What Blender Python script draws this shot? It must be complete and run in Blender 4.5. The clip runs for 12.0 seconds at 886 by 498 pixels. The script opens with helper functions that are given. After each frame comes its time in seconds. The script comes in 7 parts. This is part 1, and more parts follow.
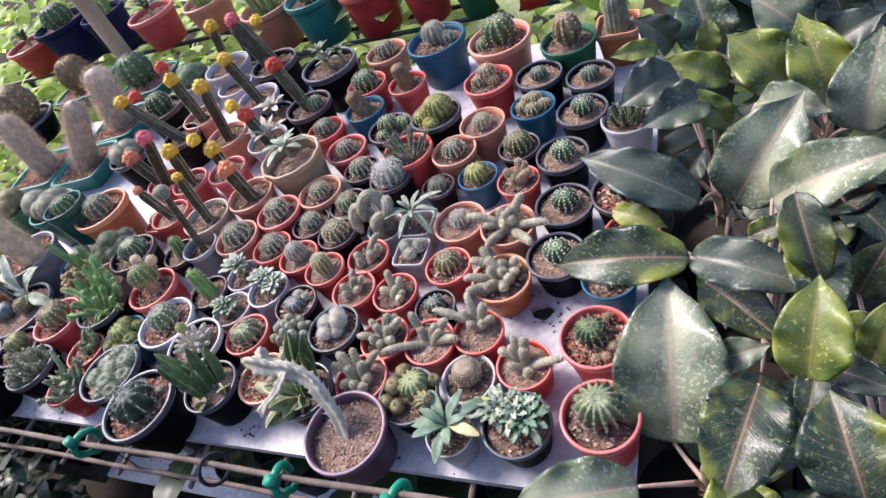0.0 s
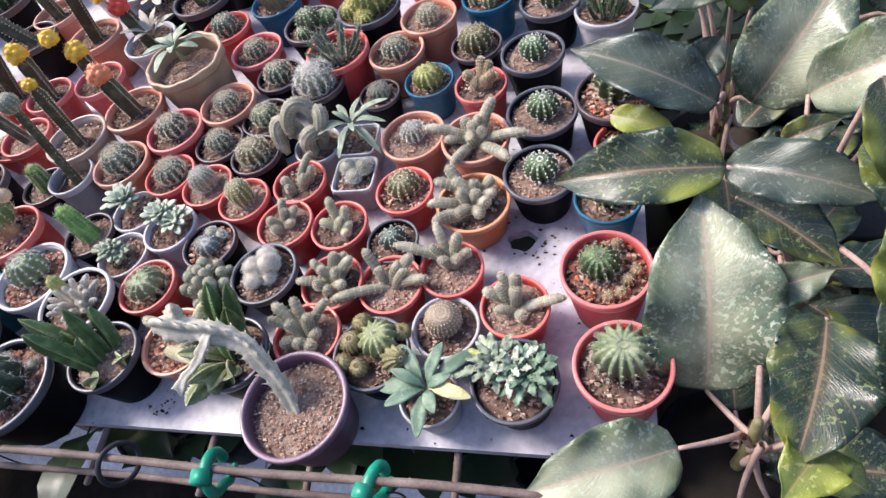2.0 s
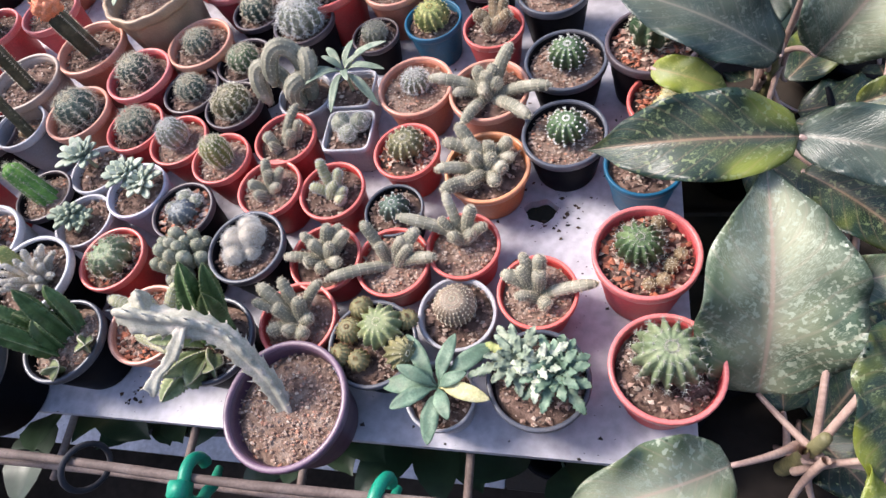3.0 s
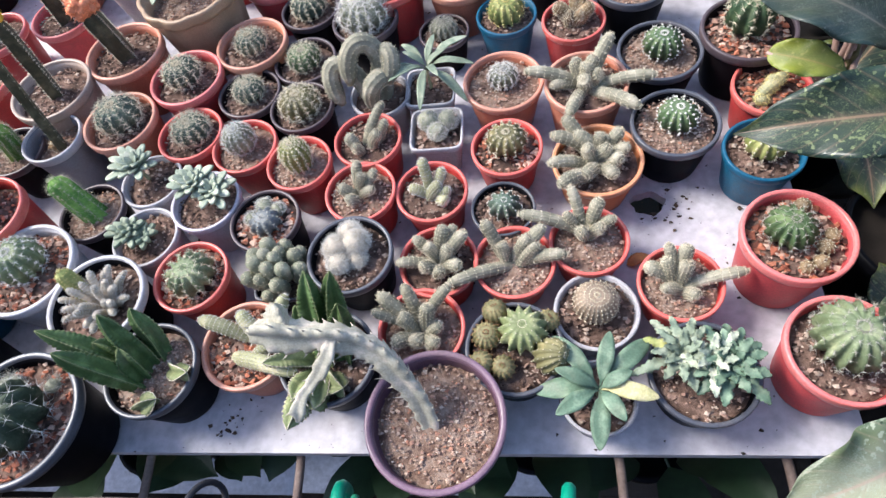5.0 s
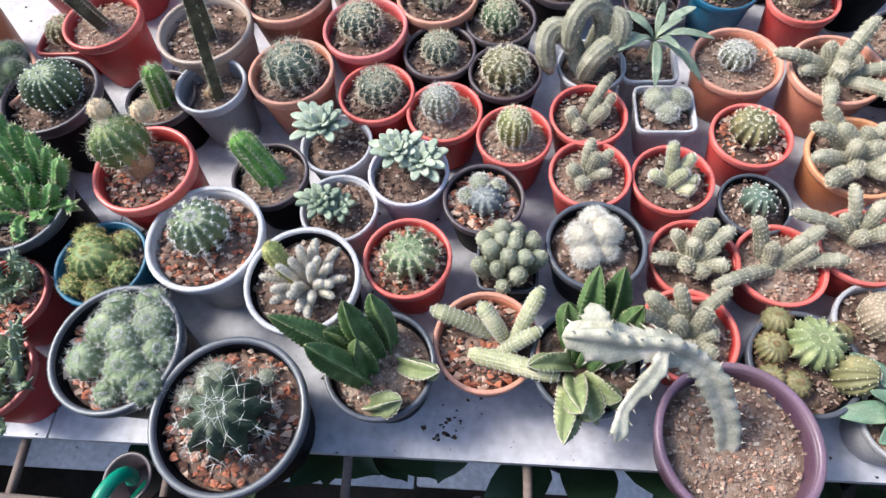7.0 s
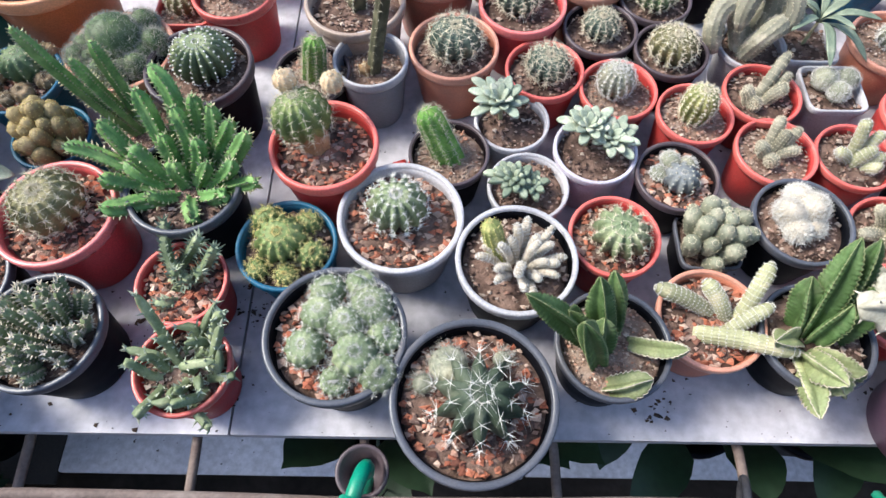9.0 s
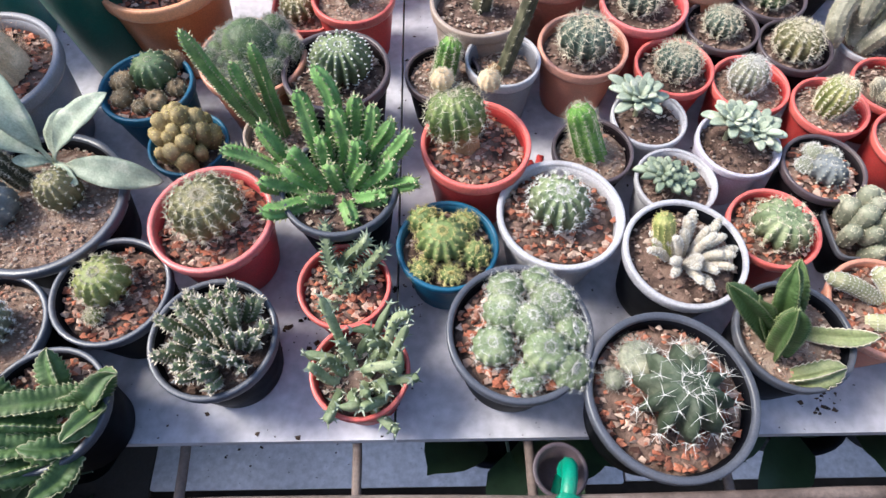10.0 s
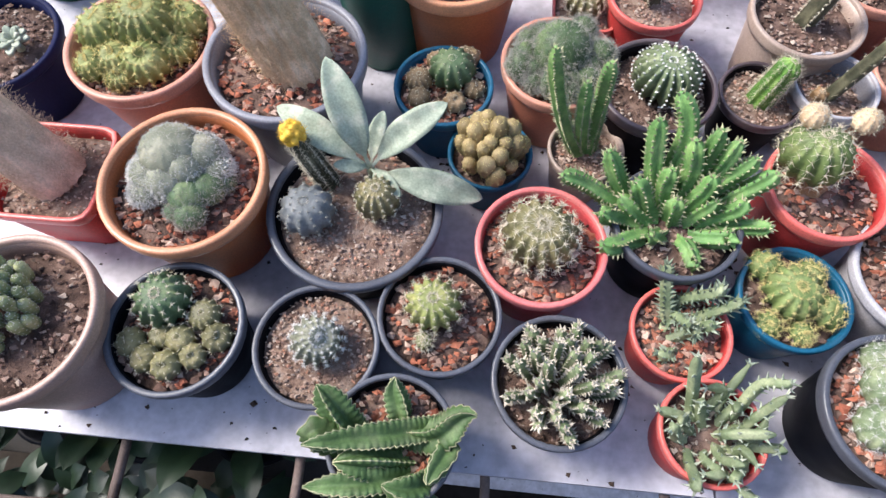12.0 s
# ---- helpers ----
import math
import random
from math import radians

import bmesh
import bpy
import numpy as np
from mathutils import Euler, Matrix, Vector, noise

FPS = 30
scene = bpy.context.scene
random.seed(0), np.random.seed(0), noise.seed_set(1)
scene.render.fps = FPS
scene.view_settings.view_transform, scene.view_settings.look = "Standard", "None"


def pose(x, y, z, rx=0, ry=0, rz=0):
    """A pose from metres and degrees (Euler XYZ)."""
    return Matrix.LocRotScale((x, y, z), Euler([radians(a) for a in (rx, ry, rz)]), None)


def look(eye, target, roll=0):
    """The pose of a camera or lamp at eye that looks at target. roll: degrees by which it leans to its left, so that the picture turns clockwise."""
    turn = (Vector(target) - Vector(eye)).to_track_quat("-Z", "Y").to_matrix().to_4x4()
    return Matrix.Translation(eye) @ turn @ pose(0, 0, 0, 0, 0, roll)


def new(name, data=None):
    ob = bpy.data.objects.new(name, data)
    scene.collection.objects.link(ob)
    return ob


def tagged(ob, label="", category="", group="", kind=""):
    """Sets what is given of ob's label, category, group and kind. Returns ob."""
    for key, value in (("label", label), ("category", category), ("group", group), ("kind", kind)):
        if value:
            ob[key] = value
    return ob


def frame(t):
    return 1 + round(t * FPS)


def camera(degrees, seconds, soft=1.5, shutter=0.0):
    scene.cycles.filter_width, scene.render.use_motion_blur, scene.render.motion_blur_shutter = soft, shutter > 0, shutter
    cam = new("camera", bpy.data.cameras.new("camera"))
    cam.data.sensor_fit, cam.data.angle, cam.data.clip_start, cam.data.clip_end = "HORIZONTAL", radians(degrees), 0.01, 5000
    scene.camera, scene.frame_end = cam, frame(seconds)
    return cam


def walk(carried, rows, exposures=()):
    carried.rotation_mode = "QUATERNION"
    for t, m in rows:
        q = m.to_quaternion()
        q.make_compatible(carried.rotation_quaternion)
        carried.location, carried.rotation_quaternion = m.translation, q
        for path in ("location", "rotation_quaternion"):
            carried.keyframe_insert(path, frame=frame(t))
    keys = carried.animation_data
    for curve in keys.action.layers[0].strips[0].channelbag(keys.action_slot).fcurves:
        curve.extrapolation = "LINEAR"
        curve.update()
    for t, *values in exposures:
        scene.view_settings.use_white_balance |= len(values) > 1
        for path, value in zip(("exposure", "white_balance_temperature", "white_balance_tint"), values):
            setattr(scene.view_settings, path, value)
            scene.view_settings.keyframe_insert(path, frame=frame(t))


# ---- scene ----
cam = camera(72.6, 12.0, soft=1.5)
PATH = [
    (0, (0.398, -0.267, 1.569), (-0.448, 0.915, 0.194), -28.0),
    (0.5, (0.365, -0.245, 1.541), (-0.381, 0.928, 0.103), -25.7),
    (1, (0.315, -0.237, 1.518), (-0.327, 0.948, 0.04), -23.6),
    (1.5, (0.279, -0.227, 1.487), (-0.256, 0.943, -0.044), -21.2),
    (2, (0.242, -0.182, 1.449), (-0.303, 0.882, -0.155), -23.7),
    (2.5, (0.216, -0.12, 1.399), (-0.349, 0.825, -0.27), -26.5),
    (2.7, (0.204, -0.101, 1.397), (-0.33, 0.798, -0.308), -26.3),
    (4.3, (0.075, -0.099, 1.379), (-0.325, 0.813, -0.355), -23.4),
    (4.5, (0.048, -0.096, 1.388), (-0.306, 0.817, -0.356), -21.1),
    (5, (-0.02, -0.115, 1.39), (-0.316, 0.849, -0.337), -17.5),
    (5.5, (-0.07, -0.121, 1.388), (-0.347, 0.829, -0.35), -15.2),
    (6, (-0.147, -0.114, 1.383), (-0.395, 0.804, -0.376), -12.7),
    (6.5, (-0.24, -0.087, 1.378), (-0.47, 0.808, -0.396), -11.7),
    (6.7, (-0.277, -0.079, 1.372), (-0.486, 0.812, -0.406), -10.7),
    (8.3, (-0.444, -0.091, 1.342), (-0.492, 0.821, -0.437), -0.3),
    (8.5, (-0.483, -0.094, 1.343), (-0.514, 0.816, -0.438), 1.0),
    (9, (-0.569, -0.096, 1.344), (-0.585, 0.799, -0.445), -0.2),
    (9.5, (-0.656, -0.096, 1.342), (-0.658, 0.838, -0.426), -1.9),
    (10, (-0.733, -0.108, 1.332), (-0.717, 0.831, -0.434), 0.1),
    (10.5, (-0.777, -0.086, 1.331), (-0.742, 0.827, -0.448), 2.2),
    (11, (-0.832, -0.063, 1.334), (-0.902, 0.8, -0.469), -1.1),
    (11.5, (-0.895, -0.057, 1.326), (-0.996, 0.78, -0.487), 1.0),
    (12, (-1.005, -0.036, 1.33), (-1.111, 0.766, -0.499), -2.2),
]
EXPOSURE = [(0.0, 1.15, 6250, 18), (2.5, 1.22, 6300, 16), (5.0, 1.18, 6100, 11), (6.5, 1.12, 6050, 6), (9.5, 1.16, 6150, 8), (12.0, 1.05, 6100, 12)]
walk(cam, [(t, look(eye, target, roll)) for t, eye, target, roll in PATH], EXPOSURE)

# ---- light ----
SUN_AZ, SUN_EL = 166.0, 48.0   # degrees: azimuth counter-clockwise from +x, elevation
world = bpy.data.worlds.new("sky")
scene.world = world
world.use_nodes = True
wn = world.node_tree.nodes
sky = wn.new("ShaderNodeTexSky")
sky.sky_type, sky.sun_disc = "NISHITA", False
sky.sun_elevation, sky.sun_rotation = radians(SUN_EL), radians(90 - SUN_AZ)
sky.air_density, sky.dust_density = 1.0, 2.0
wn["Background"].inputs[1].default_value = 0.145
world.node_tree.links.new(sky.outputs[0], wn["Background"].inputs[0])
sun = new("sun", bpy.data.lights.new("sun", "SUN"))
sun.data.energy, sun.data.angle, sun.data.color = 2.8, radians(20.0), (1.0, 0.93, 0.82)
sun.matrix_world = look((0, 0, 0), (-math.cos(radians(SUN_AZ)) * math.cos(radians(SUN_EL)),
                                    -math.sin(radians(SUN_AZ)) * math.cos(radians(SUN_EL)), -math.sin(radians(SUN_EL))))

# ---- materials ----
MATS = {}


def material(name, stops, scale=30.0, fine=400.0, rough=0.55, bump=0.15, island=False, spec=0.4, jitter=0.12, dirt=None, dirt_amount=0.35, metal=0.0):
    """A surface of two or more colours mixed by coarse and fine noise, with relief and stains."""
    m = bpy.data.materials.new(name)
    m.use_nodes = True
    n, l = m.node_tree.nodes, m.node_tree.links
    b = n["Principled BSDF"]
    tc = n.new("ShaderNodeTexCoord")
    info = n.new("ShaderNodeObjectInfo")
    shift = n.new("ShaderNodeVectorMath")
    shift.operation = "ADD"
    big = n.new("ShaderNodeVectorMath")
    big.operation = "SCALE"
    big.inputs[3].default_value = 37.0
    comb = n.new("ShaderNodeCombineXYZ")
    for k in range(3):
        l.new(info.outputs["Random"], comb.inputs[k])
    l.new(comb.outputs[0], big.inputs[0])
    l.new(tc.outputs["Object"], shift.inputs[0])
    l.new(big.outputs[0], shift.inputs[1])
    coarse, small = n.new("ShaderNodeTexNoise"), n.new("ShaderNodeTexNoise")
    for node, s in ((coarse, scale), (small, fine)):
        node.inputs["Scale"].default_value, node.inputs["Detail"].default_value = s, 4.0
        l.new(shift.outputs[0], node.inputs["Vector"])
    ramp = n.new("ShaderNodeValToRGB")
    el = ramp.color_ramp.elements
    lo, hi = (0.0, 1.0) if island else (0.32, 0.68)
    for k, c in enumerate(stops):
        e = el[k] if k < 2 else el.new(0.5)
        e.color = (*c, 1)
    for k in range(len(stops)):
        el[k].position = lo + (hi - lo) * k / max(1, len(stops) - 1)
    for k, c in enumerate(stops):
        el[k].color = (*c, 1)
    if island:
        geo = n.new("ShaderNodeNewGeometry")
        l.new(geo.outputs["Random Per Island"], ramp.inputs[0])
    else:
        l.new(coarse.outputs[0], ramp.inputs[0])
    hsv = n.new("ShaderNodeHueSaturation")
    val = n.new("ShaderNodeMapRange")
    val.inputs[3].default_value, val.inputs[4].default_value = 1 - jitter, 1 + jitter
    grain = n.new("ShaderNodeMath")
    grain.operation = "MULTIPLY"
    gr = n.new("ShaderNodeMapRange")
    gr.inputs[1].default_value, gr.inputs[2].default_value, gr.inputs[3].default_value, gr.inputs[4].default_value = 0.3, 0.7, 0.82, 1.16
    l.new(small.outputs[0], gr.inputs[0])
    l.new(info.outputs["Random"], val.inputs[0])
    l.new(val.outputs[0], grain.inputs[0])
    l.new(gr.outputs[0], grain.inputs[1])
    l.new(grain.outputs[0], hsv.inputs["Value"])
    l.new(ramp.outputs[0], hsv.inputs["Color"])
    colour = hsv.outputs[0]
    if dirt:
        stain = n.new("ShaderNodeTexNoise")
        stain.inputs["Scale"].default_value, stain.inputs["Detail"].default_value = scale * 0.8, 8.0
        stain.inputs["Roughness"].default_value = 0.7
        l.new(shift.outputs[0], stain.inputs["Vector"])
        sr = n.new("ShaderNodeMapRange")
        sr.inputs[1].default_value, sr.inputs[2].default_value, sr.inputs[4].default_value = 0.5, 0.75, dirt_amount
        l.new(stain.outputs[0], sr.inputs[0])
        mix = n.new("ShaderNodeMix")
        mix.data_type = "RGBA"
        l.new(sr.outputs[0], mix.inputs[0])
        l.new(colour, mix.inputs[6])
        mix.inputs[7].default_value = (*dirt, 1)
        colour = mix.outputs[2]
    l.new(colour, b.inputs["Base Color"])
    rr = n.new("ShaderNodeMapRange")
    rr.inputs[1].default_value, rr.inputs[2].default_value = 0.3, 0.7
    rr.inputs[3].default_value, rr.inputs[4].default_value = rough - 0.1, min(1.0, rough + 0.12)
    l.new(coarse.outputs[0], rr.inputs[0])
    l.new(rr.outputs[0], b.inputs["Roughness"])
    b.inputs["Specular IOR Level"].default_value = spec
    b.inputs["Metallic"].default_value = metal
    if bump:
        bp = n.new("ShaderNodeBump")
        bp.inputs["Strength"].default_value, bp.inputs["Distance"].default_value = bump, 0.002
        l.new(small.outputs[0], bp.inputs["Height"])
        l.new(bp.outputs[0], b.inputs["Normal"])
    MATS[name] = m
    return m


DUST = (0.20, 0.15, 0.11)


def plastic(name, a, rough=0.42, dirt=0.3):
    shine = 0.06 if max(a) < 0.06 else 0.45
    material(name, [tuple(c * 0.86 for c in a), a, tuple(min(1, c * 1.12) for c in a)], 22, 600, rough, 0.05, dirt=DUST, dirt_amount=dirt, spec=shine, jitter=0.08)


for nm, c in dict(red=(0.54, 0.055, 0.05), coral=(0.58, 0.085, 0.09), terracotta=(0.46, 0.165, 0.10), orange=(0.50, 0.17, 0.065), blush=(0.40, 0.255, 0.20),
                  beige=(0.36, 0.27, 0.22), tan=(0.37, 0.25, 0.16), blue=(0.012, 0.12, 0.22), teal=(0.015, 0.15, 0.13), green=(0.012, 0.13, 0.06),
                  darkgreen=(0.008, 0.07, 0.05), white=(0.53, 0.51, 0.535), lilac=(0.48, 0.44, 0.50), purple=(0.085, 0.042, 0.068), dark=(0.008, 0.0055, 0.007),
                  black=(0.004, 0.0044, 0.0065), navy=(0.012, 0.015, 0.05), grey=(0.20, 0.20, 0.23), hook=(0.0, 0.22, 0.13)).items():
    plastic(nm, c, 0.5 if max(c) < 0.06 else 0.42, 0.025 if max(c) < 0.06 else 0.3)
# Rims paler than their pot walls: sun and sky sheen put into the colour.
plastic("red_lit_rim", (0.60, 0.125, 0.105), 0.34, 0.25)
plastic("coral_lit_rim", (0.63, 0.17, 0.16), 0.34, 0.25)
plastic("terracotta_lit_rim", (0.54, 0.25, 0.175), 0.36, 0.25)
plastic("orange_lit_rim", (0.56, 0.25, 0.13), 0.36, 0.25)
plastic("black_lit_rim", (0.068, 0.072, 0.090), 0.36, 0.25)
plastic("dark_lit_rim", (0.072, 0.052, 0.060), 0.38, 0.3)
plastic("purple_lit_rim", (0.16, 0.095, 0.135), 0.4, 0.3)
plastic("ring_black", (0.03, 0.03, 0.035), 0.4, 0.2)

material("soil", [(0.045, 0.029, 0.023), (0.13, 0.083, 0.065), (0.24, 0.16, 0.125)], 60, 700, 0.95, 0.8, spec=0.1)
material("soil_sand", [(0.13, 0.08, 0.062), (0.24, 0.16, 0.12), (0.33, 0.25, 0.20)], 90, 900, 0.95, 0.8, spec=0.1)
material("chips", [(0.06, 0.032, 0.026), (0.30, 0.10, 0.06), (0.46, 0.17, 0.10), (0.22, 0.10, 0.07), (0.58, 0.42, 0.33), (0.12, 0.07, 0.055), (0.30, 0.20, 0.16)], 60, 700, 0.9, 0.5, island=True, spec=0.15)
material("sand", [(0.16, 0.10, 0.078), (0.38, 0.28, 0.22), (0.36, 0.17, 0.11), (0.46, 0.38, 0.31), (0.28, 0.18, 0.14), (0.22, 0.15, 0.12)], 60, 700, 0.95, 0.5, island=True, spec=0.15)
material("loam", [(0.03, 0.02, 0.016), (0.15, 0.095, 0.075), (0.32, 0.21, 0.165), (0.07, 0.046, 0.036), (0.46, 0.37, 0.30), (0.22, 0.11, 0.08)], 60, 700, 0.95, 0.5, island=True, spec=0.1)

def skin(nm, a, b2):
    """The skin of a plant, from its darker and its lighter colour."""
    a, b2 = (tuple(c * k for c, k in zip(v, (1.2, 1.03, 0.95))) for v in (a, b2))
    material("skin_" + nm, [tuple(0.78 * c for c in a), a, b2], 55, 500, 0.55, 0.12, dirt=(0.26, 0.23, 0.16), dirt_amount=0.3, jitter=0.15, spec=0.3)


skin("green", (0.068, 0.128, 0.064), (0.145, 0.215, 0.11))
skin("bluegreen", (0.066, 0.108, 0.088), (0.135, 0.185, 0.150))
skin("olive", (0.13, 0.14, 0.07), (0.23, 0.225, 0.115))
skin("lime", (0.18, 0.235, 0.08), (0.32, 0.355, 0.15))
skin("bright", (0.075, 0.20, 0.04), (0.18, 0.36, 0.08))
skin("pale", (0.25, 0.29, 0.18), (0.40, 0.42, 0.29))
skin("deep", (0.032, 0.075, 0.038), (0.075, 0.135, 0.065))
skin("greyblue", (0.11, 0.14, 0.155), (0.20, 0.235, 0.25))
skin("brown", (0.15, 0.122, 0.072), (0.27, 0.22, 0.135))
skin("tanolive", (0.24, 0.21, 0.105), (0.40, 0.35, 0.19))
skin("huernia", (0.10, 0.235, 0.075), (0.22, 0.40, 0.14))
skin("greygreen", (0.17, 0.205, 0.155), (0.31, 0.345, 0.275))
skin("finger", (0.19, 0.21, 0.165), (0.33, 0.35, 0.29))
skin("silver", (0.36, 0.37, 0.32), (0.55, 0.55, 0.48))
skin("stemdark", (0.045, 0.053, 0.035), (0.105, 0.115, 0.075))
skin("ghost", (0.37, 0.41, 0.355), (0.58, 0.59, 0.53))
skin("rosette", (0.25, 0.335, 0.27), (0.42, 0.49, 0.41))
skin("palesage", (0.155, 0.225, 0.17), (0.29, 0.365, 0.285))
skin("midgreen", (0.05, 0.095, 0.042), (0.11, 0.175, 0.08))
skin("moss", (0.105, 0.17, 0.06), (0.215, 0.285, 0.115))
skin("sage", (0.125, 0.185, 0.105), (0.25, 0.32, 0.20))
skin("paleglobe", (0.15, 0.205, 0.10), (0.29, 0.345, 0.19))
skin("carrion", (0.05, 0.105, 0.036), (0.10, 0.185, 0.075))
skin("greywool", (0.36, 0.345, 0.31), (0.54, 0.52, 0.475))
skin("pincushion", (0.20, 0.175, 0.135), (0.33, 0.295, 0.235))
skin("leafgreen", (0.085, 0.16, 0.115), (0.17, 0.27, 0.20))
skin("yellowleaf", (0.44, 0.47, 0.25), (0.62, 0.64, 0.44))
skin("wool", (0.55, 0.48, 0.37), (0.74, 0.67, 0.54))
skin("tanwool", (0.46, 0.38, 0.25), (0.66, 0.57, 0.41))
skin("cork", (0.27, 0.19, 0.10), (0.40, 0.30, 0.17))
material("skin_dusty", [(0.030, 0.046, 0.028), (0.05, 0.068, 0.042), (0.085, 0.105, 0.07)], 40, 400, 0.6, 0.2, dirt=(0.33, 0.32, 0.25), dirt_amount=0.35, spec=0.25)
for nm, a in (("yellow", (0.82, 0.50, 0.05)), ("orange", (0.82, 0.27, 0.13)), ("pink", (0.74, 0.15, 0.18)), ("redhead", (0.65, 0.07, 0.045))):
    material("head_" + nm, [tuple(0.75 * c for c in a), a], 120, 500, 0.5, 0.1)
for nm, a in (("cream", (0.69, 0.62, 0.47)), ("whitehair", (0.70, 0.67, 0.62)), ("goldspine", (0.70, 0.60, 0.26)), ("brownspine", (0.30, 0.17, 0.09)), ("pinkspine", (0.50, 0.34, 0.28)), ("greyspine", (0.42, 0.40, 0.34))):
    material(nm, [tuple(0.8 * c for c in a), a], 200, 500, 0.7, 0.0, spec=0.2)
material("tabletop", [(0.385, 0.37, 0.41), (0.44, 0.425, 0.465), (0.485, 0.47, 0.51)], 6, 90, 0.5, 0.05, dirt=(0.36, 0.32, 0.32), dirt_amount=0.5)
material("crumbs", [(0.02, 0.014, 0.01), (0.07, 0.045, 0.03), (0.015, 0.012, 0.01)], 50, 500, 0.95, 0.3, island=True)
material("oldwood", [(0.07, 0.047, 0.038), (0.14, 0.10, 0.085), (0.20, 0.155, 0.135)], 25, 300, 0.75, 0.4, dirt=(0.05, 0.04, 0.035))
material("postwood", [(0.30, 0.20, 0.13), (0.42, 0.30, 0.21)], 12, 200, 0.8, 0.4)
# Dark soil, taken down further so the ground colour holds the table's shade.
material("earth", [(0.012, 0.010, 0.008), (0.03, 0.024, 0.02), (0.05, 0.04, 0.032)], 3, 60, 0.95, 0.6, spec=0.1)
# Wood with the deep shade below leaves and table put into its colour.
material("shadewood", [(0.012, 0.010, 0.009), (0.03, 0.024, 0.02)], 25, 300, 0.8, 0.4)
material("petiole", [(0.30, 0.20, 0.17), (0.42, 0.30, 0.25)], 40, 300, 0.45, 0.1)
material("metal_rail", [(0.03, 0.03, 0.035), (0.06, 0.06, 0.065)], 20, 200, 0.5, 0.1, metal=0.5)
# Yellow-green leaves made pale: backlight and haze are in these colours.
material("hazeleaf", [(0.30, 0.44, 0.10), (0.56, 0.68, 0.22), (0.78, 0.83, 0.45)], 9, 90, 0.5, 0.1, island=True)
# Green leaves darkened in colour to stand for deep shade.
material("shadeleaf", [(0.007, 0.018, 0.008), (0.017, 0.036, 0.017), (0.034, 0.062, 0.032)], 12, 90, 0.4, 0.1, island=True)
material("dryleaf", [(0.30, 0.10, 0.03), (0.48, 0.22, 0.07)], 90, 500, 0.6, 0.2)
material("oldboard", [(0.45, 0.45, 0.49), (0.58, 0.57, 0.60)], 8, 120, 0.6, 0.1, dirt=(0.2, 0.18, 0.17), dirt_amount=0.7)


def translucent(name, amount):
    """Lets light through a thin leaf."""
    n, l = MATS[name].node_tree.nodes, MATS[name].node_tree.links
    b = n["Principled BSDF"]
    t, ms = n.new("ShaderNodeBsdfTranslucent"), n.new("ShaderNodeMixShader")
    l.new(b.inputs["Base Color"].links[0].from_socket, t.inputs[0])
    ms.inputs[0].default_value = amount
    l.new(b.outputs[0], ms.inputs[1])
    l.new(t.outputs[0], ms.inputs[2])
    l.new(ms.outputs[0], n["Material Output"].inputs[0])


translucent("hazeleaf", 0.6)
for nm in ("red", "coral", "green", "blue", "white", "orange"):
    translucent(nm, 0.28)


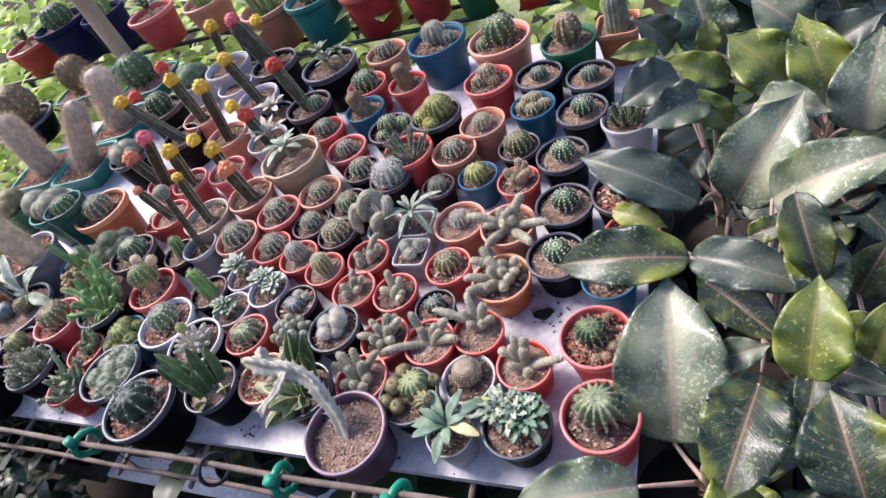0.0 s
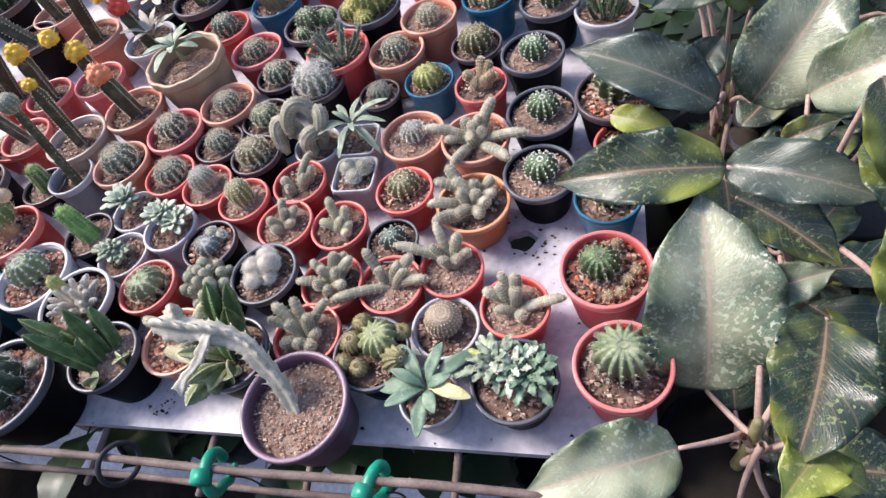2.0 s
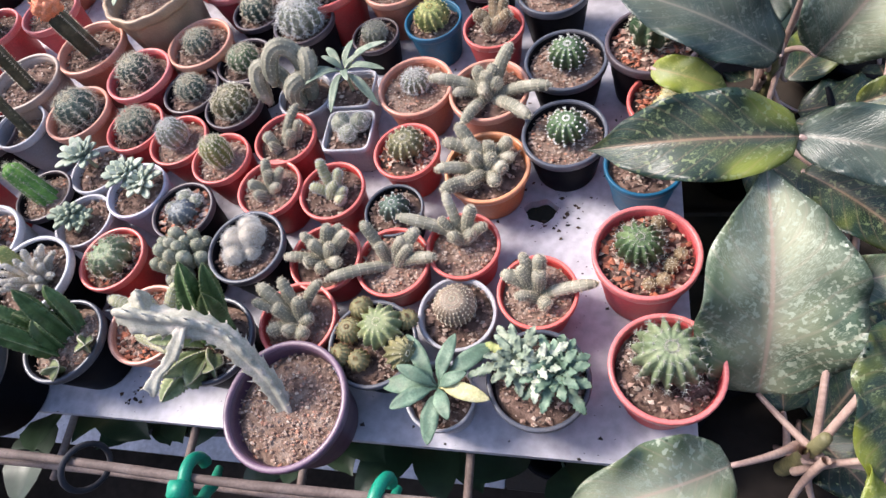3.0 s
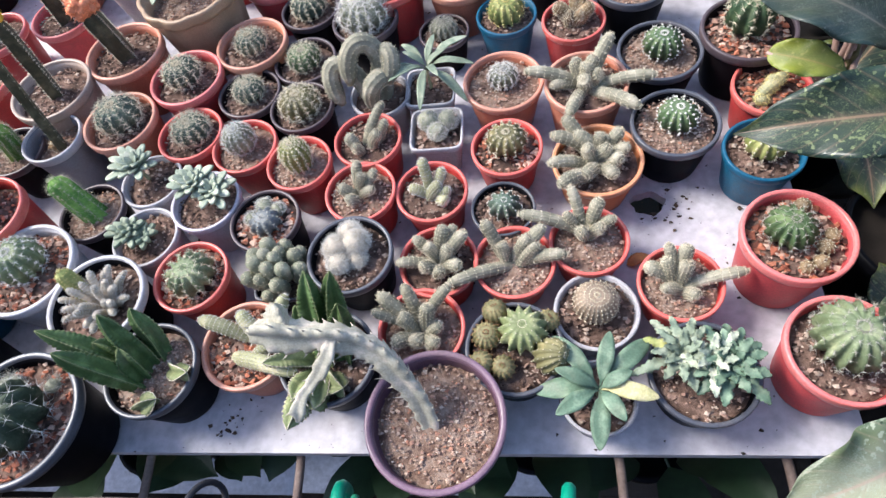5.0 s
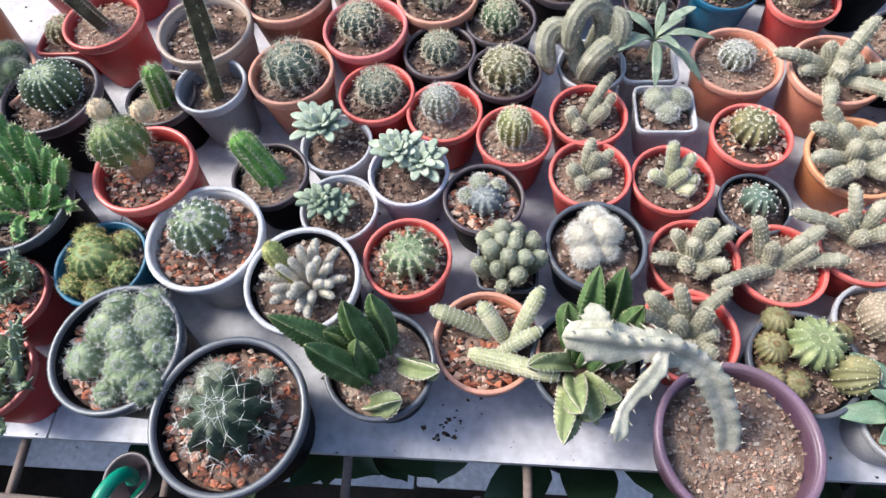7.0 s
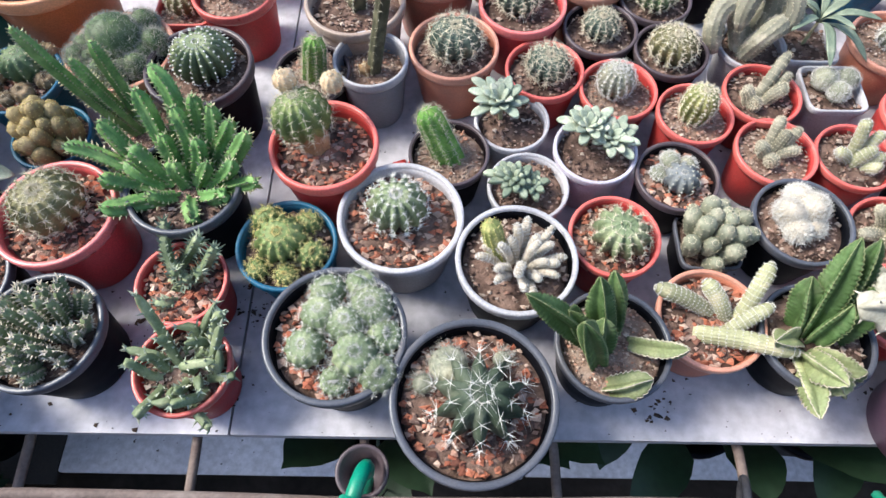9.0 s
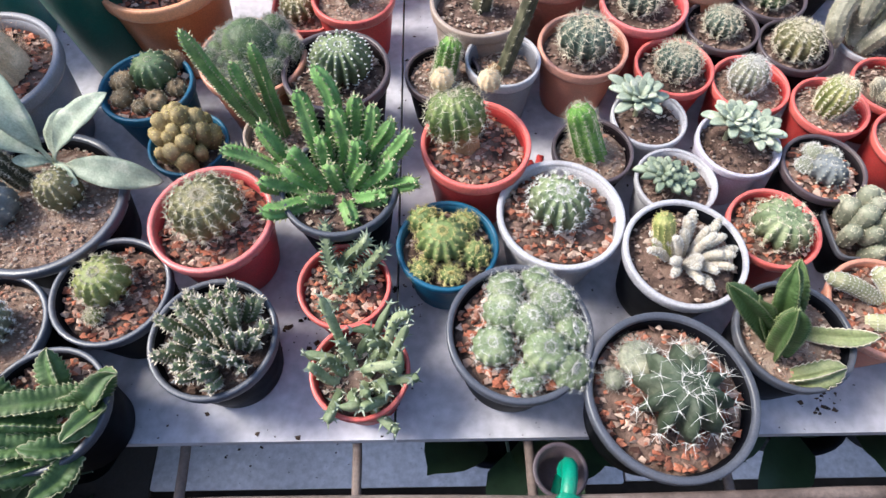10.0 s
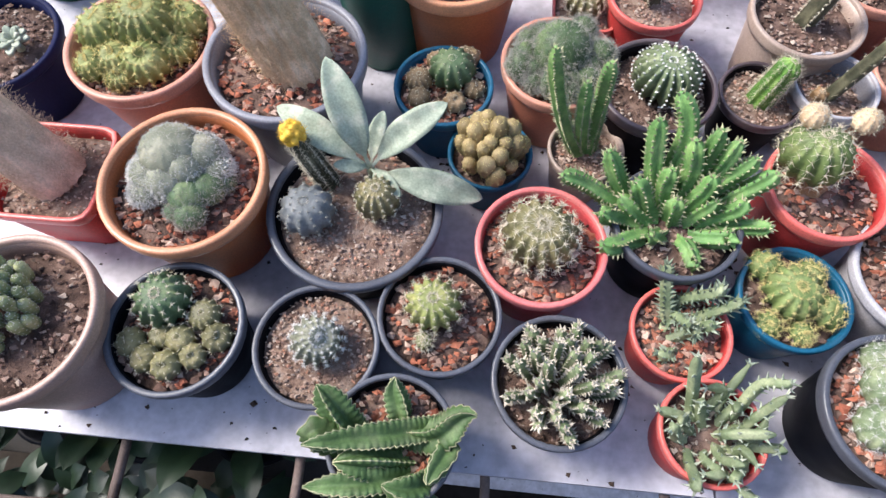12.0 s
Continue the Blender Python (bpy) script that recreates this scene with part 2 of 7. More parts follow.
def leaf_material(name, ground, fleck, rib, amount, wash, cast):
    """A variegated blade: UV x runs across it, UV y along it. ground: two colours; fleck: the spots; rib: the midrib; wash: pale middle; cast: yellow margin."""
    m = bpy.data.materials.new(name)
    m.use_nodes = True
    n, l = m.node_tree.nodes, m.node_tree.links
    b = n["Principled BSDF"]
    uv = n.new("ShaderNodeUVMap")
    uv.uv_map = "UVMap"
    tc = n.new("ShaderNodeTexCoord")
    sep = n.new("ShaderNodeSeparateXYZ")
    l.new(uv.outputs[0], sep.inputs[0])

    def noise_node(scale, detail, src):
        k = n.new("ShaderNodeTexNoise")
        k.inputs["Scale"].default_value, k.inputs["Detail"].default_value = scale, detail
        l.new(src, k.inputs["Vector"])
        return k.outputs[0]

    def ranged(src, a, c, lo=0.0, hi=1.0):
        k = n.new("ShaderNodeMapRange")
        k.inputs[1].default_value, k.inputs[2].default_value, k.inputs[3].default_value, k.inputs[4].default_value = a, c, lo, hi
        l.new(src, k.inputs[0])
        return k.outputs[0]

    def mixed(fac, a, c):
        k = n.new("ShaderNodeMix")
        k.data_type = "RGBA"
        l.new(fac, k.inputs[0])
        for sock, v in ((k.inputs[6], a), (k.inputs[7], c)):
            if isinstance(v, tuple):
                sock.default_value = (*v, 1)
            else:
                l.new(v, sock)
        return k.outputs[2]

    def sums(op, a, c):
        k = n.new("ShaderNodeMath")
        k.operation = op
        for sock, v in ((k.inputs[0], a), (k.inputs[1], c)):
            if isinstance(v, float):
                sock.default_value = v
            else:
                l.new(v, sock)
        return k.outputs[0]

    ob = tc.outputs["Object"]
    across = sums("ABSOLUTE", sums("SUBTRACT", sep.outputs[0], 0.5), 0.0)
    climb = sums("SUBTRACT", sep.outputs[1], sums("MULTIPLY", across, 0.55))
    # streaks run with the side veins
    along = n.new("ShaderNodeCombineXYZ")
    info = n.new("ShaderNodeObjectInfo")
    l.new(sums("MULTIPLY", sep.outputs[0], 16.0), along.inputs[0])
    l.new(sums("MULTIPLY", climb, 62.0), along.inputs[1])
    l.new(sums("MULTIPLY", info.outputs["Random"], 50.0), along.inputs[2])
    streak = along.outputs[0]
    base = mixed(ranged(noise_node(28, 5, ob), 0.35, 0.65), ground[0], ground[1])
    base = mixed(sums("MULTIPLY", ranged(noise_node(9, 3, ob), 0.38, 0.62, 0, wash), ranged(across, 0.47, 0.22, 0.2, 1.0)), base, (0.38, 0.39, 0.26))
    # yellow cast towards one margin
    base = mixed(sums("MULTIPLY", ranged(noise_node(11, 3, ob), 0.52, 0.62), ranged(across, 0.08, 0.34, 0.0, cast)), base, (0.24, 0.27, 0.03))
    inner = ranged(across, 0.50, 0.22, 0.25, 1.0)
    spots = sums("MULTIPLY", sums("MULTIPLY", ranged(noise_node(3.0, 4, streak), 0.56 - amount, 0.61 - amount), ranged(noise_node(26, 4, ob), 0.42, 0.56)), inner)
    base = mixed(sums("MULTIPLY", spots, 0.5), base, fleck)
    dots = sums("MULTIPLY", ranged(noise_node(190, 2, ob), 0.60 - amount, 0.64 - amount), ranged(noise_node(17, 3, ob), 0.42, 0.58, 0.05, 0.7))
    base = mixed(dots, base, fleck)
    wob = sums("MULTIPLY", sums("SUBTRACT", noise_node(60, 4, ob), 0.5), 0.07)
    base = mixed(ranged(sums("ADD", across, wob), 0.09, 0.0, 0.0, 0.22), base, rib)
    base = mixed(ranged(across, 0.020, 0.007, 0.0, 0.6), base, rib)
    vein = sums("SINE", sums("MULTIPLY", climb, 62.0), 0.0)
    base = mixed(ranged(vein, 0.80, 1.0, 0.0, 0.14), base, rib)
    l.new(base, b.inputs["Base Color"])
    b.inputs["Roughness"].default_value = 0.31
    b.inputs["Specular IOR Level"].default_value = 0.45
    bp = n.new("ShaderNodeBump")
    bp.inputs["Strength"].default_value, bp.inputs["Distance"].default_value = 0.3, 0.002
    l.new(noise_node(1.1, 3, streak), bp.inputs["Height"])
    l.new(bp.outputs[0], b.inputs["Normal"])
    tr = n.new("ShaderNodeBsdfTranslucent")
    l.new(base, tr.inputs[0])
    ms = n.new("ShaderNodeMixShader")
    ms.inputs[0].default_value = 0.12
    l.new(b.outputs[0], ms.inputs[1])
    l.new(tr.outputs[0], ms.inputs[2])
    l.new(ms.outputs[0], n["Material Output"].inputs[0])
    MATS[name] = m


leaf_material("agla_pale", ((0.016, 0.044, 0.025), (0.075, 0.115, 0.075)), (0.40, 0.44, 0.33), (0.46, 0.33, 0.25), 0.04, 0.85, 0.15)
leaf_material("agla_green", ((0.005, 0.018, 0.011), (0.014, 0.034, 0.023)), (0.22, 0.26, 0.12), (0.34, 0.22, 0.14), 0.0, 0.07, 0.6)
leaf_material("agla_yellow", ((0.045, 0.085, 0.014), (0.19, 0.225, 0.04)), (0.42, 0.41, 0.14), (0.32, 0.24, 0.09), 0.0, 0.10, 0.7)
leaf_material("agla_grey", ((0.009, 0.022, 0.018), (0.028, 0.050, 0.044)), (0.17, 0.19, 0.15), (0.20, 0.18, 0.14), -0.01, 0.16, 0.15)


# ---- mesh building ----
class Geo:
    def __init__(self):
        self.v, self.f, self.n, self.uv, self.ridges = [], [], 0, [], []

    def add(self, verts, faces, uv=None):
        verts = np.asarray(verts, float).reshape(-1, 3)
        self.v.append(verts)
        self.f += (np.asarray(faces) + self.n).tolist()
        self.n += len(verts)
        self.uv.append(np.zeros((len(verts), 2)) if uv is None else np.asarray(uv, float))
        return self

    def mesh(self, name, mat, smooth=True, uv=False):
        me = bpy.data.meshes.new(name)
        verts = np.concatenate(self.v)
        me.from_pydata(verts.tolist(), [], self.f)
        me.materials.append(MATS[mat])
        if smooth:
            me.polygons.foreach_set("use_smooth", np.ones(len(me.polygons), bool))
        if uv:
            lay = me.uv_layers.new(name="UVMap")
            idx = np.zeros(len(me.loops), int)
            me.loops.foreach_get("vertex_index", idx)
            lay.data.foreach_set("uv", np.concatenate(self.uv)[idx].ravel())
        me.update()
        return me


def part(name, geo, mat, parent=None, label="", smooth=True, uv=False):
    ob = new(name, geo.mesh(name, mat, smooth, uv))
    ob.parent = parent
    return tagged(ob, label)


RNG = np.random.default_rng(7)


def grid_faces(rows, cols, closed=True):
    c = cols if closed else cols - 1
    i, j = np.meshgrid(np.arange(rows - 1), np.arange(c), indexing="ij")
    k = (j + 1) % cols
    return np.stack([i * cols + j, i * cols + k, (i + 1) * cols + k, (i + 1) * cols + j], -1).reshape(-1, 4)


def lathe(geo, profile, seg=40, square=0.0, wave=0.0):
    """A turned form from (radius, height) pairs; square: 0 round, else the power of a rounded square."""
    th = np.arange(seg) / seg * 2 * np.pi
    k = np.ones(seg)
    if square:
        k = 0.92 / (np.abs(np.cos(th)) ** square + np.abs(np.sin(th)) ** square) ** (1 / square)
    rows = []
    for r, z in profile:
        kk = k * (1 + wave * np.abs(np.sin(th * 5)) * (1 if r > 0 else 0))
        rows.append(np.c_[r * kk * np.cos(th), r * kk * np.sin(th), np.full(seg, z) + wave * 0.02 * np.sin(th * 5)])
    return geo.add(np.concatenate(rows), grid_faces(len(profile), seg))


def frames(path):
    path = np.asarray(path, float)
    t = np.gradient(path, axis=0)
    t /= np.linalg.norm(t, axis=1)[:, None] + 1e-12
    u = np.cross(t[0], (0.3, 1.0, 0.1))
    u /= np.linalg.norm(u)
    us = []
    for k in range(len(path)):
        u = u - t[k] * (u @ t[k])
        u /= np.linalg.norm(u) + 1e-12
        us.append(u)
    us = np.array(us)
    return t, us, np.cross(t, us)


def tube(geo, path, radii, ribs=0, depth=0.0, sharp=1.0, seg=10, twist=0.0, phase=0.0):
    """A tube along a path, with ribs that stand proud. Gives back the crest points and their outward directions, ring by ring."""
    path, radii = np.asarray(path, float), np.asarray(radii, float)
    t, u, w = frames(path)
    n = max(seg, ribs * 4) if ribs else seg
    th = np.arange(n) / n * 2 * np.pi + phase
    rows, crest, out = [], [], []
    for k in range(len(path)):
        a = th + twist * k
        shape = 1 - depth * (0.5 - 0.5 * np.cos(ribs * (th - phase))) ** sharp if ribs else np.ones(n)
        d = np.cos(a)[:, None] * u[k] + np.sin(a)[:, None] * w[k]
        rows.append(path[k] + d * (radii[k] * shape)[:, None])
        if ribs:
            sel = np.arange(ribs) * (n // ribs)
            crest.append(rows[-1][sel])
            slope = np.gradient(radii)[k] / (np.linalg.norm(np.gradient(path, axis=0)[k]) + 1e-9)
            o = d[sel] - t[k] * np.clip(slope, -3, 3)
            out.append(o / np.linalg.norm(o, axis=1)[:, None])
    geo.add(np.concatenate(rows), grid_faces(len(path), n))
    last = geo.n - n
    geo.add([path[-1] + t[-1] * radii[-1] * 0.5], np.zeros((0, 3), int))
    geo.f += [[last + k, last + (k + 1) % n, geo.n - 1] for k in range(n)]
    return (np.array(crest), np.array(out)) if ribs else (np.concatenate(rows), None)


def winged(geo, path, radii, wings, core, bite, every=3, phase=0.0):
    """A stem with thin toothed wings along it. core: the share of the radius that is solid; bite: how deep the teeth are cut."""
    path, radii = np.asarray(path, float), np.asarray(radii, float)
    t, u, w = frames(path)
    n = wings * 8
    th = np.arange(n) / n * 2 * np.pi
    crest = (0.5 + 0.5 * np.cos(wings * th)) ** 1.7
    start = RNG.integers(0, every, wings)
    cut = RNG.uniform(0.55, 1.3, (len(path) // every + 2, wings))
    which = ((np.arange(n) + 4) // 8) % wings
    rows, tips, out = [], [], []
    for k in range(len(path)):
        d = np.cos(th + phase)[:, None] * u[k] + np.sin(th + phase)[:, None] * w[k]
        f = ((k + start[which]) % every) / (every - 1)
        deep = bite * cut[(k + start[which]) // every, which]
        r = radii[k] * (core + (1 - core) * crest * (1 - deep * (1 - f)))
        rows.append(path[k] + d * r[:, None] + t[k] * (crest * f * deep * radii[k] * 0.35)[:, None])
        for j in range(wings):
            if (k + start[j]) % every == every - 1:
                tips.append(rows[-1][j * 8])
                out.append(d[j * 8] + t[k] * 0.7)
    geo.ridges = [np.array([row[j * 8] for row in rows]) for j in range(wings)]
    geo.add(np.concatenate(rows), grid_faces(len(path), n))
    last = geo.n - n
    geo.add([path[-1] + t[-1] * radii[-1] * 0.4], np.zeros((0, 3), int))
    geo.f += [[last + k, last + (k + 1) % n, geo.n - 1] for k in range(n)]
    return np.array(tips), np.array(out)


def spikes(geo, at, way, length, radius):
    """Thin three-sided spines at points."""
    at, way = np.asarray(at, float).reshape(-1, 3), np.asarray(way, float).reshape(-1, 3)
    way = way / (np.linalg.norm(way, axis=1)[:, None] + 1e-9)
    k = len(at)
    u = np.cross(way, RNG.normal(size=(k, 3)))
    u /= np.linalg.norm(u, axis=1)[:, None] + 1e-9
    w = np.cross(way, u)
    ln = np.broadcast_to(length, k)[:, None]
    v = np.empty((k, 4, 3))
    for j in range(3):
        a = j * 2.0944
        v[:, j] = at + radius * (math.cos(a) * u + math.sin(a) * w)
    v[:, 3] = at + way * ln
    base = np.arange(k)[:, None] * 4
    f = np.concatenate([base + np.array(q) for q in ((0, 1, 3), (1, 2, 3), (2, 0, 3))])
    geo.add(v.reshape(-1, 3), f)


def tufts(geo, at, way, count, length, radius, spread=0.9):
    """Stars of spines: each point sends out a ring that lies back against the skin, and one that stands."""
    at, way = at.reshape(-1, 3), way.reshape(-1, 3)
    way = way / (np.linalg.norm(way, axis=1)[:, None] + 1e-9)
    u = np.cross(way, (0.21, 0.17, 0.96))
    u /= np.linalg.norm(u, axis=1)[:, None] + 1e-9
    v = np.cross(way, u)
    a, w, u, v = (np.repeat(k, count, 0) for k in (at, way, u, v))
    turn = np.tile(np.arange(count) / max(1, count - 1) * 6.283, len(at)) + np.repeat(RNG.uniform(0, 6.283, len(at)), count) + RNG.normal(0, 0.2, len(a))
    lay = np.tile(np.r_[np.ones(count - 1), 0.15], len(at)) * min(1.25, 1.3 * spread) * RNG.uniform(0.75, 1.1, len(a))
    d = np.cos(lay)[:, None] * w + np.sin(lay)[:, None] * (np.cos(turn)[:, None] * u + np.sin(turn)[:, None] * v)
    spikes(geo, a, d + RNG.normal(0, 0.14, d.shape), length * RNG.uniform(0.5, 1.25, len(a)), radius)


OCTA = np.array([(1, 0, 0), (-1, 0, 0), (0, 1, 0), (0, -1, 0), (0, 0, 1), (0, 0, -1)], float)
OCTF = np.array([(0, 2, 4), (2, 1, 4), (1, 3, 4), (3, 0, 4), (2, 0, 5), (1, 2, 5), (3, 1, 5), (0, 3, 5)])


def bits(geo, at, size, flat=0.6):
    """Small angular lumps at points."""
    at = np.asarray(at, float).reshape(-1, 3)
    k = len(at)
    v = OCTA[None] * RNG.uniform(0.55, 1.3, (k, 6, 1)) + RNG.normal(0, 0.22, (k, 6, 3))
    ang = RNG.uniform(0, 6.28, k)
    c, s = np.cos(ang), np.sin(ang)
    x = v[..., 0] * c[:, None] - v[..., 1] * s[:, None]
    y = v[..., 0] * s[:, None] + v[..., 1] * c[:, None]
    v = np.stack([x * 1.25, y, v[..., 2] * flat], -1) * np.broadcast_to(size, k)[:, None, None] + at[:, None]
    f = (np.arange(k)[:, None, None] * 6 + OCTF[None]).reshape(-1, 3)
    geo.add(v.reshape(-1, 3), f)


def blade(geo, base, tip, width, normal=(0, 0, 1), sag=0.1, fold=0.12, wave=0.0, rows=12, cols=7, shape="ovate", thick=0.0, teeth=0.0, curl=0.0, twist=0.0, pucker=0.0):
    """A leaf from base to tip; sag bends it along normal, fold lifts its sides."""
    base, tip = np.asarray(base, float), np.asarray(tip, float)
    ax = tip - base
    ln = np.linalg.norm(ax)
    ax = ax / ln
    nn = np.asarray(normal, float)
    nn = nn - ax * (nn @ ax)
    nn /= np.linalg.norm(nn) + 1e-9
    side = np.cross(ax, nn)
    vs, uvs = [], []
    for i in range(rows):
        s = 1 - (1 - i / (rows - 1)) ** 1.35
        if shape == "ovate":
            q = math.pi * min(1, s ** 0.84)
            w = math.sin(q) ** (0.52 if q < math.pi / 2 else 0.74) * (1 - 0.55 * min(1, max(0, (s - 0.84) / 0.13)))
        elif shape == "spoon":
            w = 0.34 + 0.66 * math.sin(math.pi / 2 * min(1, s / 0.66)) ** 1.6
            w *= 1 if s < 0.7 else math.sqrt(max(0.012, 1 - ((s - 0.7) / 0.3) ** 2))
        elif shape == "paddle":
            w = max(0.12 * (1 - 0.9 * s), math.sin(math.pi * max(0.0, (s - 0.16) / 0.84) ** 1.2) ** 0.6)
        elif shape == "strap":
            w = 0.6 + 0.4 * math.sin(math.pi * s)
            w *= 1 if s < 0.6 else max(0.02, 1 - ((s - 0.6) / 0.4) ** 2)
        else:
            w = math.sin(math.pi * (0.08 + 0.92 * s)) ** 0.8
        w = max(w, 0.012) * width / 2
        mid = base + ax * ln * s + nn * (sag * ln * math.sin(math.pi * s) - curl * ln * s * s)
        for j in range(cols):
            q = 2 * j / (cols - 1) - 1
            ww = w * (1 + (teeth * (1 if i % 2 else -1) if abs(q) > 0.9 else 0))
            lift = fold * abs(q) * w + wave * math.sin(s * 19 + q * 2.2) * w * abs(q) ** 2
            if pucker:
                lift += pucker * w * math.sin((s - 0.3 * abs(q)) * 50) * min(1.0, 2.5 * abs(q) * (1.05 - abs(q)))
            a = twist * (s - 0.4)
            vs.append(mid + (side * math.cos(a) + nn * math.sin(a)) * q * ww + (nn * math.cos(a) - side * math.sin(a)) * lift)
            uvs.append((0.5 + 0.5 * q, s))
    geo.add(vs, grid_faces(rows, cols, False), uvs)
    if thick:
        low = np.array(vs) - nn * thick
        n0 = geo.n - rows * cols
        geo.add(low, grid_faces(rows, cols, False)[:, ::-1], uvs)
        edge = [j for j in range(cols)] + [(i + 1) * cols - 1 for i in range(1, rows)] + [(rows - 1) * cols + j for j in range(cols - 2, -1, -1)] + [i * cols for i in range(rows - 2, 0, -1)]
        m = rows * cols
        geo.f += [[n0 + edge[k], n0 + m + edge[k], n0 + m + edge[(k + 1) % len(edge)], n0 + edge[(k + 1) % len(edge)]] for k in range(len(edge))]


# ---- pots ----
RIMS = dict(red="red_lit_rim", coral="coral_lit_rim", terracotta="terracotta_lit_rim", orange="orange_lit_rim", black="black_lit_rim", dark="dark_lit_rim", purple="purple_lit_rim", whiteblack="white", whitegrey="white")
WORDS = dict(red="red", coral="coral red", terracotta="terracotta", orange="orange terracotta", blush="blush beige", beige="beige",
             tan="scalloped tan", blue="blue", teal="teal", green="green", darkgreen="dark green", white="white", lilac="pale lilac",
             purple="purple", dark="dark brown", black="black", navy="navy", grey="grey", whiteblack="white-rimmed black", whitegrey="grey-shaded white")
TOP = 0.75


class Pot:
    pass


def pot(x, y, r, h, colour, soil, what, square=0.0, fill=0.86, z=TOP, tilt=(0, 0), name="potted_cactus", wave=0.0, gravel=1.0, turn=0.0, category="potted cactus", group="pots on the table"):
    """A planted pot that stands on the table: pot (> rim), soil, gravel; the plant is added to what it gives back."""
    p = Pot()
    root = new(name)
    root.empty_display_size = 0.02
    root.matrix_world = pose(x, y, z, tilt[0], tilt[1], turn)
    tagged(root, f"{what} in a {'square ' if square else ''}{WORDS[colour]} pot", category, group)
    # Grey body under a white rim: a white pot's own shading as colour.
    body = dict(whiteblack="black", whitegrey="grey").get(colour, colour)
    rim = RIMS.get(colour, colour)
    rb, lip, s = r * 0.74, h * 0.13, h * fill
    seg = 80 if wave else 48 if square or r > 0.06 else 36
    g = Geo()
    lathe(g, [(0.0, 0.0), (rb * 0.8, 0.0), (rb * 0.96, 0.0008), (rb, 0.004), (rb + (r * 0.93 - rb) * 0.5, h * 0.45), (r * 0.93, h - lip), (r * 0.925, h - lip * 0.3),
              (r * 0.90, h - lip * 0.3), (r * 0.885, h - lip), (r * 0.86, s - 0.006)], seg, square, wave)
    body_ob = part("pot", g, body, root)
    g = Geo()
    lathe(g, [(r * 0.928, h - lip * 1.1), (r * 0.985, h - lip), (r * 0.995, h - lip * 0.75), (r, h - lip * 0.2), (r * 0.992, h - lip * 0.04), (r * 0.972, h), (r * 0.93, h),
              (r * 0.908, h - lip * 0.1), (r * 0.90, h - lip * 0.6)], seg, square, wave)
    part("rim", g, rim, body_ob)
    g = Geo()
    rr = r * 0.89
    lathe(g, [(rr, s - 0.004), (rr * 0.8, s + 0.0005), (rr * 0.55, s - 0.0008), (rr * 0.3, s + 0.001), (0.0, s + 0.001)], 28, square)
    part("soil", g, "soil_sand" if soil == "sand" else "soil", root)
    g = Geo()
    k = int({"chips": 230, "sand": 420, "loam": 220}[soil] * gravel * (r / 0.045) ** 1.5)
    q, a = np.sqrt(RNG.uniform(0, 1, k)) * rr * 0.96, RNG.uniform(0, 6.28, k)
    px, py = q * np.cos(a), q * np.sin(a)
    if square:
        px, py = RNG.uniform(-0.86, 0.86, k) * rr, RNG.uniform(-0.86, 0.86, k) * rr
    size = {"chips": (0.0016, 0.0046), "sand": (0.0007, 0.0023), "loam": (0.0009, 0.0032)}[soil]
    bits(g, np.c_[px, py, s + 0.0012 + RNG.uniform(0, 0.0012, k)], size[0] + (size[1] - size[0]) * RNG.uniform(0, 1, k) ** 1.6)
    tagged(part("gravel", g, soil, root, smooth=False), kind="stuff")
    p.root, p.r, p.s, p.h = root, r, s, h
    return p


# ---- plants ----
def skin_spines(p, name, body, mat, spines, spine_mat, parent=None):
    ob = part(name, body, mat, parent or p.root)
    if spines is not None and spines.n:
        tagged(part("spine_coat", spines, spine_mat, ob, smooth=False), kind="stuff")
    return ob


def lump(body, spines, at, r, tall, ribs, depth, lean=(0, 0), spine=0.0, count=6, rows=9, rad=0.00022, dots=0.0, pitch=0, sharp=0.8, hollow=0.0):
    """One ribbed globe or short column with areoles on the bumps of its ribs. at: its foot; tall: its height."""
    pitch = pitch or 2 * rows + 3
    s = np.linspace(0.02, 1, pitch)
    z = tall * (1 - np.cos(s * np.pi)) / 2
    q = z / tall
    rad_of = r * np.sqrt(np.clip(1 - (2 * q - 1) ** 2, 0, 1)) if tall < 2.6 * r else r * np.minimum(1, np.sqrt(np.clip(1 - np.clip((z - (tall - r)) / r, 0, 1) ** 2, 0, 1))) * (0.75 + 0.25 * np.minimum(1, z / r))
    rad_of = np.maximum(rad_of, r * 0.05) * np.where(np.arange(pitch) % 2 == 1, 1.022, 0.978)
    zz = z - hollow * r * np.clip((q - 0.85) / 0.15, 0, 1) ** 2
    lx, ly = lean
    path = np.c_[at[0] + lx * z * (0.6 + 0.4 * q), at[1] + ly * z * (0.6 + 0.4 * q), at[2] - 0.12 * r + zz]
    crest, out = tube(body, path, rad_of, ribs, depth, sharp, twist=RNG.uniform(-0.012, 0.012), phase=RNG.uniform(0, 6))
    pick = np.arange(3, pitch - 1, 2)
    if spine and spines is not None:
        tufts(spines, crest[pick], out[pick], count, spine, rad)
    if dots and spines is not None:
        bits(spines, crest[pick].reshape(-1, 3) + out[pick].reshape(-1, 3) * dots * 0.3, dots, 0.9)


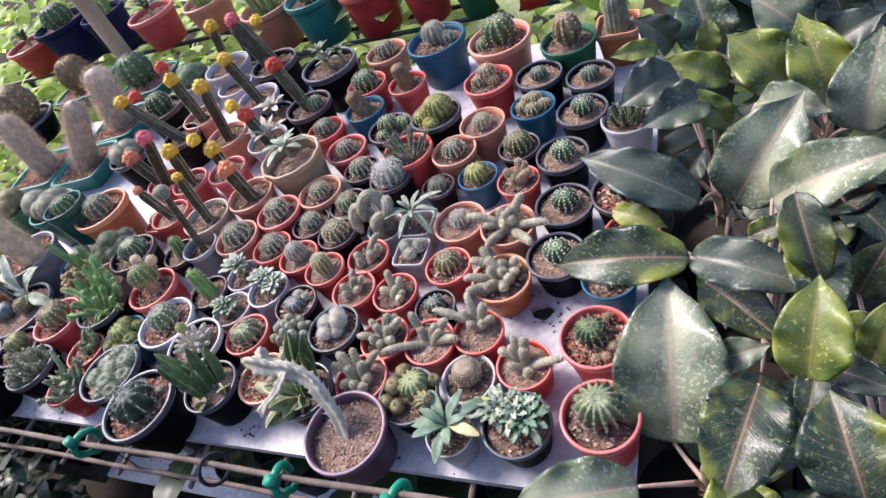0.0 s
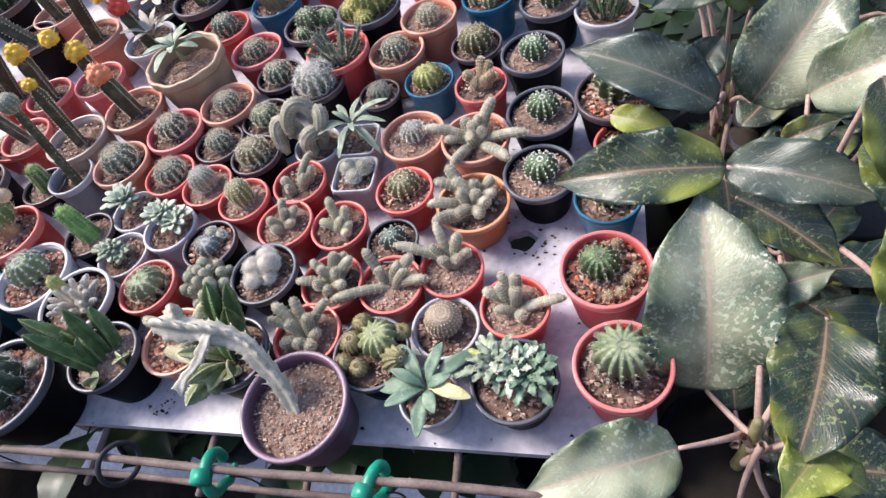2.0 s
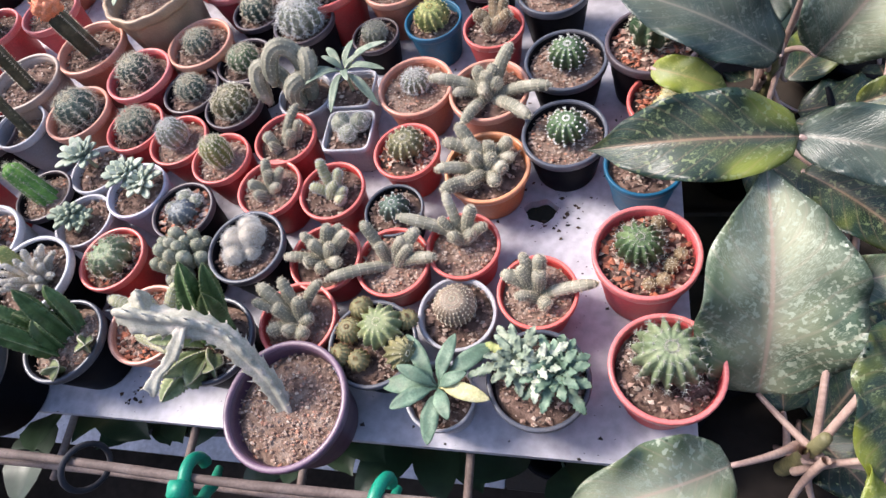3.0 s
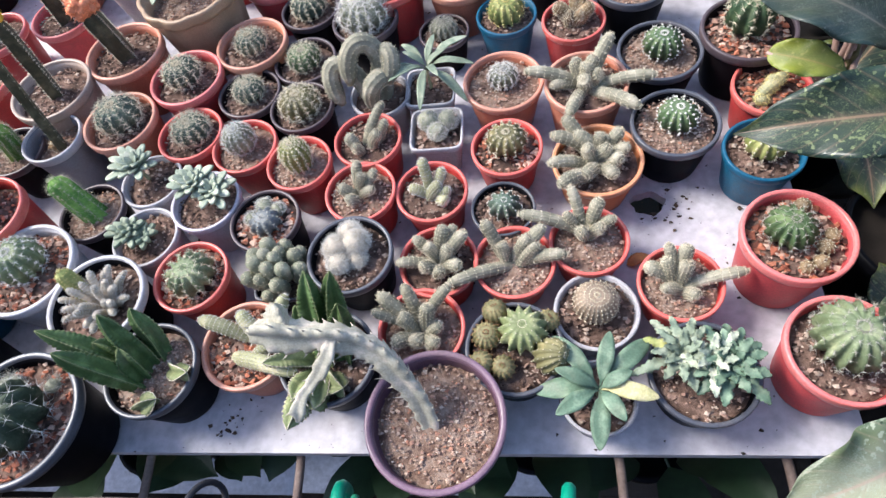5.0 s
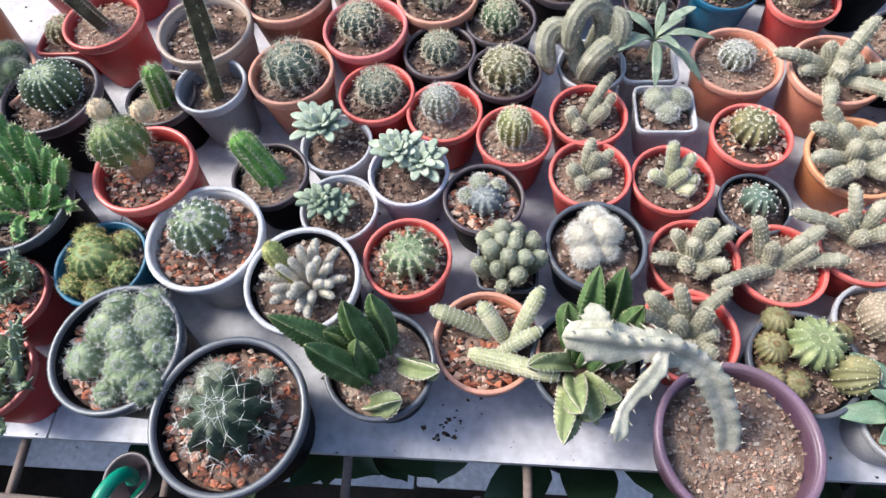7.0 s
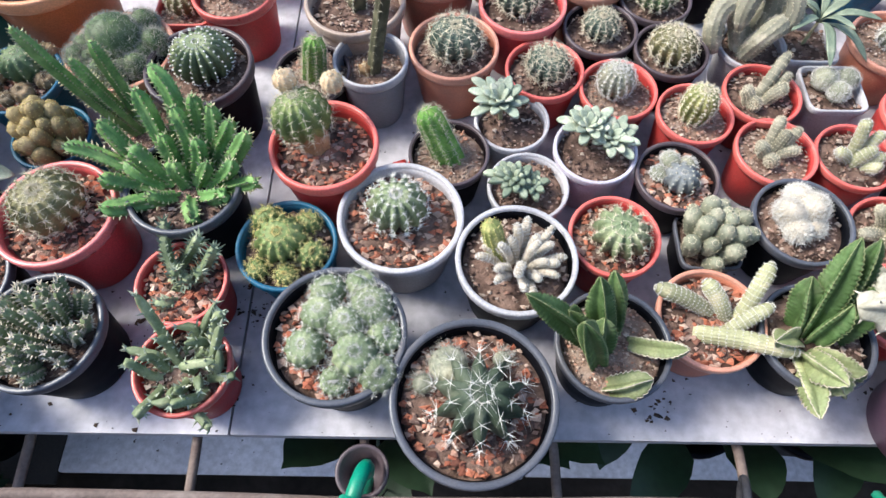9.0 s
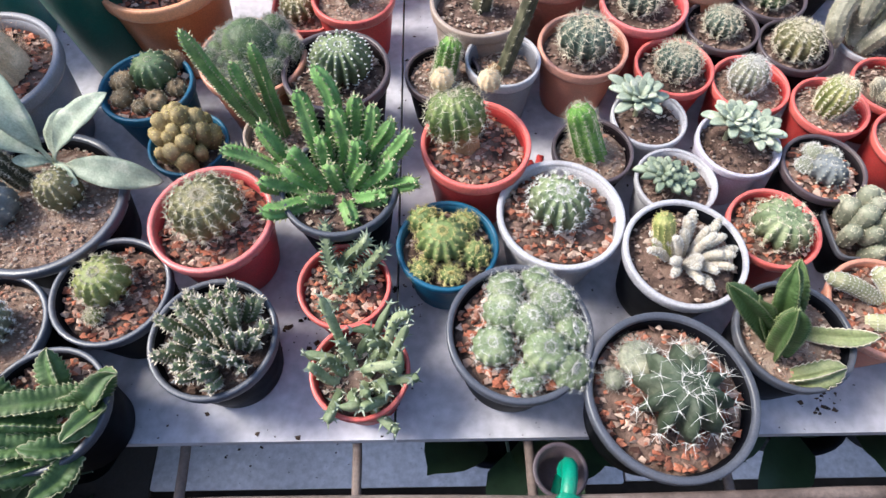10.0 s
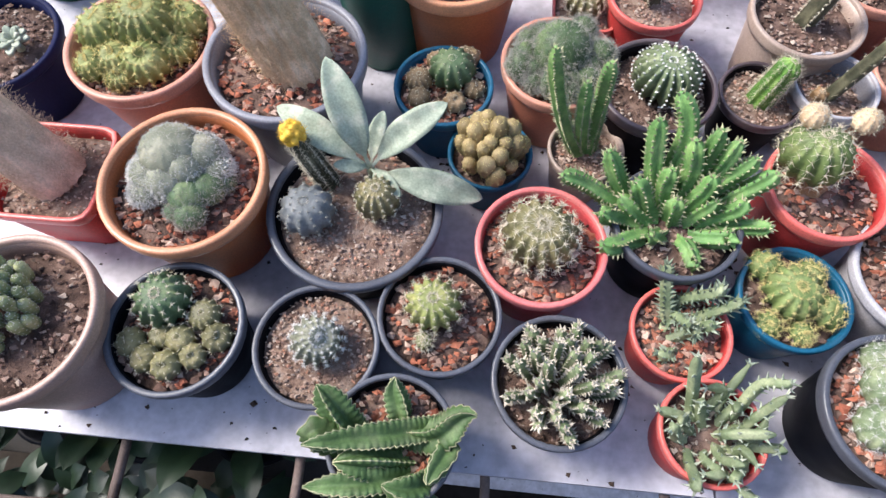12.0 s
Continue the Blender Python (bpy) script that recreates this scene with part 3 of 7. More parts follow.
def globe(p, size=0.55, tall=1.6, ribs=13, skin="green", spine="cream", length=0.10, count=6, at=(0, 0), lean=(0, 0), dots=0.018, depth=0.24, rad=0.0003, rows=9, hollow=0.12, more=()):
    """A ribbed globe cactus; sizes in pot radii. more: (x, y, size, tall) of further heads beside it."""
    r = p.r
    for k, (x, y, z, tl) in enumerate([(*at, size, tall), *more]):
        b, s = Geo(), Geo()
        z *= 0.92
        lump(b, s, (x * r, y * r, p.s), z * r, z * tl * r, ribs if k == 0 else max(8, ribs - 3), depth, lean if k == 0 else (x * 0.2, y * 0.2), length * 1.3 * r, min(count + 2, 11), rows if k == 0 else max(5, rows - 2), rad * (1.4 if k == 0 else 1.15), dots * r * z / size, hollow=hollow)
        skin_spines(p, "cactus", b, "skin_" + skin, s, spine)


def woolly(p, heads, skin="greygreen", spine="whitehair", length=0.13, density=1100, rad=0.00026, name="cactus", spread=1.0):
    """Round heads wrapped in dense hair; heads: (x, y, size, tall), in pot radii."""
    r = p.r
    for x, y, z, tl in heads:
        b, s = Geo(), Geo()
        zr, h = z * r, z * tl * r
        lump(b, None, (x * r, y * r, p.s), zr, h, 12, 0.06, (x * 0.15, y * 0.15), pitch=11)
        k = int(2.2 * density * z / 0.4)
        d = RNG.normal(size=(k, 3))
        d /= np.linalg.norm(d, axis=1)[:, None]
        d[:, 2] = np.abs(d[:, 2]) * 1.1 - 0.15
        pt = d * np.array([zr, zr, h / 2]) * 0.97 + np.array([x * r * 1.05, y * r * 1.05, p.s - 0.12 * zr + h / 2])
        spikes(s, pt, d + RNG.normal(size=d.shape) * spread, length * r * RNG.uniform(0.5, 1.2, k), rad)
        skin_spines(p, name, b, "skin_" + skin, s, spine)


def fingers(p, arms, skin="greygreen", spine="cream", radius=0.13, hair=0.04, ribs=13, name="stem", count=4, steps=19):
    """Soft finger stems; arms: (x0, y0, x1, y1, rise), in pot radii: each runs from its foot, bends and ends at a round tip."""
    r = p.r
    for x0, y0, x1, y1, rise in arms:
        b, s = Geo(), Geo()
        a, c = np.array([x0, y0, -0.08]), np.array([x1, y1, rise])
        mid = a * 0.55 + c * 0.45 + np.array([0, 0, 0.16 + 0.22 * abs(rise)])
        q = np.r_[np.linspace(0, 0.82, steps - 3), 0.88, 0.93, 0.965, 0.988, 0.998][:, None]
        path = ((1 - q) ** 2 * a + 2 * q * (1 - q) * mid + q ** 2 * c) * r + np.array([0, 0, p.s])
        rad = 0.9 * radius * r * RNG.uniform(0.85, 1.15) * (1 + 0.035 * (-1.0) ** np.arange(len(q))) * np.sqrt(np.clip(1 - np.clip((q[:, 0] - 0.8) / 0.2, 0, 1) ** 2, 0.004, 1)) * (0.86 + 0.16 * np.sin(q[:, 0] * 2.6 + RNG.uniform(0, 0.6)))
        crest, out = tube(b, path, rad, ribs, 0.065, 1.0, phase=RNG.uniform(0, 6))
        tufts(s, crest[1::2], out[1::2], count + 1, hair * 1.5 * r, 0.0002, 0.8)
        skin_spines(p, name, b, "skin_" + skin, s, spine)


def clump(p, cells, skin="pale", name="cactus", size=0.16, hair=0.0, spine="whitehair", flat=1.4):
    """Egg-shaped joints heaped together; cells: (x, y, z), in pot radii from the soil."""
    for x, y, z in cells:
        b, s = Geo(), Geo()
        k = size * RNG.uniform(0.8, 1.2) * p.r
        lump(b, s if hair else None, (x * p.r, y * p.r, p.s + z * p.r), k, k * 2 * flat, 10, 0.05, (x * 0.5, y * 0.5), hair * p.r, 6, 7, 0.00018, pitch=13)
        skin_spines(p, name, b, "skin_" + skin, s if hair else None, spine)


def column(p, foot, tip, radius, ribs=9, skin="green", spine="cream", length=0.08, count=5, depth=0.25, bow=0.0, rows=14, taper=0.85, name="stem", rad=0.0002, sharp=0.8, hair=0):
    """One upright or leaning stem; foot (x, y) and tip (x, y, z), in metres from the pot's axis and the soil."""
    b, s = Geo(), Geo()
    a, c = np.array([*foot, -0.006]), np.array(tip, float)
    q = np.linspace(0, 1, rows)[:, None]
    path = a + (c - a) * q + np.array([bow, 0, 0]) * np.sin(np.pi * q) + np.array([0, 0, p.s])
    rr = radius * (1 - (1 - taper) * q[:, 0]) * np.sqrt(np.clip(1 - np.clip((q[:, 0] - 0.82) / 0.185, 0, 1) ** 2, 0.015, 1))
    crest, out = tube(b, path, rr, ribs, depth, sharp)
    if hair:
        i = RNG.integers(1, rows - 1, hair)
        j = RNG.integers(0, ribs, hair)
        pt = crest[i, j] + RNG.normal(size=(hair, 3)) * radius * 0.16
        spikes(s, pt, out[i, j] * 0.7 + np.array([0, 0, 0.5]) + RNG.normal(size=(hair, 3)) * 0.55, length * RNG.uniform(0.5, 1.2, hair), rad * 0.7)
    else:
        tufts(s, crest[1:], out[1:], count, length, rad)
    return skin_spines(p, name, b, "skin_" + skin, s, spine)


def grafted(p, tip, heads, radius=0.011, foot=(0, 0), skin="stemdark"):
    """A three-angled dark stock with coloured balls grafted on top; heads: (dx, dy, dz, size, colour), in metres from the tip."""
    st = column(p, foot, tip, radius * 1.3, 4, skin, "cream", 0.004, 5, 0.5, taper=1.05, rows=26, name="stem", sharp=0.7, rad=0.00055)
    for dx, dy, dz, size, colour in heads:
        b = Geo()
        c = np.array([tip[0] + dx, tip[1] + dy, p.s + tip[2] + dz + size * 0.1])
        u, v = np.meshgrid(np.linspace(0.04, 2.7, 20), np.arange(28) / 28 * 2 * np.pi, indexing="ij")
        d = np.stack([np.sin(u) * np.cos(v), np.sin(u) * np.sin(v), np.cos(u)], -1)
        knob = np.zeros(u.shape)
        for k in range(18):
            zz = 1 - 1.6 * (k + 0.5) / 18
            s = math.sqrt(max(0.0, 1 - zz * zz))
            m = np.array([s * math.cos(k * 2.4), s * math.sin(k * 2.4), zz])
            knob = np.maximum(knob, RNG.uniform(0.7, 1.25) * np.clip(1 - (np.arccos(np.clip(d @ m, -1, 1)) / 0.40) ** 2, 0, 1) ** 0.5)
        b.add((c + d * (size * (0.74 + 0.34 * knob))[..., None]).reshape(-1, 3), grid_faces(20, 28))
        pt = d[2:16:2, ::2].reshape(-1, 3)
        spikes(b, c + pt * size * 0.92, pt + RNG.normal(0, 0.35, pt.shape), size * RNG.uniform(0.22, 0.42, len(pt)), size * 0.05)
        part("grafted_head", b, "head_" + colour, p.root, f"{dict(redhead='red').get(colour, colour)} grafted cactus head")


def rosette(p, leaves, skin="rosette", at=(0, 0), length=0.5, width=0.2, rise=0.6, z=0.25, shape="spoon", thick=0.004, sag=0.12, tilt=(0, 0), stem=True, name="leaf", fold=0.1, wave=0.0, teeth=0.0, odd=None, rows=9, curl=0.0):
    """Leaves whorled round a short stem, in pot radii; odd: the material of one leaf, and which."""
    r = p.r
    c = np.array([at[0] * r, at[1] * r, p.s + z * r])
    if stem:
        g = Geo()
        tube(g, [(c[0] - tilt[0] * r * 0.3, c[1] - tilt[1] * r * 0.3, p.s - 0.004), c * [1, 1, 0.5] + [0, 0, p.s * 0.5], c], [0.07 * r, 0.06 * r, 0.05 * r], seg=8)
        part("stem", g, "skin_pale", p.root)
    for k in range(leaves):
        a = k * 2.39996 + 0.4
        ring = k / max(1, leaves - 1)
        el = rise * (1.25 - ring) + RNG.uniform(-0.08, 0.08)
        d = np.array([math.cos(a) * math.cos(el) + tilt[0], math.sin(a) * math.cos(el) + tilt[1], math.sin(el)])
        ln = length * r * (0.6 + 0.45 * ring) * RNG.uniform(0.85, 1.12)
        g = Geo()
        up = (0, 0, 1) if abs(d[2]) < 0.85 else (-math.cos(a), -math.sin(a), 0.4)
        blade(g, c, c + d * ln, width * r * (0.75 + 0.3 * ring), up, sag, fold, wave, rows, 5, shape, thick, teeth, curl * RNG.uniform(0.5, 1.3))
        part(name, g, odd[0] if odd and k == odd[1] else "skin_" + skin, p.root)


def stapelia(p, arms, skin="deep", radius=0.13, teeth=0.06, edge="skin_pale", name="stem", bite=0.13, bend=0.04):
    """Four-angled toothed stems; arms: (x0, y0, x1, y1, rise), in pot radii."""
    r = p.r
    for x0, y0, x1, y1, rise in arms:
        g, e = Geo(), Geo()
        a, c = np.array([x0, y0, -0.05]), np.array([x1, y1, rise])
        mid = (a + c) / 2 + np.array([0, 0, 0.12 + 0.1 * max(0, 0.7 - rise)])
        rows = max(24, int(34 * np.linalg.norm(c - a)))
        q = np.linspace(0, 1, rows)[:, None]
        path = ((1 - q) ** 2 * a + 2 * q * (1 - q) * mid + q ** 2 * c) * r + np.array([0, 0, p.s])
        path = path + bend * r * np.sin(q * RNG.uniform(3, 6) + RNG.uniform(0, 6)) * RNG.normal(0, 1, 3) * q
        rr = radius * r * RNG.uniform(0.85, 1.12) * (0.78 + 0.22 * np.sin(np.pi * q[:, 0] ** 0.8)) * np.clip(1 - np.clip((q[:, 0] - 0.5) / 0.5, 0, 1) ** 2.6, 0.06, 1) ** 0.8
        at, way = winged(g, path, rr, 4, 0.36, bite, 3, RNG.uniform(0, 1.5))
        spikes(e, at - way * 0.0008, way, teeth * r * RNG.uniform(0.5, 1.0, len(at)), 0.024 * r)
        for ridge in g.ridges:
            tube(e, ridge, np.full(len(ridge), 0.008 * r), seg=5)
        st = part(name, g, "skin_" + skin, p.root)
        tagged(part("toothed_fringe", e, edge, st), kind="stuff")


def spiky_stems(p, arms, skin="huernia", radius=0.08, tooth=0.07, ribs=5, edge=None, name="stem", base=0.02, bend=0.0, skip=1, depth=0.2):
    """Ribbed stems with soft conical teeth; arms: (x0, y0, x1, y1, rise), in pot radii."""
    r = p.r
    for x0, y0, x1, y1, rise in arms:
        g, e = Geo(), Geo()
        a, c = np.array([x0, y0, -0.05]), np.array([x1, y1, rise])
        mid = a * 0.5 + c * 0.5 + np.array([(x1 - x0) * 0.18, (y1 - y0) * 0.18, -0.12 * rise + 0.05])
        rows = max(8, int(12 * np.linalg.norm(c - a)))
        q = np.linspace(0, 1, rows)[:, None]
        path = ((1 - q) ** 2 * a + 2 * q * (1 - q) * mid + q ** 2 * c) * r + np.array([0, 0, p.s])
        path = path + bend * r * np.sin(q * RNG.uniform(3, 6) + RNG.uniform(0, 6)) * RNG.normal(0, 1, 3) * q
        rr = radius * r * np.sqrt(np.clip(1 - np.clip((q[:, 0] - 0.85) / 0.16, 0, 1) ** 2, 0.03, 1)) * RNG.uniform(0.9, 1.1)
        crest, out = tube(g, path, rr, ribs, depth, 0.8, phase=RNG.uniform(0, 3))
        t = np.gradient(path, axis=0)
        t /= np.linalg.norm(t, axis=1)[:, None]
        tip = out[1::skip] + t[1::skip, None] * 0.5
        at = (crest[1::skip] - out[1::skip] * 0.001).reshape(-1, 3)
        spikes(e, at, tip.reshape(-1, 3) + RNG.normal(0, 0.15, at.shape), tooth * r * RNG.uniform(0.6, 1.3, len(at)), base * r)
        st = part(name, g, "skin_" + skin, p.root)
        tagged(part("toothed_fringe", e, edge or "skin_pale", st, smooth=False), kind="stuff")


def around(n, r0, r1, rise0, rise1, foot=0.35, seed=1, squash=1.0, cx=0.0, cy=0.0):
    """Arms that spread round a centre, in pot radii."""
    g = np.random.default_rng(seed)
    out = []
    for k in range(n):
        a, q = k * 2.39996 + g.uniform(-0.3, 0.3), math.sqrt((k + 0.5) / n)
        d = r0 + (r1 - r0) * q
        out.append((cx + foot * q * math.cos(a), cy + foot * q * math.sin(a) * squash, cx + d * math.cos(a), cy + d * math.sin(a) * squash, rise0 + (rise1 - rise0) * q + g.uniform(-0.08, 0.08)))
    return out


def heap(n, spread, height, seed=1, cx=0.0, cy=0.0):
    g = np.random.default_rng(seed)
    out = []
    for k in range(n):
        a, q = k * 2.39996, math.sqrt((k + 0.5) / n)
        out.append((cx + spread * q * math.cos(a) + g.uniform(-0.04, 0.04), cy + spread * q * math.sin(a) + g.uniform(-0.04, 0.04), height * (1 - q * q) - 0.05))
    return out


def heads(n, spread, size, tall=1.7, seed=1, cx=0.0, cy=0.0):
    g = np.random.default_rng(seed)
    return [(cx + spread * math.sqrt((k + 0.4) / n) * math.cos(k * 2.4), cy + spread * math.sqrt((k + 0.4) / n) * math.sin(k * 2.4), size * g.uniform(0.75, 1.15), tall) for k in range(n)]


def box(geo, x0, x1, y0, y1, z0, z1, bevel=0.0):
    b = bevel
    ring = [(x0 + b, y0), (x1 - b, y0), (x1, y0 + b), (x1, y1 - b), (x1 - b, y1), (x0 + b, y1), (x0, y1 - b), (x0, y0 + b)] if b else [(x0, y0), (x1, y0), (x1, y1), (x0, y1)]
    k = len(ring)
    v = [(x, y, z0) for x, y in ring] + [(x, y, z1) for x, y in ring]
    geo.n, n0 = geo.n + 2 * k, geo.n
    geo.v.append(np.array(v, float))
    geo.uv.append(np.zeros((2 * k, 2)))
    geo.f += [[n0 + i for i in range(k)][::-1], [n0 + k + i for i in range(k)]] + [[n0 + i, n0 + (i + 1) % k, n0 + k + (i + 1) % k, n0 + k + i] for i in range(k)]


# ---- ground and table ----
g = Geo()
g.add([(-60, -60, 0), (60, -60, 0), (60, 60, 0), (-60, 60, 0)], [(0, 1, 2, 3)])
tagged(part("ground", g, "earth"), "dark nursery earth, darkened further for shade under the table", "ground", kind="structure")

# Added wall, out of view: holds back sky light from the front side.
g = Geo()
box(g, -5.5, 4.5, -2.26, -2.2, 0.0, 1.8, 0.01)
tagged(part("wall_south", g, "oldwood"), "unseen board fence added to block light from the front", "fence", kind="structure")

LEFT, SEAM, RIGHT, BACK = -1.85, -0.776, 0.284, 1.13


def panel(x0, x1, hole=None):
    """A table board, with a ragged hole through it where there is one."""
    bm = bmesh.new()
    ring = [bm.verts.new(c) for c in ((x0, 0, 0), (x1, 0, 0), (x1, BACK, 0), (x0, BACK, 0))]
    edges = [bm.edges.new((ring[k], ring[(k + 1) % 4])) for k in range(4)]
    if hole:
        hx, hy, hr = hole
        pts = [bm.verts.new((hx + hr * (1.15 + 0.12 * math.sin(3 * a) + 0.08 * math.sin(7 * a)) * math.cos(a), hy + hr * (0.95 + 0.12 * math.cos(5 * a)) * math.sin(a), 0)) for a in [k * 0.3142 for k in range(20)]]
        edges += [bm.edges.new((pts[k], pts[(k + 1) % 20])) for k in range(20)]
        bmesh.ops.triangle_fill(bm, use_beauty=True, edges=edges)
        bmesh.ops.delete(bm, geom=[f for f in bm.faces if (f.calc_center_median().xy - Vector((hx, hy))).length < hr * 0.75], context="FACES_ONLY")
    else:
        bm.faces.new(ring)
    ext = bmesh.ops.extrude_face_region(bm, geom=bm.faces[:])
    bmesh.ops.translate(bm, verts=[v for v in ext["geom"] if isinstance(v, bmesh.types.BMVert)], vec=(0, 0, -0.014))
    bmesh.ops.recalc_face_normals(bm, faces=bm.faces[:])
    me = bpy.data.meshes.new("panel")
    bm.to_mesh(me)
    me.materials.append(MATS["tabletop"])
    return me


table = new("plant_table")
table.location = (0, 0, TOP)
tagged(table, "long table of white boards on wooden posts, soiled with earth", "table")
for x0, x1, hole in ((LEFT, SEAM - 0.0012, None), (SEAM + 0.0012, RIGHT, (0.119, 0.292, 0.0175))):
    new("board", panel(x0, x1, hole)).parent = table
for x in (-1.7, -0.9, -0.1, 0.2):
    for y in (0.12, 1.02):
        g = Geo()
        box(g, x - 0.025, x + 0.025, y - 0.025, y + 0.025, -TOP, -0.0165, 0.004)
        part("leg", g, "oldwood", table)
# Near-black board added so the hole and the underside read as shaded.
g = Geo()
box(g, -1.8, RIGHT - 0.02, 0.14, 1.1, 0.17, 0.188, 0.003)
tagged(part("low_board", g, "shadewood"), "dark board added low under the table to deepen its shade", "board")
g = Geo()
k = 1700
x, y = RNG.uniform(LEFT, RIGHT - 0.01, k), RNG.uniform(0.005, 1.0, k) ** 1.3
bits(g, np.c_[x, y, np.full(k, TOP + 0.0006)], 0.0006 + 0.0024 * RNG.uniform(0, 1, k) ** 4, 0.5)
for cx, cy, m in ((0.15, 0.39, 30), (0.155, 0.30, 25), (0.13, 0.27, 22), (0.19, 0.2, 16), (-0.36, 0.03, 22), (-0.775, 0.13, 40), (-0.76, 0.22, 25), (-1.03, 0.33, 40), (-0.86, 0.1, 25), (-0.3, 0.2, 20)):
    bits(g, np.c_[RNG.normal(cx, 0.016, m), RNG.normal(cy, 0.016, m), np.full(m, TOP + 0.0008)], 0.0007 + 0.0026 * RNG.uniform(0, 1, m) ** 2, 0.5)
tagged(part("soil_crumbs", g, "crumbs", smooth=False), "dark crumbs of spilt soil on the white table", "soil", kind="stuff")

g = Geo()
blade(g, (0, 0, 0.001), (0.026, 0.012, 0.003), 0.014, (0, 0, 1), 0.12, 0.2, 0.1, 10, 5, "ovate", 0.0004, curl=0.06)
ob = tagged(part("dry_leaf", g, "dryleaf"), "curled orange-brown dry leaf on the white table", "leaf")
ob.location = (0.085, 0.209, TOP + 0.001)
for x, y, a in ((-0.627, 0.313, 20), (-0.612, 0.318, 75)):
    g = Geo()
    box(g, -0.008, 0.008, -0.004, 0.004, 0.0, 0.001, 0.001)
    ob = tagged(part("plastic_scrap", g, "red"), "small torn scrap of red plastic on the table", "scrap", "plastic scraps")
    ob.matrix_world = pose(x, y, TOP + 0.0004, 0, 0, a)

# ---- potted plants on the table ----
p = pot(-1.374, 0.074, 0.0733, 0.125, "blush", "loam", "clump of white-tipped succulent beads", name="potted_succulent", category="potted succulent")
clump(p, heap(70, 0.50, 0.55, 3, -0.30, 0.12), "paleglobe", "bead", 0.068, 0.012, "whitehair", flat=1.9)
p = pot(-1.254, 0.087, 0.0600, 0.090, "black", "chips", "green globe cactus with many small offsets")
globe(p, 0.46, 1.6, 12, "green", "cream", 0.05, 4, (-0.22, 0.35))
globe(p, 0.27, 1.5, 12, "olive", "cream", 0.03, 1, (0.38, 0.22), dots=0.008, rad=0.00018, depth=0.14, more=[(-0.55, -0.25, 0.25, 1.5), (-0.3, -0.45, 0.24, 1.5), (0.02, -0.52, 0.25, 1.5), (0.12, -0.15, 0.24, 1.6), (0.62, -0.08, 0.25, 1.5), (0.34, -0.36, 0.22, 1.5), (-0.16, -0.12, 0.22, 1.5)])
p = pot(-1.133, 0.085, 0.0546, 0.082, "black", "sand", "fuzzy grey globe cactus")
globe(p, 0.45, 1.75, 15, "greygreen", "whitehair", 0.06, 10, (-0.02, 0.05), rad=0.00017, depth=0.2, rows=12, lean=(0.2, -0.05))
p = pot(-1.031, 0.121, 0.0546, 0.082, "black", "chips", "yellow-green globe cactus with one offset")
globe(p, 0.5, 1.6, 13, "lime", "cream", 0.07, 5, (-0.1, 0.12), dots=0.01, rad=0.00022, more=[(-0.2, -0.42, 0.16, 1.8)])
p = pot(-1.059, 0.014, 0.0529, 0.085, "black", "chips", "toothed grey-green carrion-flower stems", name="potted_succulent", category="potted succulent")
stapelia(p, [(0.85, 0.3, -1.05, -0.25, 0.62), (0.2, 0.1, 1.3, 0.3, 0.6), (-0.5, 0.0, -1.1, 0.55, 0.75), (-0.5, -0.2, -1.4, -0.02, 0.5), (0.1, 0.2, 0.05, 0.85, 0.6), (0.3, -0.5, -1.05, -0.8, 0.45), (0.3, -0.3, -0.75, -0.42, 0.5), (0.35, -0.75, -0.4, -1.1, 0.3), (0.6, -0.5, 0.05, -0.72, 0.5), (0.55, -0.7, 0.3, -1.4, 0.2), (0.7, 0.1, 0.8, -0.45, 0.45)], "carrion", 0.27, 0.03, "skin_pale", bite=0.3, bend=0.14)
p = pot(-0.928, 0.072, 0.0558, 0.089, "black", "loam", "dense clump of short spiny euphorbia stems", name="potted_succulent", category="potted succulent")
spiky_stems(p, around(38, 0.1, 0.9, 0.95, 0.4, 0.6, 4), "sage", 0.085, 0.085, 5, "skin_silver", base=0.028)
p = pot(-0.821, 0.128, 0.0441, 0.071, "red", "chips", "thin creeping spiny stems", name="potted_succulent", category="potted succulent")
spiky_stems(p, [(-0.2, 0.2, -0.45, 0.95, 1.0), (-0.3, 0.3, 0.45, 0.9, 0.8), (0.0, 0.1, 0.6, 0.15, 0.35), (-0.3, 0.1, 0.0, 0.35, 0.6), (-0.2, -0.1, 0.3, 0.0, 0.5), (-0.1, -0.35, -0.5, -0.45, 0.15), (0.1, 0.2, 0.75, 0.5, 0.6)], "sage", 0.12, 0.16, 5, "skin_palesage", base=0.04, bend=0.15)
p = pot(-0.802, 0.045, 0.0438, 0.074, "red", "loam", "tangled grey-green toothed stems", name="potted_succulent", category="potted succulent")
spiky_stems(p, around(14, 0.35, 1.0, 0.85, 0.4, 0.5, 8) + [(0.35, 0.3, 0.95, 1.0, 1.35), (0.5, 0.0, 0.85, 0.5, 0.95), (0.0, -0.5, 0.7, -1.15, 0.15), (-0.3, 0.2, -0.5, 0.85, 0.9), (-0.4, -0.3, -0.5, -0.95, 0.35)], "sage", 0.105, 0.14, 4, "skin_rosette", base=0.036, bend=0.20, skip=2)
p = pot(-1.119, 0.215, 0.0823, 0.088, "black", "sand", "bowl of mixed cacti with a broad-leaved rosette", name="cactus_bowl")
column(p, (-0.030, 0.030), (-0.050, 0.034, 0.070), 0.0115, 8, "stemdark", "cream", 0.006, 6, 0.32, rows=20, rad=0.0003)
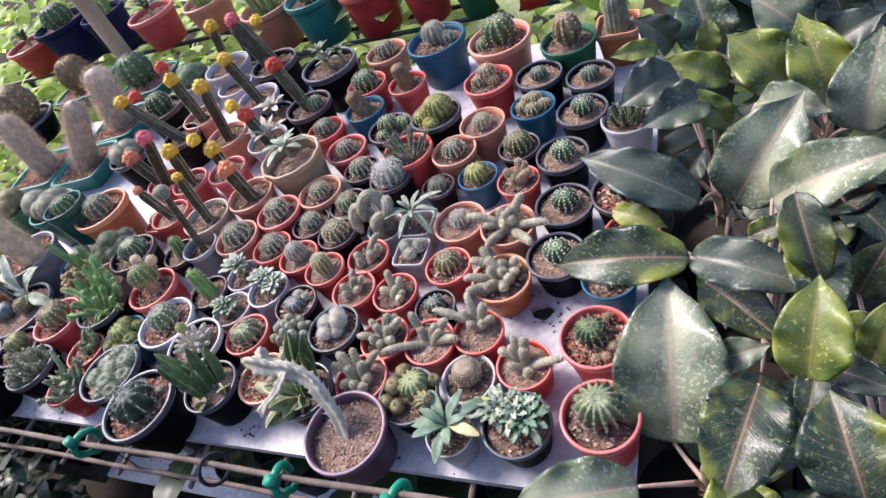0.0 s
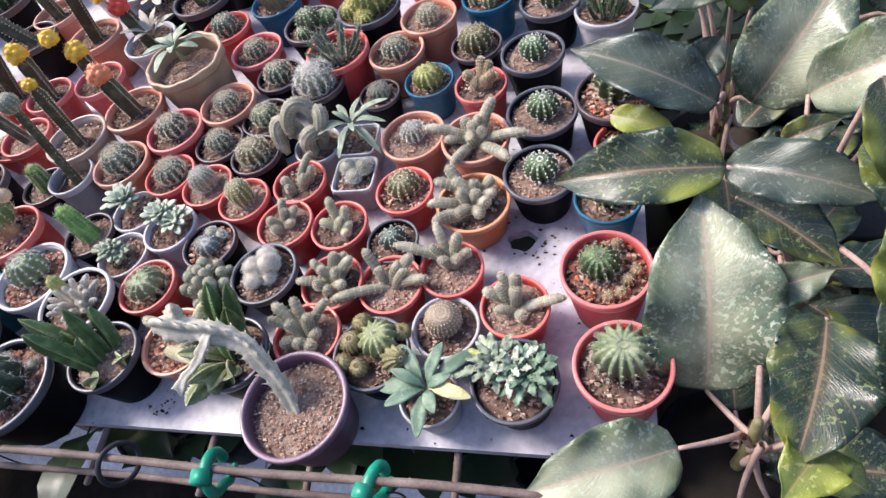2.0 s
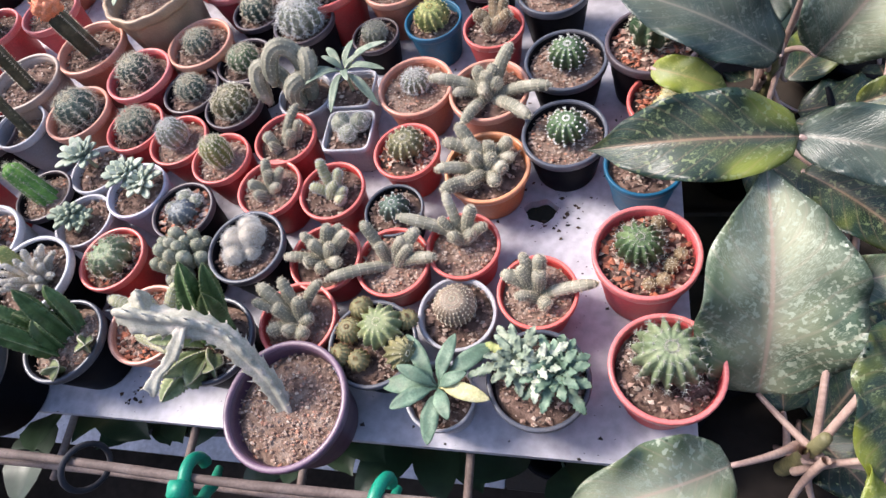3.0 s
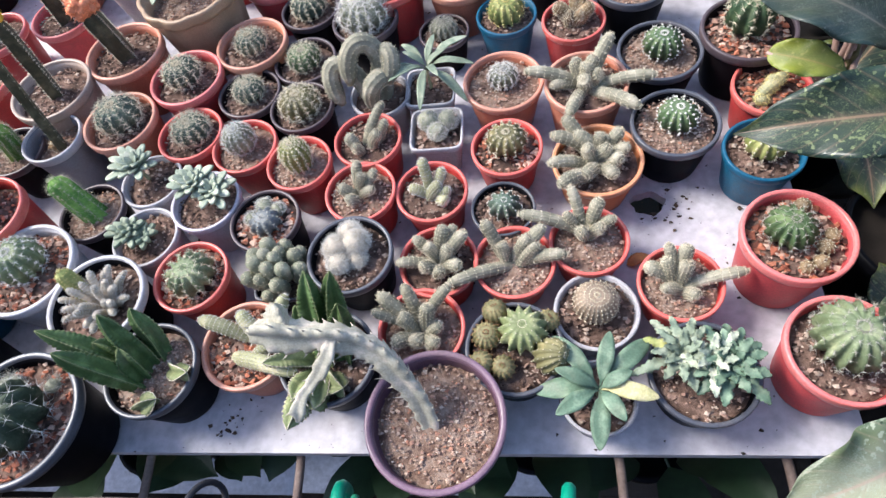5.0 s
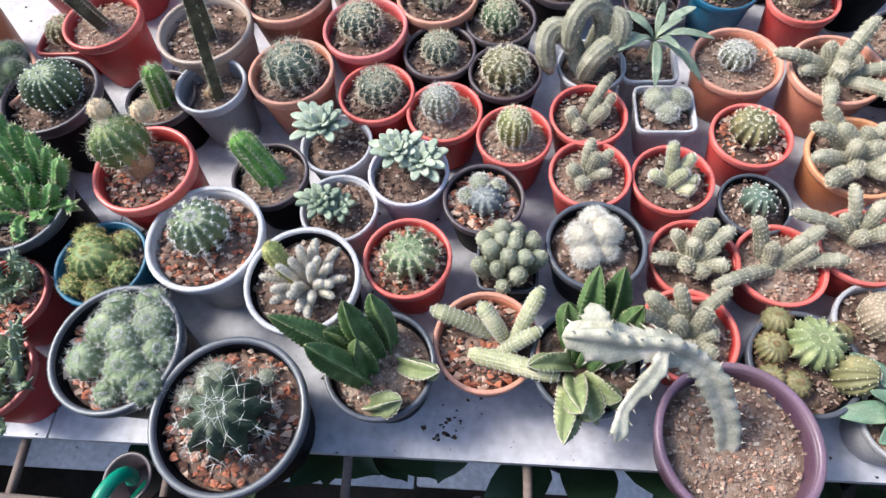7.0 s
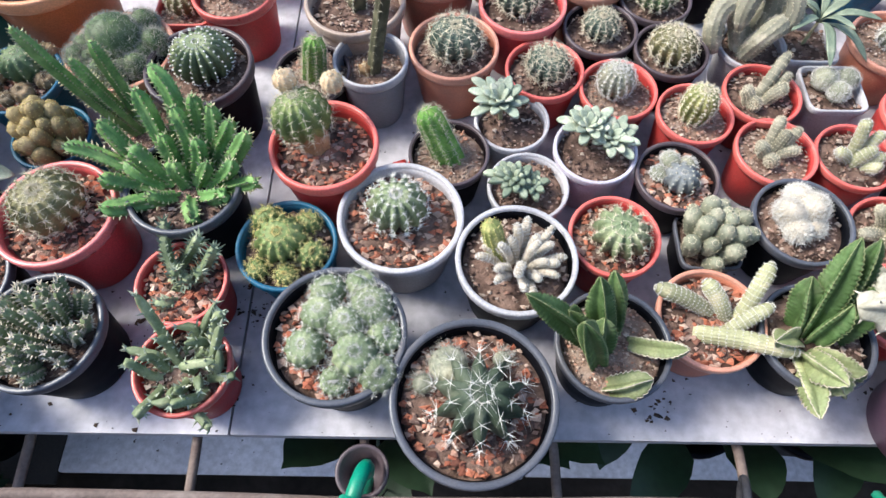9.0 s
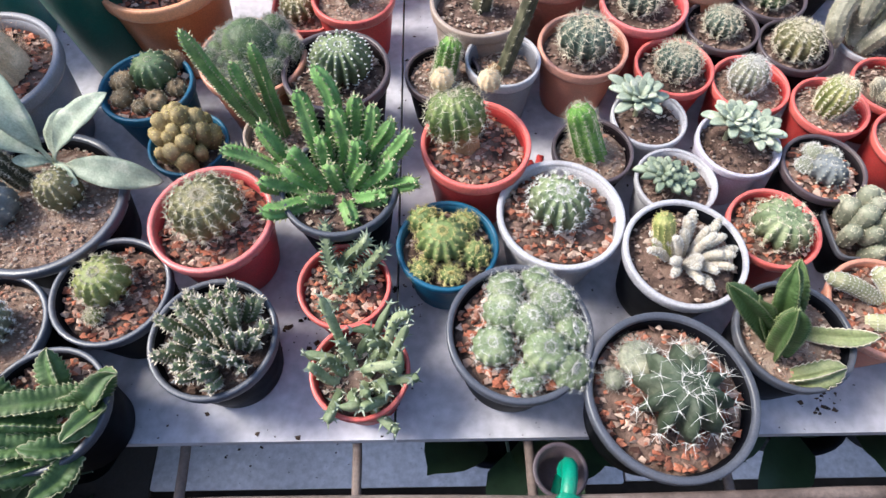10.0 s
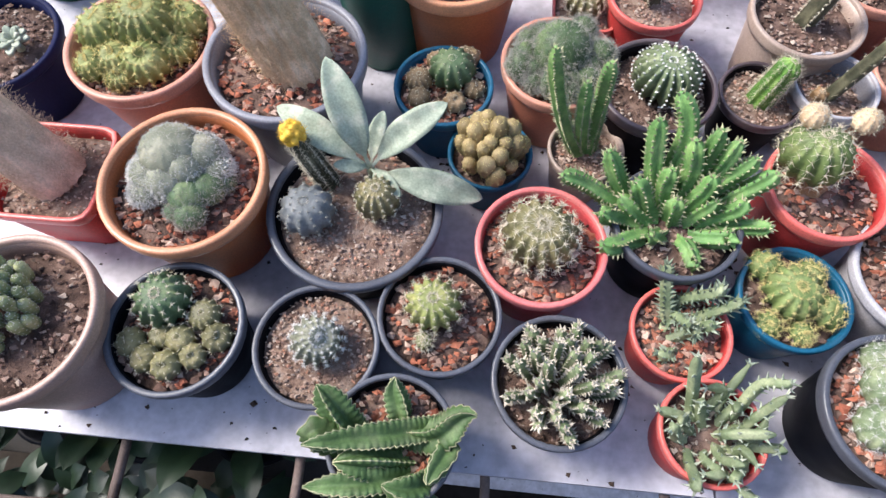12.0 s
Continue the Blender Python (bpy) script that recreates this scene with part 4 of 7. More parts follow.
grafted(p, (-0.050, 0.034, 0.069), [(0, 0, 0.004, 0.0115, "yellow")], 0.006, (-0.030, 0.030))
globe(p, 0.34, 1.6, 11, "greyblue", "greyspine", 0.025, 3, (-0.5, -0.12), dots=0.012, depth=0.16)
globe(p, 0.28, 2.1, 13, "olive", "cream", 0.03, 4, (0.26, 0.08), dots=0.01)
c = np.array([0.14 * p.r, 0.42 * p.r, p.s + 0.3 * p.r])
g = Geo()
tube(g, [c * [1, 1, 0] + [0, 0, p.s - 0.004], c * [1, 1, 0] + [0, 0.002, p.s + 0.01], c], [0.005, 0.0045, 0.004], seg=8)
part("stem", g, "skin_pale", p.root)
for dx, dy, dz, w in ((-0.35, 0.45, 1.15, 0.38), (-0.95, 0.3, 0.65, 0.33), (0.75, 0.35, 0.8, 0.33), (1.25, -0.3, 0.05, 0.36), (0.35, -0.35, 0.1, 0.2), (-0.35, -0.1, 0.2, 0.16), (0.1, 0.5, 0.4, 0.2)):
    g = Geo()
    blade(g, c, c + np.array([dx, dy, dz]) * p.r, w * p.r, (-dx, -0.6 - dy, 1.0), 0.1, 0.3, 0.10, 16, 7, "paddle", 0.0012, curl=0.16)
    part("leaf", g, "skin_rosette", p.root)
p = pot(-0.947, 0.189, 0.0590, 0.095, "coral", "chips", "globe cactus with interlaced cream spines")
globe(p, 0.62, 1.55, 15, "olive", "cream", 0.10, 13, (-0.04, 0.08), rad=0.00024)
p = pot(-1.273, 0.218, 0.0764, 0.115, "orange", "chips", "mound of white-spined pincushion cacti")
woolly(p, [(-0.12, 0.22, 0.40, 1.7), (-0.32, 0.02, 0.30, 1.6), (0.18, 0.26, 0.30, 1.8), (-0.12, -0.08, 0.27, 1.9), (0.36, 0.14, 0.22, 1.8), (-0.36, -0.2, 0.22, 1.6), (0.06, 0.06, 0.26, 2.2)], "greygreen", "whitehair", 0.06, 1300, 0.00034, spread=0.9)
woolly(p, [(0.12, -0.22, 0.24, 1.7), (0.32, -0.1, 0.22, 1.7), (0.2, -0.45, 0.19, 1.6), (0.46, 0.02, 0.16, 1.6), (0.02, -0.38, 0.16, 1.5)], "green", "greyspine", 0.055, 700, 0.00024, spread=0.6)
p = pot(-1.418, 0.231, 0.0587, 0.085, "red", "sand", "tall woolly column cactus leaning", square=7, gravel=0.7)
column(p, (0.0, 0.0), (-0.075, 0.03, 0.17), 0.03, 18, "wool", "skin_wool", 0.007, 5, 0.1, rad=0.00026, rows=24, hair=9000)
p = pot(-1.360, 0.371, 0.0760, 0.114, "terracotta", "chips", "yellow-green clustered globe cacti")
globe(p, 0.5, 1.6, 16, "lime", "goldspine", 0.05, 5, (0.1, 0.2), more=[(-0.45, 0.1, 0.4, 1.6), (0.5, 0.35, 0.34, 1.6), (0.2, -0.35, 0.36, 1.5), (-0.2, -0.3, 0.3, 1.5), (-0.5, -0.4, 0.26, 1.5), (-0.1, 0.55, 0.36, 1.5), (-0.1, -0.55, 0.22, 1.4), (0.5, -0.05, 0.28, 1.4)])
p = pot(-1.206, 0.359, 0.0808, 0.121, "grey", "chips", "thick woolly column cactus leaning")
column(p, (0.01, 0.005), (-0.05, 0.02, 0.20), 0.036, 22, "tanwool", "skin_tanwool", 0.008, 6, 0.12, rad=0.00026, rows=26, hair=7000)
p = pot(-1.536, 0.379, 0.0706, 0.090, "navy", "loam", "small succulent rosette", name="potted_succulent", category="potted succulent")
rosette(p, 16, "rosette", (0.35, 0.0), 0.3, 0.13, 0.8, 0.15, "spoon", 0.003)
p = pot(-1.132, 0.485, 0.0543, 0.165, "darkgreen", "chips", "globe cactus")
globe(p, 0.6, 1.6, 13, "green", "cream", 0.08)
p = pot(-1.050, 0.505, 0.0750, 0.125, "orange", "chips", "dark globe cactus with cream spines")
globe(p, 0.5, 1.6, 13, "bluegreen", "cream", 0.1)
p = pot(-1.051, 0.366, 0.0517, 0.083, "blue", "chips", "green globe cactus among brown offsets")
globe(p, 0.52, 1.6, 11, "green", "cream", 0.03, 1, (0.15, 0.3), dots=0.01)
globe(p, 0.3, 1.6, 12, "brown", "cream", 0.03, 1, (-0.5, 0.1), rad=0.00018, dots=0.007, depth=0.14, more=[(-0.45, -0.3, 0.26, 1.5), (0.25, -0.35, 0.26, 1.5), (-0.05, -0.5, 0.2, 1.5), (0.6, 0.0, 0.24, 1.5), (0.4, 0.7, 0.3, 1.6), (-0.2, 0.65, 0.24, 1.5)])
p = pot(-0.998, 0.298, 0.0427, 0.068, "blue", "loam", "tan fuzzy finger cluster cactus")
clump(p, heap(24, 0.64, 0.80, 5), "tanolive", "cactus", 0.19, 0.035, "goldspine", 1.7)
p = pot(-0.935, 0.395, 0.0597, 0.096, "terracotta", "chips", "grey-green mound of fine-spined pincushion cactus")
woolly(p, heads(26, 0.70, 0.24, 2.2, 3) + [(0, 0.05, 0.5, 1.9)], "midgreen", "greyspine", 0.13, 700, 0.00026)
p = pot(-0.903, 0.310, 0.0383, 0.069, "beige", "sand", "thin toothed green stems", name="potted_succulent", category="potted succulent")
spiky_stems(p, [(-0.16, 0.0, -1.35, -0.06, 3.9), (-0.05, 0.1, -0.5, -0.08, 2.95), (0.12, 0.1, -0.01, 0.32, 3.15)], "huernia", 0.19, 0.11, 5, "skin_pale", base=0.04, depth=0.22)
p = pot(-0.840, 0.367, 0.0584, 0.104, "dark", "loam", "pale-topped ribbed globe cactus")
globe(p, 0.62, 1.5, 17, "sage", "whitehair", 0.03, 2, (0.1, 0.1), dots=0.022, depth=0.34, rows=13)
p = pot(-0.828, 0.222, 0.0579, 0.098, "black", "loam", "many long bright green toothed stems", name="potted_succulent", category="potted succulent")
spiky_stems(p, [(-0.07, 0.35, -0.19, 1.34, 1.62), (-0.2, 0.35, -0.57, 0.97, 1.28), (-0.42, 0.25, -1.26, 0.62, 0.96), (-0.42, 0.16, -1.83, 0.39, 0.75), (-0.42, -0.01, -1.26, -0.04, 0.42), (-0.42, -0.2, -1.2, -0.57, 0.35), (-0.16, -0.13, -0.45, -0.36, 0.35), (0.09, -0.23, 0.25, -0.65, 0.35), (0.42, -0.01, 1.38, -0.04, 0.42), (0.4, 0.22, 1.13, 0.53, 0.87), (0.22, 0.35, 0.63, 0.85, 1.17)], "huernia", 0.150, 0.08, 5, "skin_pale", base=0.026, bend=0.06, depth=0.48)
spiky_stems(p, [(0.02, 0.33, 0.06, 0.8, 1.13), (0.1, 0.2, 0.3, 0.48, 0.82), (0.15, 0.07, 0.44, 0.19, 0.55), (-0.27, 0.14, -0.76, 0.34, 0.7), (0.3, 0.29, 0.85, 0.71, 1.05), (0.26, -0.12, 0.75, -0.33, 0.35), (-0.03, 0.07, -0.1, 0.19, 0.55), (0.12, 0.35, 0.35, 0.97, 1.28), (-0.32, 0.05, -0.9, 0.14, 0.52), (0.32, 0.08, 0.9, 0.23, 0.58), (-0.1, 0.23, -0.3, 0.57, 0.9)], "huernia", 0.150, 0.08, 5, "skin_pale", base=0.026, bend=0.06, depth=0.48)
p = pot(-0.903, 0.513, 0.0388, 0.054, "red", "sand", "small fuzzy globe cactus", square=7)
globe(p, 0.6, 1.6, 12, "olive", "cream", 0.1, 8)
p = pot(-0.831, 0.504, 0.0511, 0.087, "red", "sand", "leaning grafted cactus stem")
grafted(p, (-0.032, 0.0, 0.09), [(0, 0, 0.004, 0.011, "orange")], 0.008)
p = pot(-0.680, 0.473, 0.0591, 0.101, "beige", "loam", "grafted cactus stem with a yellow head")
grafted(p, (0.017, 0.0, 0.129), [(0, 0, 0.004, 0.0115, "yellow")], 0.0085)
p = pot(-0.725, 0.388, 0.0434, 0.074, "dark", "sand", "small bright green columnar cactus leaning")
column(p, (0.0, 0.0), (0.010, 0.004, 0.056), 0.0145, 9, "bright", "cream", 0.008, 8, 0.3, rad=0.00017)
p = pot(-0.658, 0.394, 0.0426, 0.089, "whitegrey", "sand", "dark three-angled stock with grafted globe", fill=0.74)
column(p, (0.0, 0.0), (0.037, 0.0, 0.183), 0.0085, 4, "stemdark", "cream", 0.005, 4, 0.45, rows=18)
b, s = Geo(), Geo()
lump(b, s, (0.035, 0.0, p.s + 0.172), 0.0165, 0.031, 14, 0.12, (-0.1, 0.0), 0.003, 6, 9, 0.0002)
skin_spines(p, "grafted_head", b, "skin_greygreen", s, "cream")
column(p, (-0.005, 0.0), (-0.008, 0.0, 0.012), 0.01, 6, "cork", "cream", 0.004, 5, 0.3, rows=8)
p = pot(-0.565, 0.416, 0.0515, 0.087, "terracotta", "loam", "spiny grey-green globe cactus")
globe(p, 0.62, 1.5, 12, "bluegreen", "cream", 0.17, 7, (0.03, 0.08), rad=0.00024)
p = pot(-0.484, 0.484, 0.0522, 0.089, "coral", "loam", "blue-green globe cactus")
globe(p, 0.52, 1.5, 13, "bluegreen", "cream", 0.14, 6, (-0.1, 0.1))
p = pot(-0.392, 0.458, 0.0443, 0.075, "dark", "loam", "blue-green globe cactus")
globe(p, 0.5, 1.5, 13, "bluegreen", "cream", 0.13, 6, (0.0, 0.05))
p = pot(-0.462, 0.393, 0.0449, 0.076, "red", "loam", "dark spiny globe cactus")
globe(p, 0.58, 1.5, 13, "bluegreen", "cream", 0.16, 7, (0.08, 0.05))
p = pot(-0.381, 0.367, 0.0436, 0.074, "red", "sand", "white-haired globe cactus")
globe(p, 0.5, 2.1, 14, "greygreen", "whitehair", 0.11, 7, (-0.1, 0.1), rows=11, rad=0.0002)
p = pot(-0.302, 0.333, 0.0417, 0.075, "red", "sand", "pale yellow globe cactus leaning")
globe(p, 0.46, 2.7, 13, "lime", "cream", 0.09, 8, (0.0, 0.05), rows=12, rad=0.00024)
p = pot(-0.313, 0.426, 0.0433, 0.074, "dark", "loam", "olive globe cactus with cream spines")
globe(p, 0.66, 1.5, 13, "olive", "cream", 0.14, 7)
p = pot(-0.320, 0.510, 0.0444, 0.075, "dark", "loam", "small dark globe cactus")
globe(p, 0.55, 1.5, 13, "green", "cream", 0.12, 6)
p = pot(-0.399, 0.540, 0.0517, 0.088, "terracotta", "loam", "small globe cactus")
globe(p, 0.45, 1.5, 13, "bluegreen", "cream", 0.12, 6)
p = pot(-0.694, 0.265, 0.0551, 0.105, "red", "chips", "grafted spiny globe cactus with two round pups")
column(p, (-0.008, 0.006), (-0.014, 0.014, 0.03), 0.015, 6, "cork", "cream", 0.003, 3, 0.15, rows=8, taper=1.0)
b, s = Geo(), Geo()
lump(b, s, (-0.018, 0.016, p.s + 0.012), 0.030, 0.052, 13, 0.26, (-0.1, 0.1), 0.0085, 6, 10, 0.00028)
skin_spines(p, "cactus", b, "skin_moss", s, "cream")
for x, z in ((-0.033, 0.052), (0.012, 0.050)):
    b, s = Geo(), Geo()
    lump(b, s, (x, 0.038, p.s + z), 0.0115, 0.022, 10, 0.1, spine=0.003, count=6, rows=7)
    skin_spines(p, "pup", b, "skin_tanwool", s, "cream")
p = pot(-0.569, 0.279, 0.0430, 0.073, "dark", "sand", "bright green columnar cactus leaning")
column(p, (0.002, 0.0), (-0.024, 0.016, 0.06), 0.0165, 9, "bright", "cream", 0.008, 8, 0.3, rad=0.00017)
p = pot(-0.501, 0.324, 0.0413, 0.070, "white", "loam", "pale green succulent rosette", name="potted_succulent", category="potted succulent")
rosette(p, 28, "rosette", (-0.3, 0.25), 0.85, 0.26, 1.0, 0.5, "spoon", 0.0024, tilt=(-0.1, 0.05))
p = pot(-0.415, 0.284, 0.0442, 0.075, "lilac", "loam", "two pale green succulent rosettes", name="potted_succulent", category="potted succulent")
rosette(p, 24, "rosette", (-0.2, 0.3), 0.72, 0.24, 1.0, 0.5, "spoon", 0.0024, tilt=(-0.1, 0.1))
rosette(p, 24, "rosette", (0.3, 0.15), 0.72, 0.24, 0.95, 0.35, "spoon", 0.0024, tilt=(0.15, -0.1))
p = pot(-0.487, 0.241, 0.0424, 0.068, "white", "loam", "blue-green fat-leaved succulent", name="potted_succulent", category="potted succulent")
rosette(p, 24, "palesage", (-0.35, 0.05), 0.62, 0.19, 0.95, 0.35, "spoon", 0.0045, tilt=(-0.2, 0.0))
rosette(p, 18, "palesage", (0.05, -0.05), 0.48, 0.18, 0.9, 0.25, "spoon", 0.0045)
p = pot(-0.333, 0.253, 0.0432, 0.073, "dark", "chips", "blue-grey globe cactus with woolly offsets")
globe(p, 0.48, 1.4, 10, "greyblue", "greyspine", 0.04, 5, (0.05, -0.1), dots=0.03)
woolly(p, [(-0.1, 0.45, 0.25, 1.6), (0.3, 0.35, 0.22, 1.6), (-0.4, 0.1, 0.22, 1.5)], "greygreen", "whitehair", 0.1, 350)
p = pot(-0.615, 0.192, 0.0615, 0.090, "white", "chips", "globe cactus with dense cream spines")
globe(p, 0.52, 1.65, 13, "sage", "whitehair", 0.08, 7, (-0.05, 0.1), rad=0.00026, depth=0.34)
p = pot(-0.505, 0.147, 0.0573, 0.092, "whiteblack", "loam", "silvery finger succulent with one yellow-green stem", name="potted_succulent", category="potted succulent")
fingers(p, around(26, 0.15, 0.75, 0.7, 0.3, 0.3, 5, 1.0, 0.08, 0.0), "silver", "whitehair", 0.068, 0.025)
column(p, (-0.014, 0.006), (-0.027, 0.02, 0.046), 0.0105, 11, "lime", "goldspine", 0.003, 5, 0.12, taper=0.9)
p = pot(-0.407, 0.180, 0.0451, 0.077, "red", "chips", "spiny grey-green globe cactus")
globe(p, 0.68, 1.4, 12, "sage", "cream", 0.11, 5, (0.1, -0.02), rad=0.00024, depth=0.36)
p = pot(-0.307, 0.187, 0.0341, 0.054, "black", "loam", "heap of knobbly grey-green cactus joints", square=6)
clump(p, heap(17, 0.75, 0.9, 7, 0.0, 0.0), "greygreen", "cactus", 0.24, 0.05, "cream", 1.95)
p = pot(-0.221, 0.198, 0.0493, 0.079, "black", "loam", "white woolly cactus balls")
woolly(p, [(-0.28, 0.12, 0.3, 2.0), (0.16, 0.22, 0.32, 2.1), (-0.2, -0.22, 0.27, 1.8), (-0.02, 0.5, 0.26, 2.1), (0.2, -0.12, 0.2, 1.8)], "silver", "whitehair", 0.12, 900, 0.0002, spread=0.7)
p = pot(-0.724, 0.165, 0.0492, 0.079, "blue", "loam", "cluster of yellow-green globe cacti")
globe(p, 0.56, 1.5, 13, "moss", "goldspine", 0.08, 6, (-0.1, 0.05), dots=0.008, rad=0.0002, more=[(0.5, -0.2, 0.34, 1.5), (0.05, -0.6, 0.24, 1.5), (-0.5, -0.5, 0.26, 1.5), (-0.45, 0.55, 0.34, 1.5), (0.35, 0.5, 0.28, 1.5)])
p = pot(-0.665, 0.069, 0.0625, 0.102, "black", "chips", "mound of bristly green globe cacti")
globe(p, 0.36, 1.5, 15, "sage", "whitehair", 0.08, 8, (0.48, 0.38), rad=0.00012, dots=0.0, depth=0.12, rows=8, more=[(-0.15, 0.62, 0.29, 1.5), (-0.2, 0.26, 0.32, 1.7), (0.3, 0.74, 0.27, 1.4), (-0.36, -0.2, 0.32, 1.6), (0.3, -0.3, 0.35, 1.8), (0.66, -0.02, 0.29, 1.5), (0.6, -0.52, 0.31, 1.5), (0.14, 0.1, 0.30, 2.0), (0.05, -0.62, 0.24, 1.3)])
p = pot(-0.546, 0.015, 0.0701, 0.100, "black", "chips", "large dark green cactus with long pale spines")
globe(p, 0.60, 1.5, 10, "dusty", "whitehair", 0.15, 4, (0.05, -0.04), depth=0.42, rad=0.00019, rows=6, dots=0.012)
woolly(p, [(-0.3, 0.42, 0.24, 1.2), (-0.6, 0.2, 0.13, 1.3), (0.35, 0.5, 0.12, 1.3)], "greygreen", "greyspine", 0.12, 300, 0.0002)
p = pot(-0.422, 0.069, 0.0518, 0.083, "black", "sand", "dark green toothed carrion-flower stems", name="potted_succulent", category="potted succulent")
stapelia(p, [(-0.3, 0.1, -1.6, 0.33, 1.55), (-0.1, 0.15, -0.5, 0.66, 1.5), (-0.25, -0.25, -0.85, -0.2, 1.8), (0.1, 0.35, -0.05, 0.96, 1.1), (-0.35, 0.1, -0.9, 0.35, 0.95), (-0.2, -0.1, -0.3, 0.2, 0.9)], "carrion", 0.25, 0.03, "skin_paleglobe", bite=0.2)
stapelia(p, [(0.35, 0.1, 1.15, -0.3, 0.6), (-0.1, -0.7, 0.45, -0.75, 0.45)], "paleglobe", 0.26, 0.03, "skin_silver", bite=0.22, bend=0.06)
p = pot(-0.326, 0.098, 0.0503, 0.071, "terracotta", "chips", "pale finger cactus stems sprawling")
fingers(p, [(0.1, 0.2, -1.05, 0.5, 0.45), (0.35, 0.1, -0.15, 0.62, 0.5), (0.5, 0.0, 1.0, 0.85, 0.8), (0.1, -0.3, 1.0, 0.15, 0.5), (-0.25, -0.2, 1.3, -0.7, 0.4)], "pale", "whitehair", 0.165, 0.03, 17, count=6, steps=27)
p = pot(-0.234, 0.082, 0.0520, 0.073, "black", "loam", "toothed carrion-flower stems, some pale and drooping", name="potted_succulent", category="potted succulent")
stapelia(p, [(-0.1, 0.1, -0.02, 0.98, 1.9), (0.2, 0.15, 0.43, 1.08, 1.7), (0.35, 0.05, 0.65, 0.42, 1.75), (0.0, 0.0, 0.2, 0.3, 1.0), (-0.2, 0.2, -0.4, 0.7, 1.1)], "carrion", 0.28, 0.03, "skin_paleglobe", bite=0.2)
stapelia(p, [(-0.3, 0.0, -1.05, -0.25, 0.75), (-0.3, -0.35, -0.42, -1.5, 0.4), (-0.2, -0.3, -0.3, -1.05, 0.9), (-0.1, -0.4, 0.0, -1.1, 0.45), (0.0, -0.3, 0.5, -0.75, 0.4)], "paleglobe", 0.27, 0.03, "skin_silver", bite=0.25, bend=0.06)
p = pot(-0.117, 0.015, 0.0668, 0.088, "purple", "sand", "arched white ghost euphorbia branch", name="potted_succulent", category="potted succulent", fill=0.8)
g, e = Geo(), Geo()
q = np.linspace(0, 1, 46)[:, None]
a, m, c = np.array([-0.006, -0.002, -0.004]), np.array([-0.022, 0.068, 0.115]), np.array([-0.145, 0.05, 0.107])
path = (1 - q) ** 2 * a + 2 * q * (1 - q) * m + q ** 2 * c + [0, 0, p.s]
path = path + 0.003 * np.c_[np.sin(q * 17), np.sin(q * 13 + 1), np.sin(q * 21)] * q
rr = (0.0125 + 0.0075 * q[:, 0] ** 1.3) * (1 + 0.10 * np.sin(q[:, 0] * 23) * q[:, 0]) * np.clip((1.015 - q[:, 0]) * 14, 0.3, 1) ** 0.5
at, way = winged(g, path, rr, 3, 0.36, 0.34, 3, 0.9)
spikes(e, at - way * 0.001, way, RNG.uniform(0.003, 0.008, len(at)), 0.0012)
k = np.linspace(0, 1, 18)[:, None]
low = path[30] + (np.array([-0.112, -0.014, p.s + 0.068]) - path[30]) * k + 0.004 * np.c_[np.sin(k * 7), 0 * k, np.sin(k * 9)]
at, way = winged(g, low, 0.0082 * (0.75 + 0.4 * np.sin(k[:, 0] * 5) ** 2) * np.clip((1.02 - k[:, 0]) * 8, 0.3, 1), 3, 0.45, 0.45, 3, 0.2)
spikes(e, at - way * 0.001, way, 0.005, 0.001)
k = np.linspace(0, 1, 12)[:, None]
up = path[40] + np.array([-0.012, 0.022, 0.010]) * k
at, way = winged(g, up, 0.013 * np.clip((1.05 - k[:, 0]) * 3, 0.3, 1) ** 0.5, 3, 0.5, 0.4, 3, 1.2)
spikes(e, at - way * 0.001, way, 0.004, 0.001)
br = part("branch", g, "skin_ghost", p.root, "mottled white toothed branch")
tagged(part("toothed_fringe", e, "skin_silver", br, smooth=False), kind="stuff")
p = pot(-0.139, 0.114, 0.0465, 0.063, "red", "sand", "peanut cactus fingers")
fingers(p, [(-0.1, 0.1, -0.9, 0.6, 0.8), (0.0, 0.2, -0.3, 0.75, 0.9), (-0.1, 0.1, -1.05, 0.25, 0.6), (0.0, 0.2, 0.7, 0.75, 0.8), (0.1, 0.0, 0.25, 0.3, 0.8), (0.1, -0.1, 0.5, 0.0, 0.4), (-0.1, -0.1, -0.6, -0.4, 0.3), (0.1, -0.2, 0.4, -0.5, 0.35), (0.0, -0.2, -0.1, -0.45, 0.4), (-0.1, 0.0, -0.4, 0.1, 0.7)], "finger", "cream", 0.165, 0.045)
p = pot(0.126, 0.157, 0.0430, 0.061, "red", "sand", "peanut cactus fingers")
fingers(p, [(0.1, 0.0, 1.45, 0.1, 0.5), (-0.1, 0.2, -0.85, 0.25, 0.6), (-0.1, 0.3, -0.35, 0.6, 1.0), (0.0, 0.3, 0.1, 0.55, 1.0), (0.0, 0.1, 0.1, 0.25, 0.8), (0.0, -0.1, -0.5, -0.25, 0.4), (0.1, -0.2, 0.3, -0.45, 0.3), (-0.2, 0.1, -0.4, 0.35, 0.8)], "finger", "cream", 0.165, 0.045)
p = pot(0.040, 0.212, 0.0429, 0.060, "red", "sand", "peanut cactus fingers")
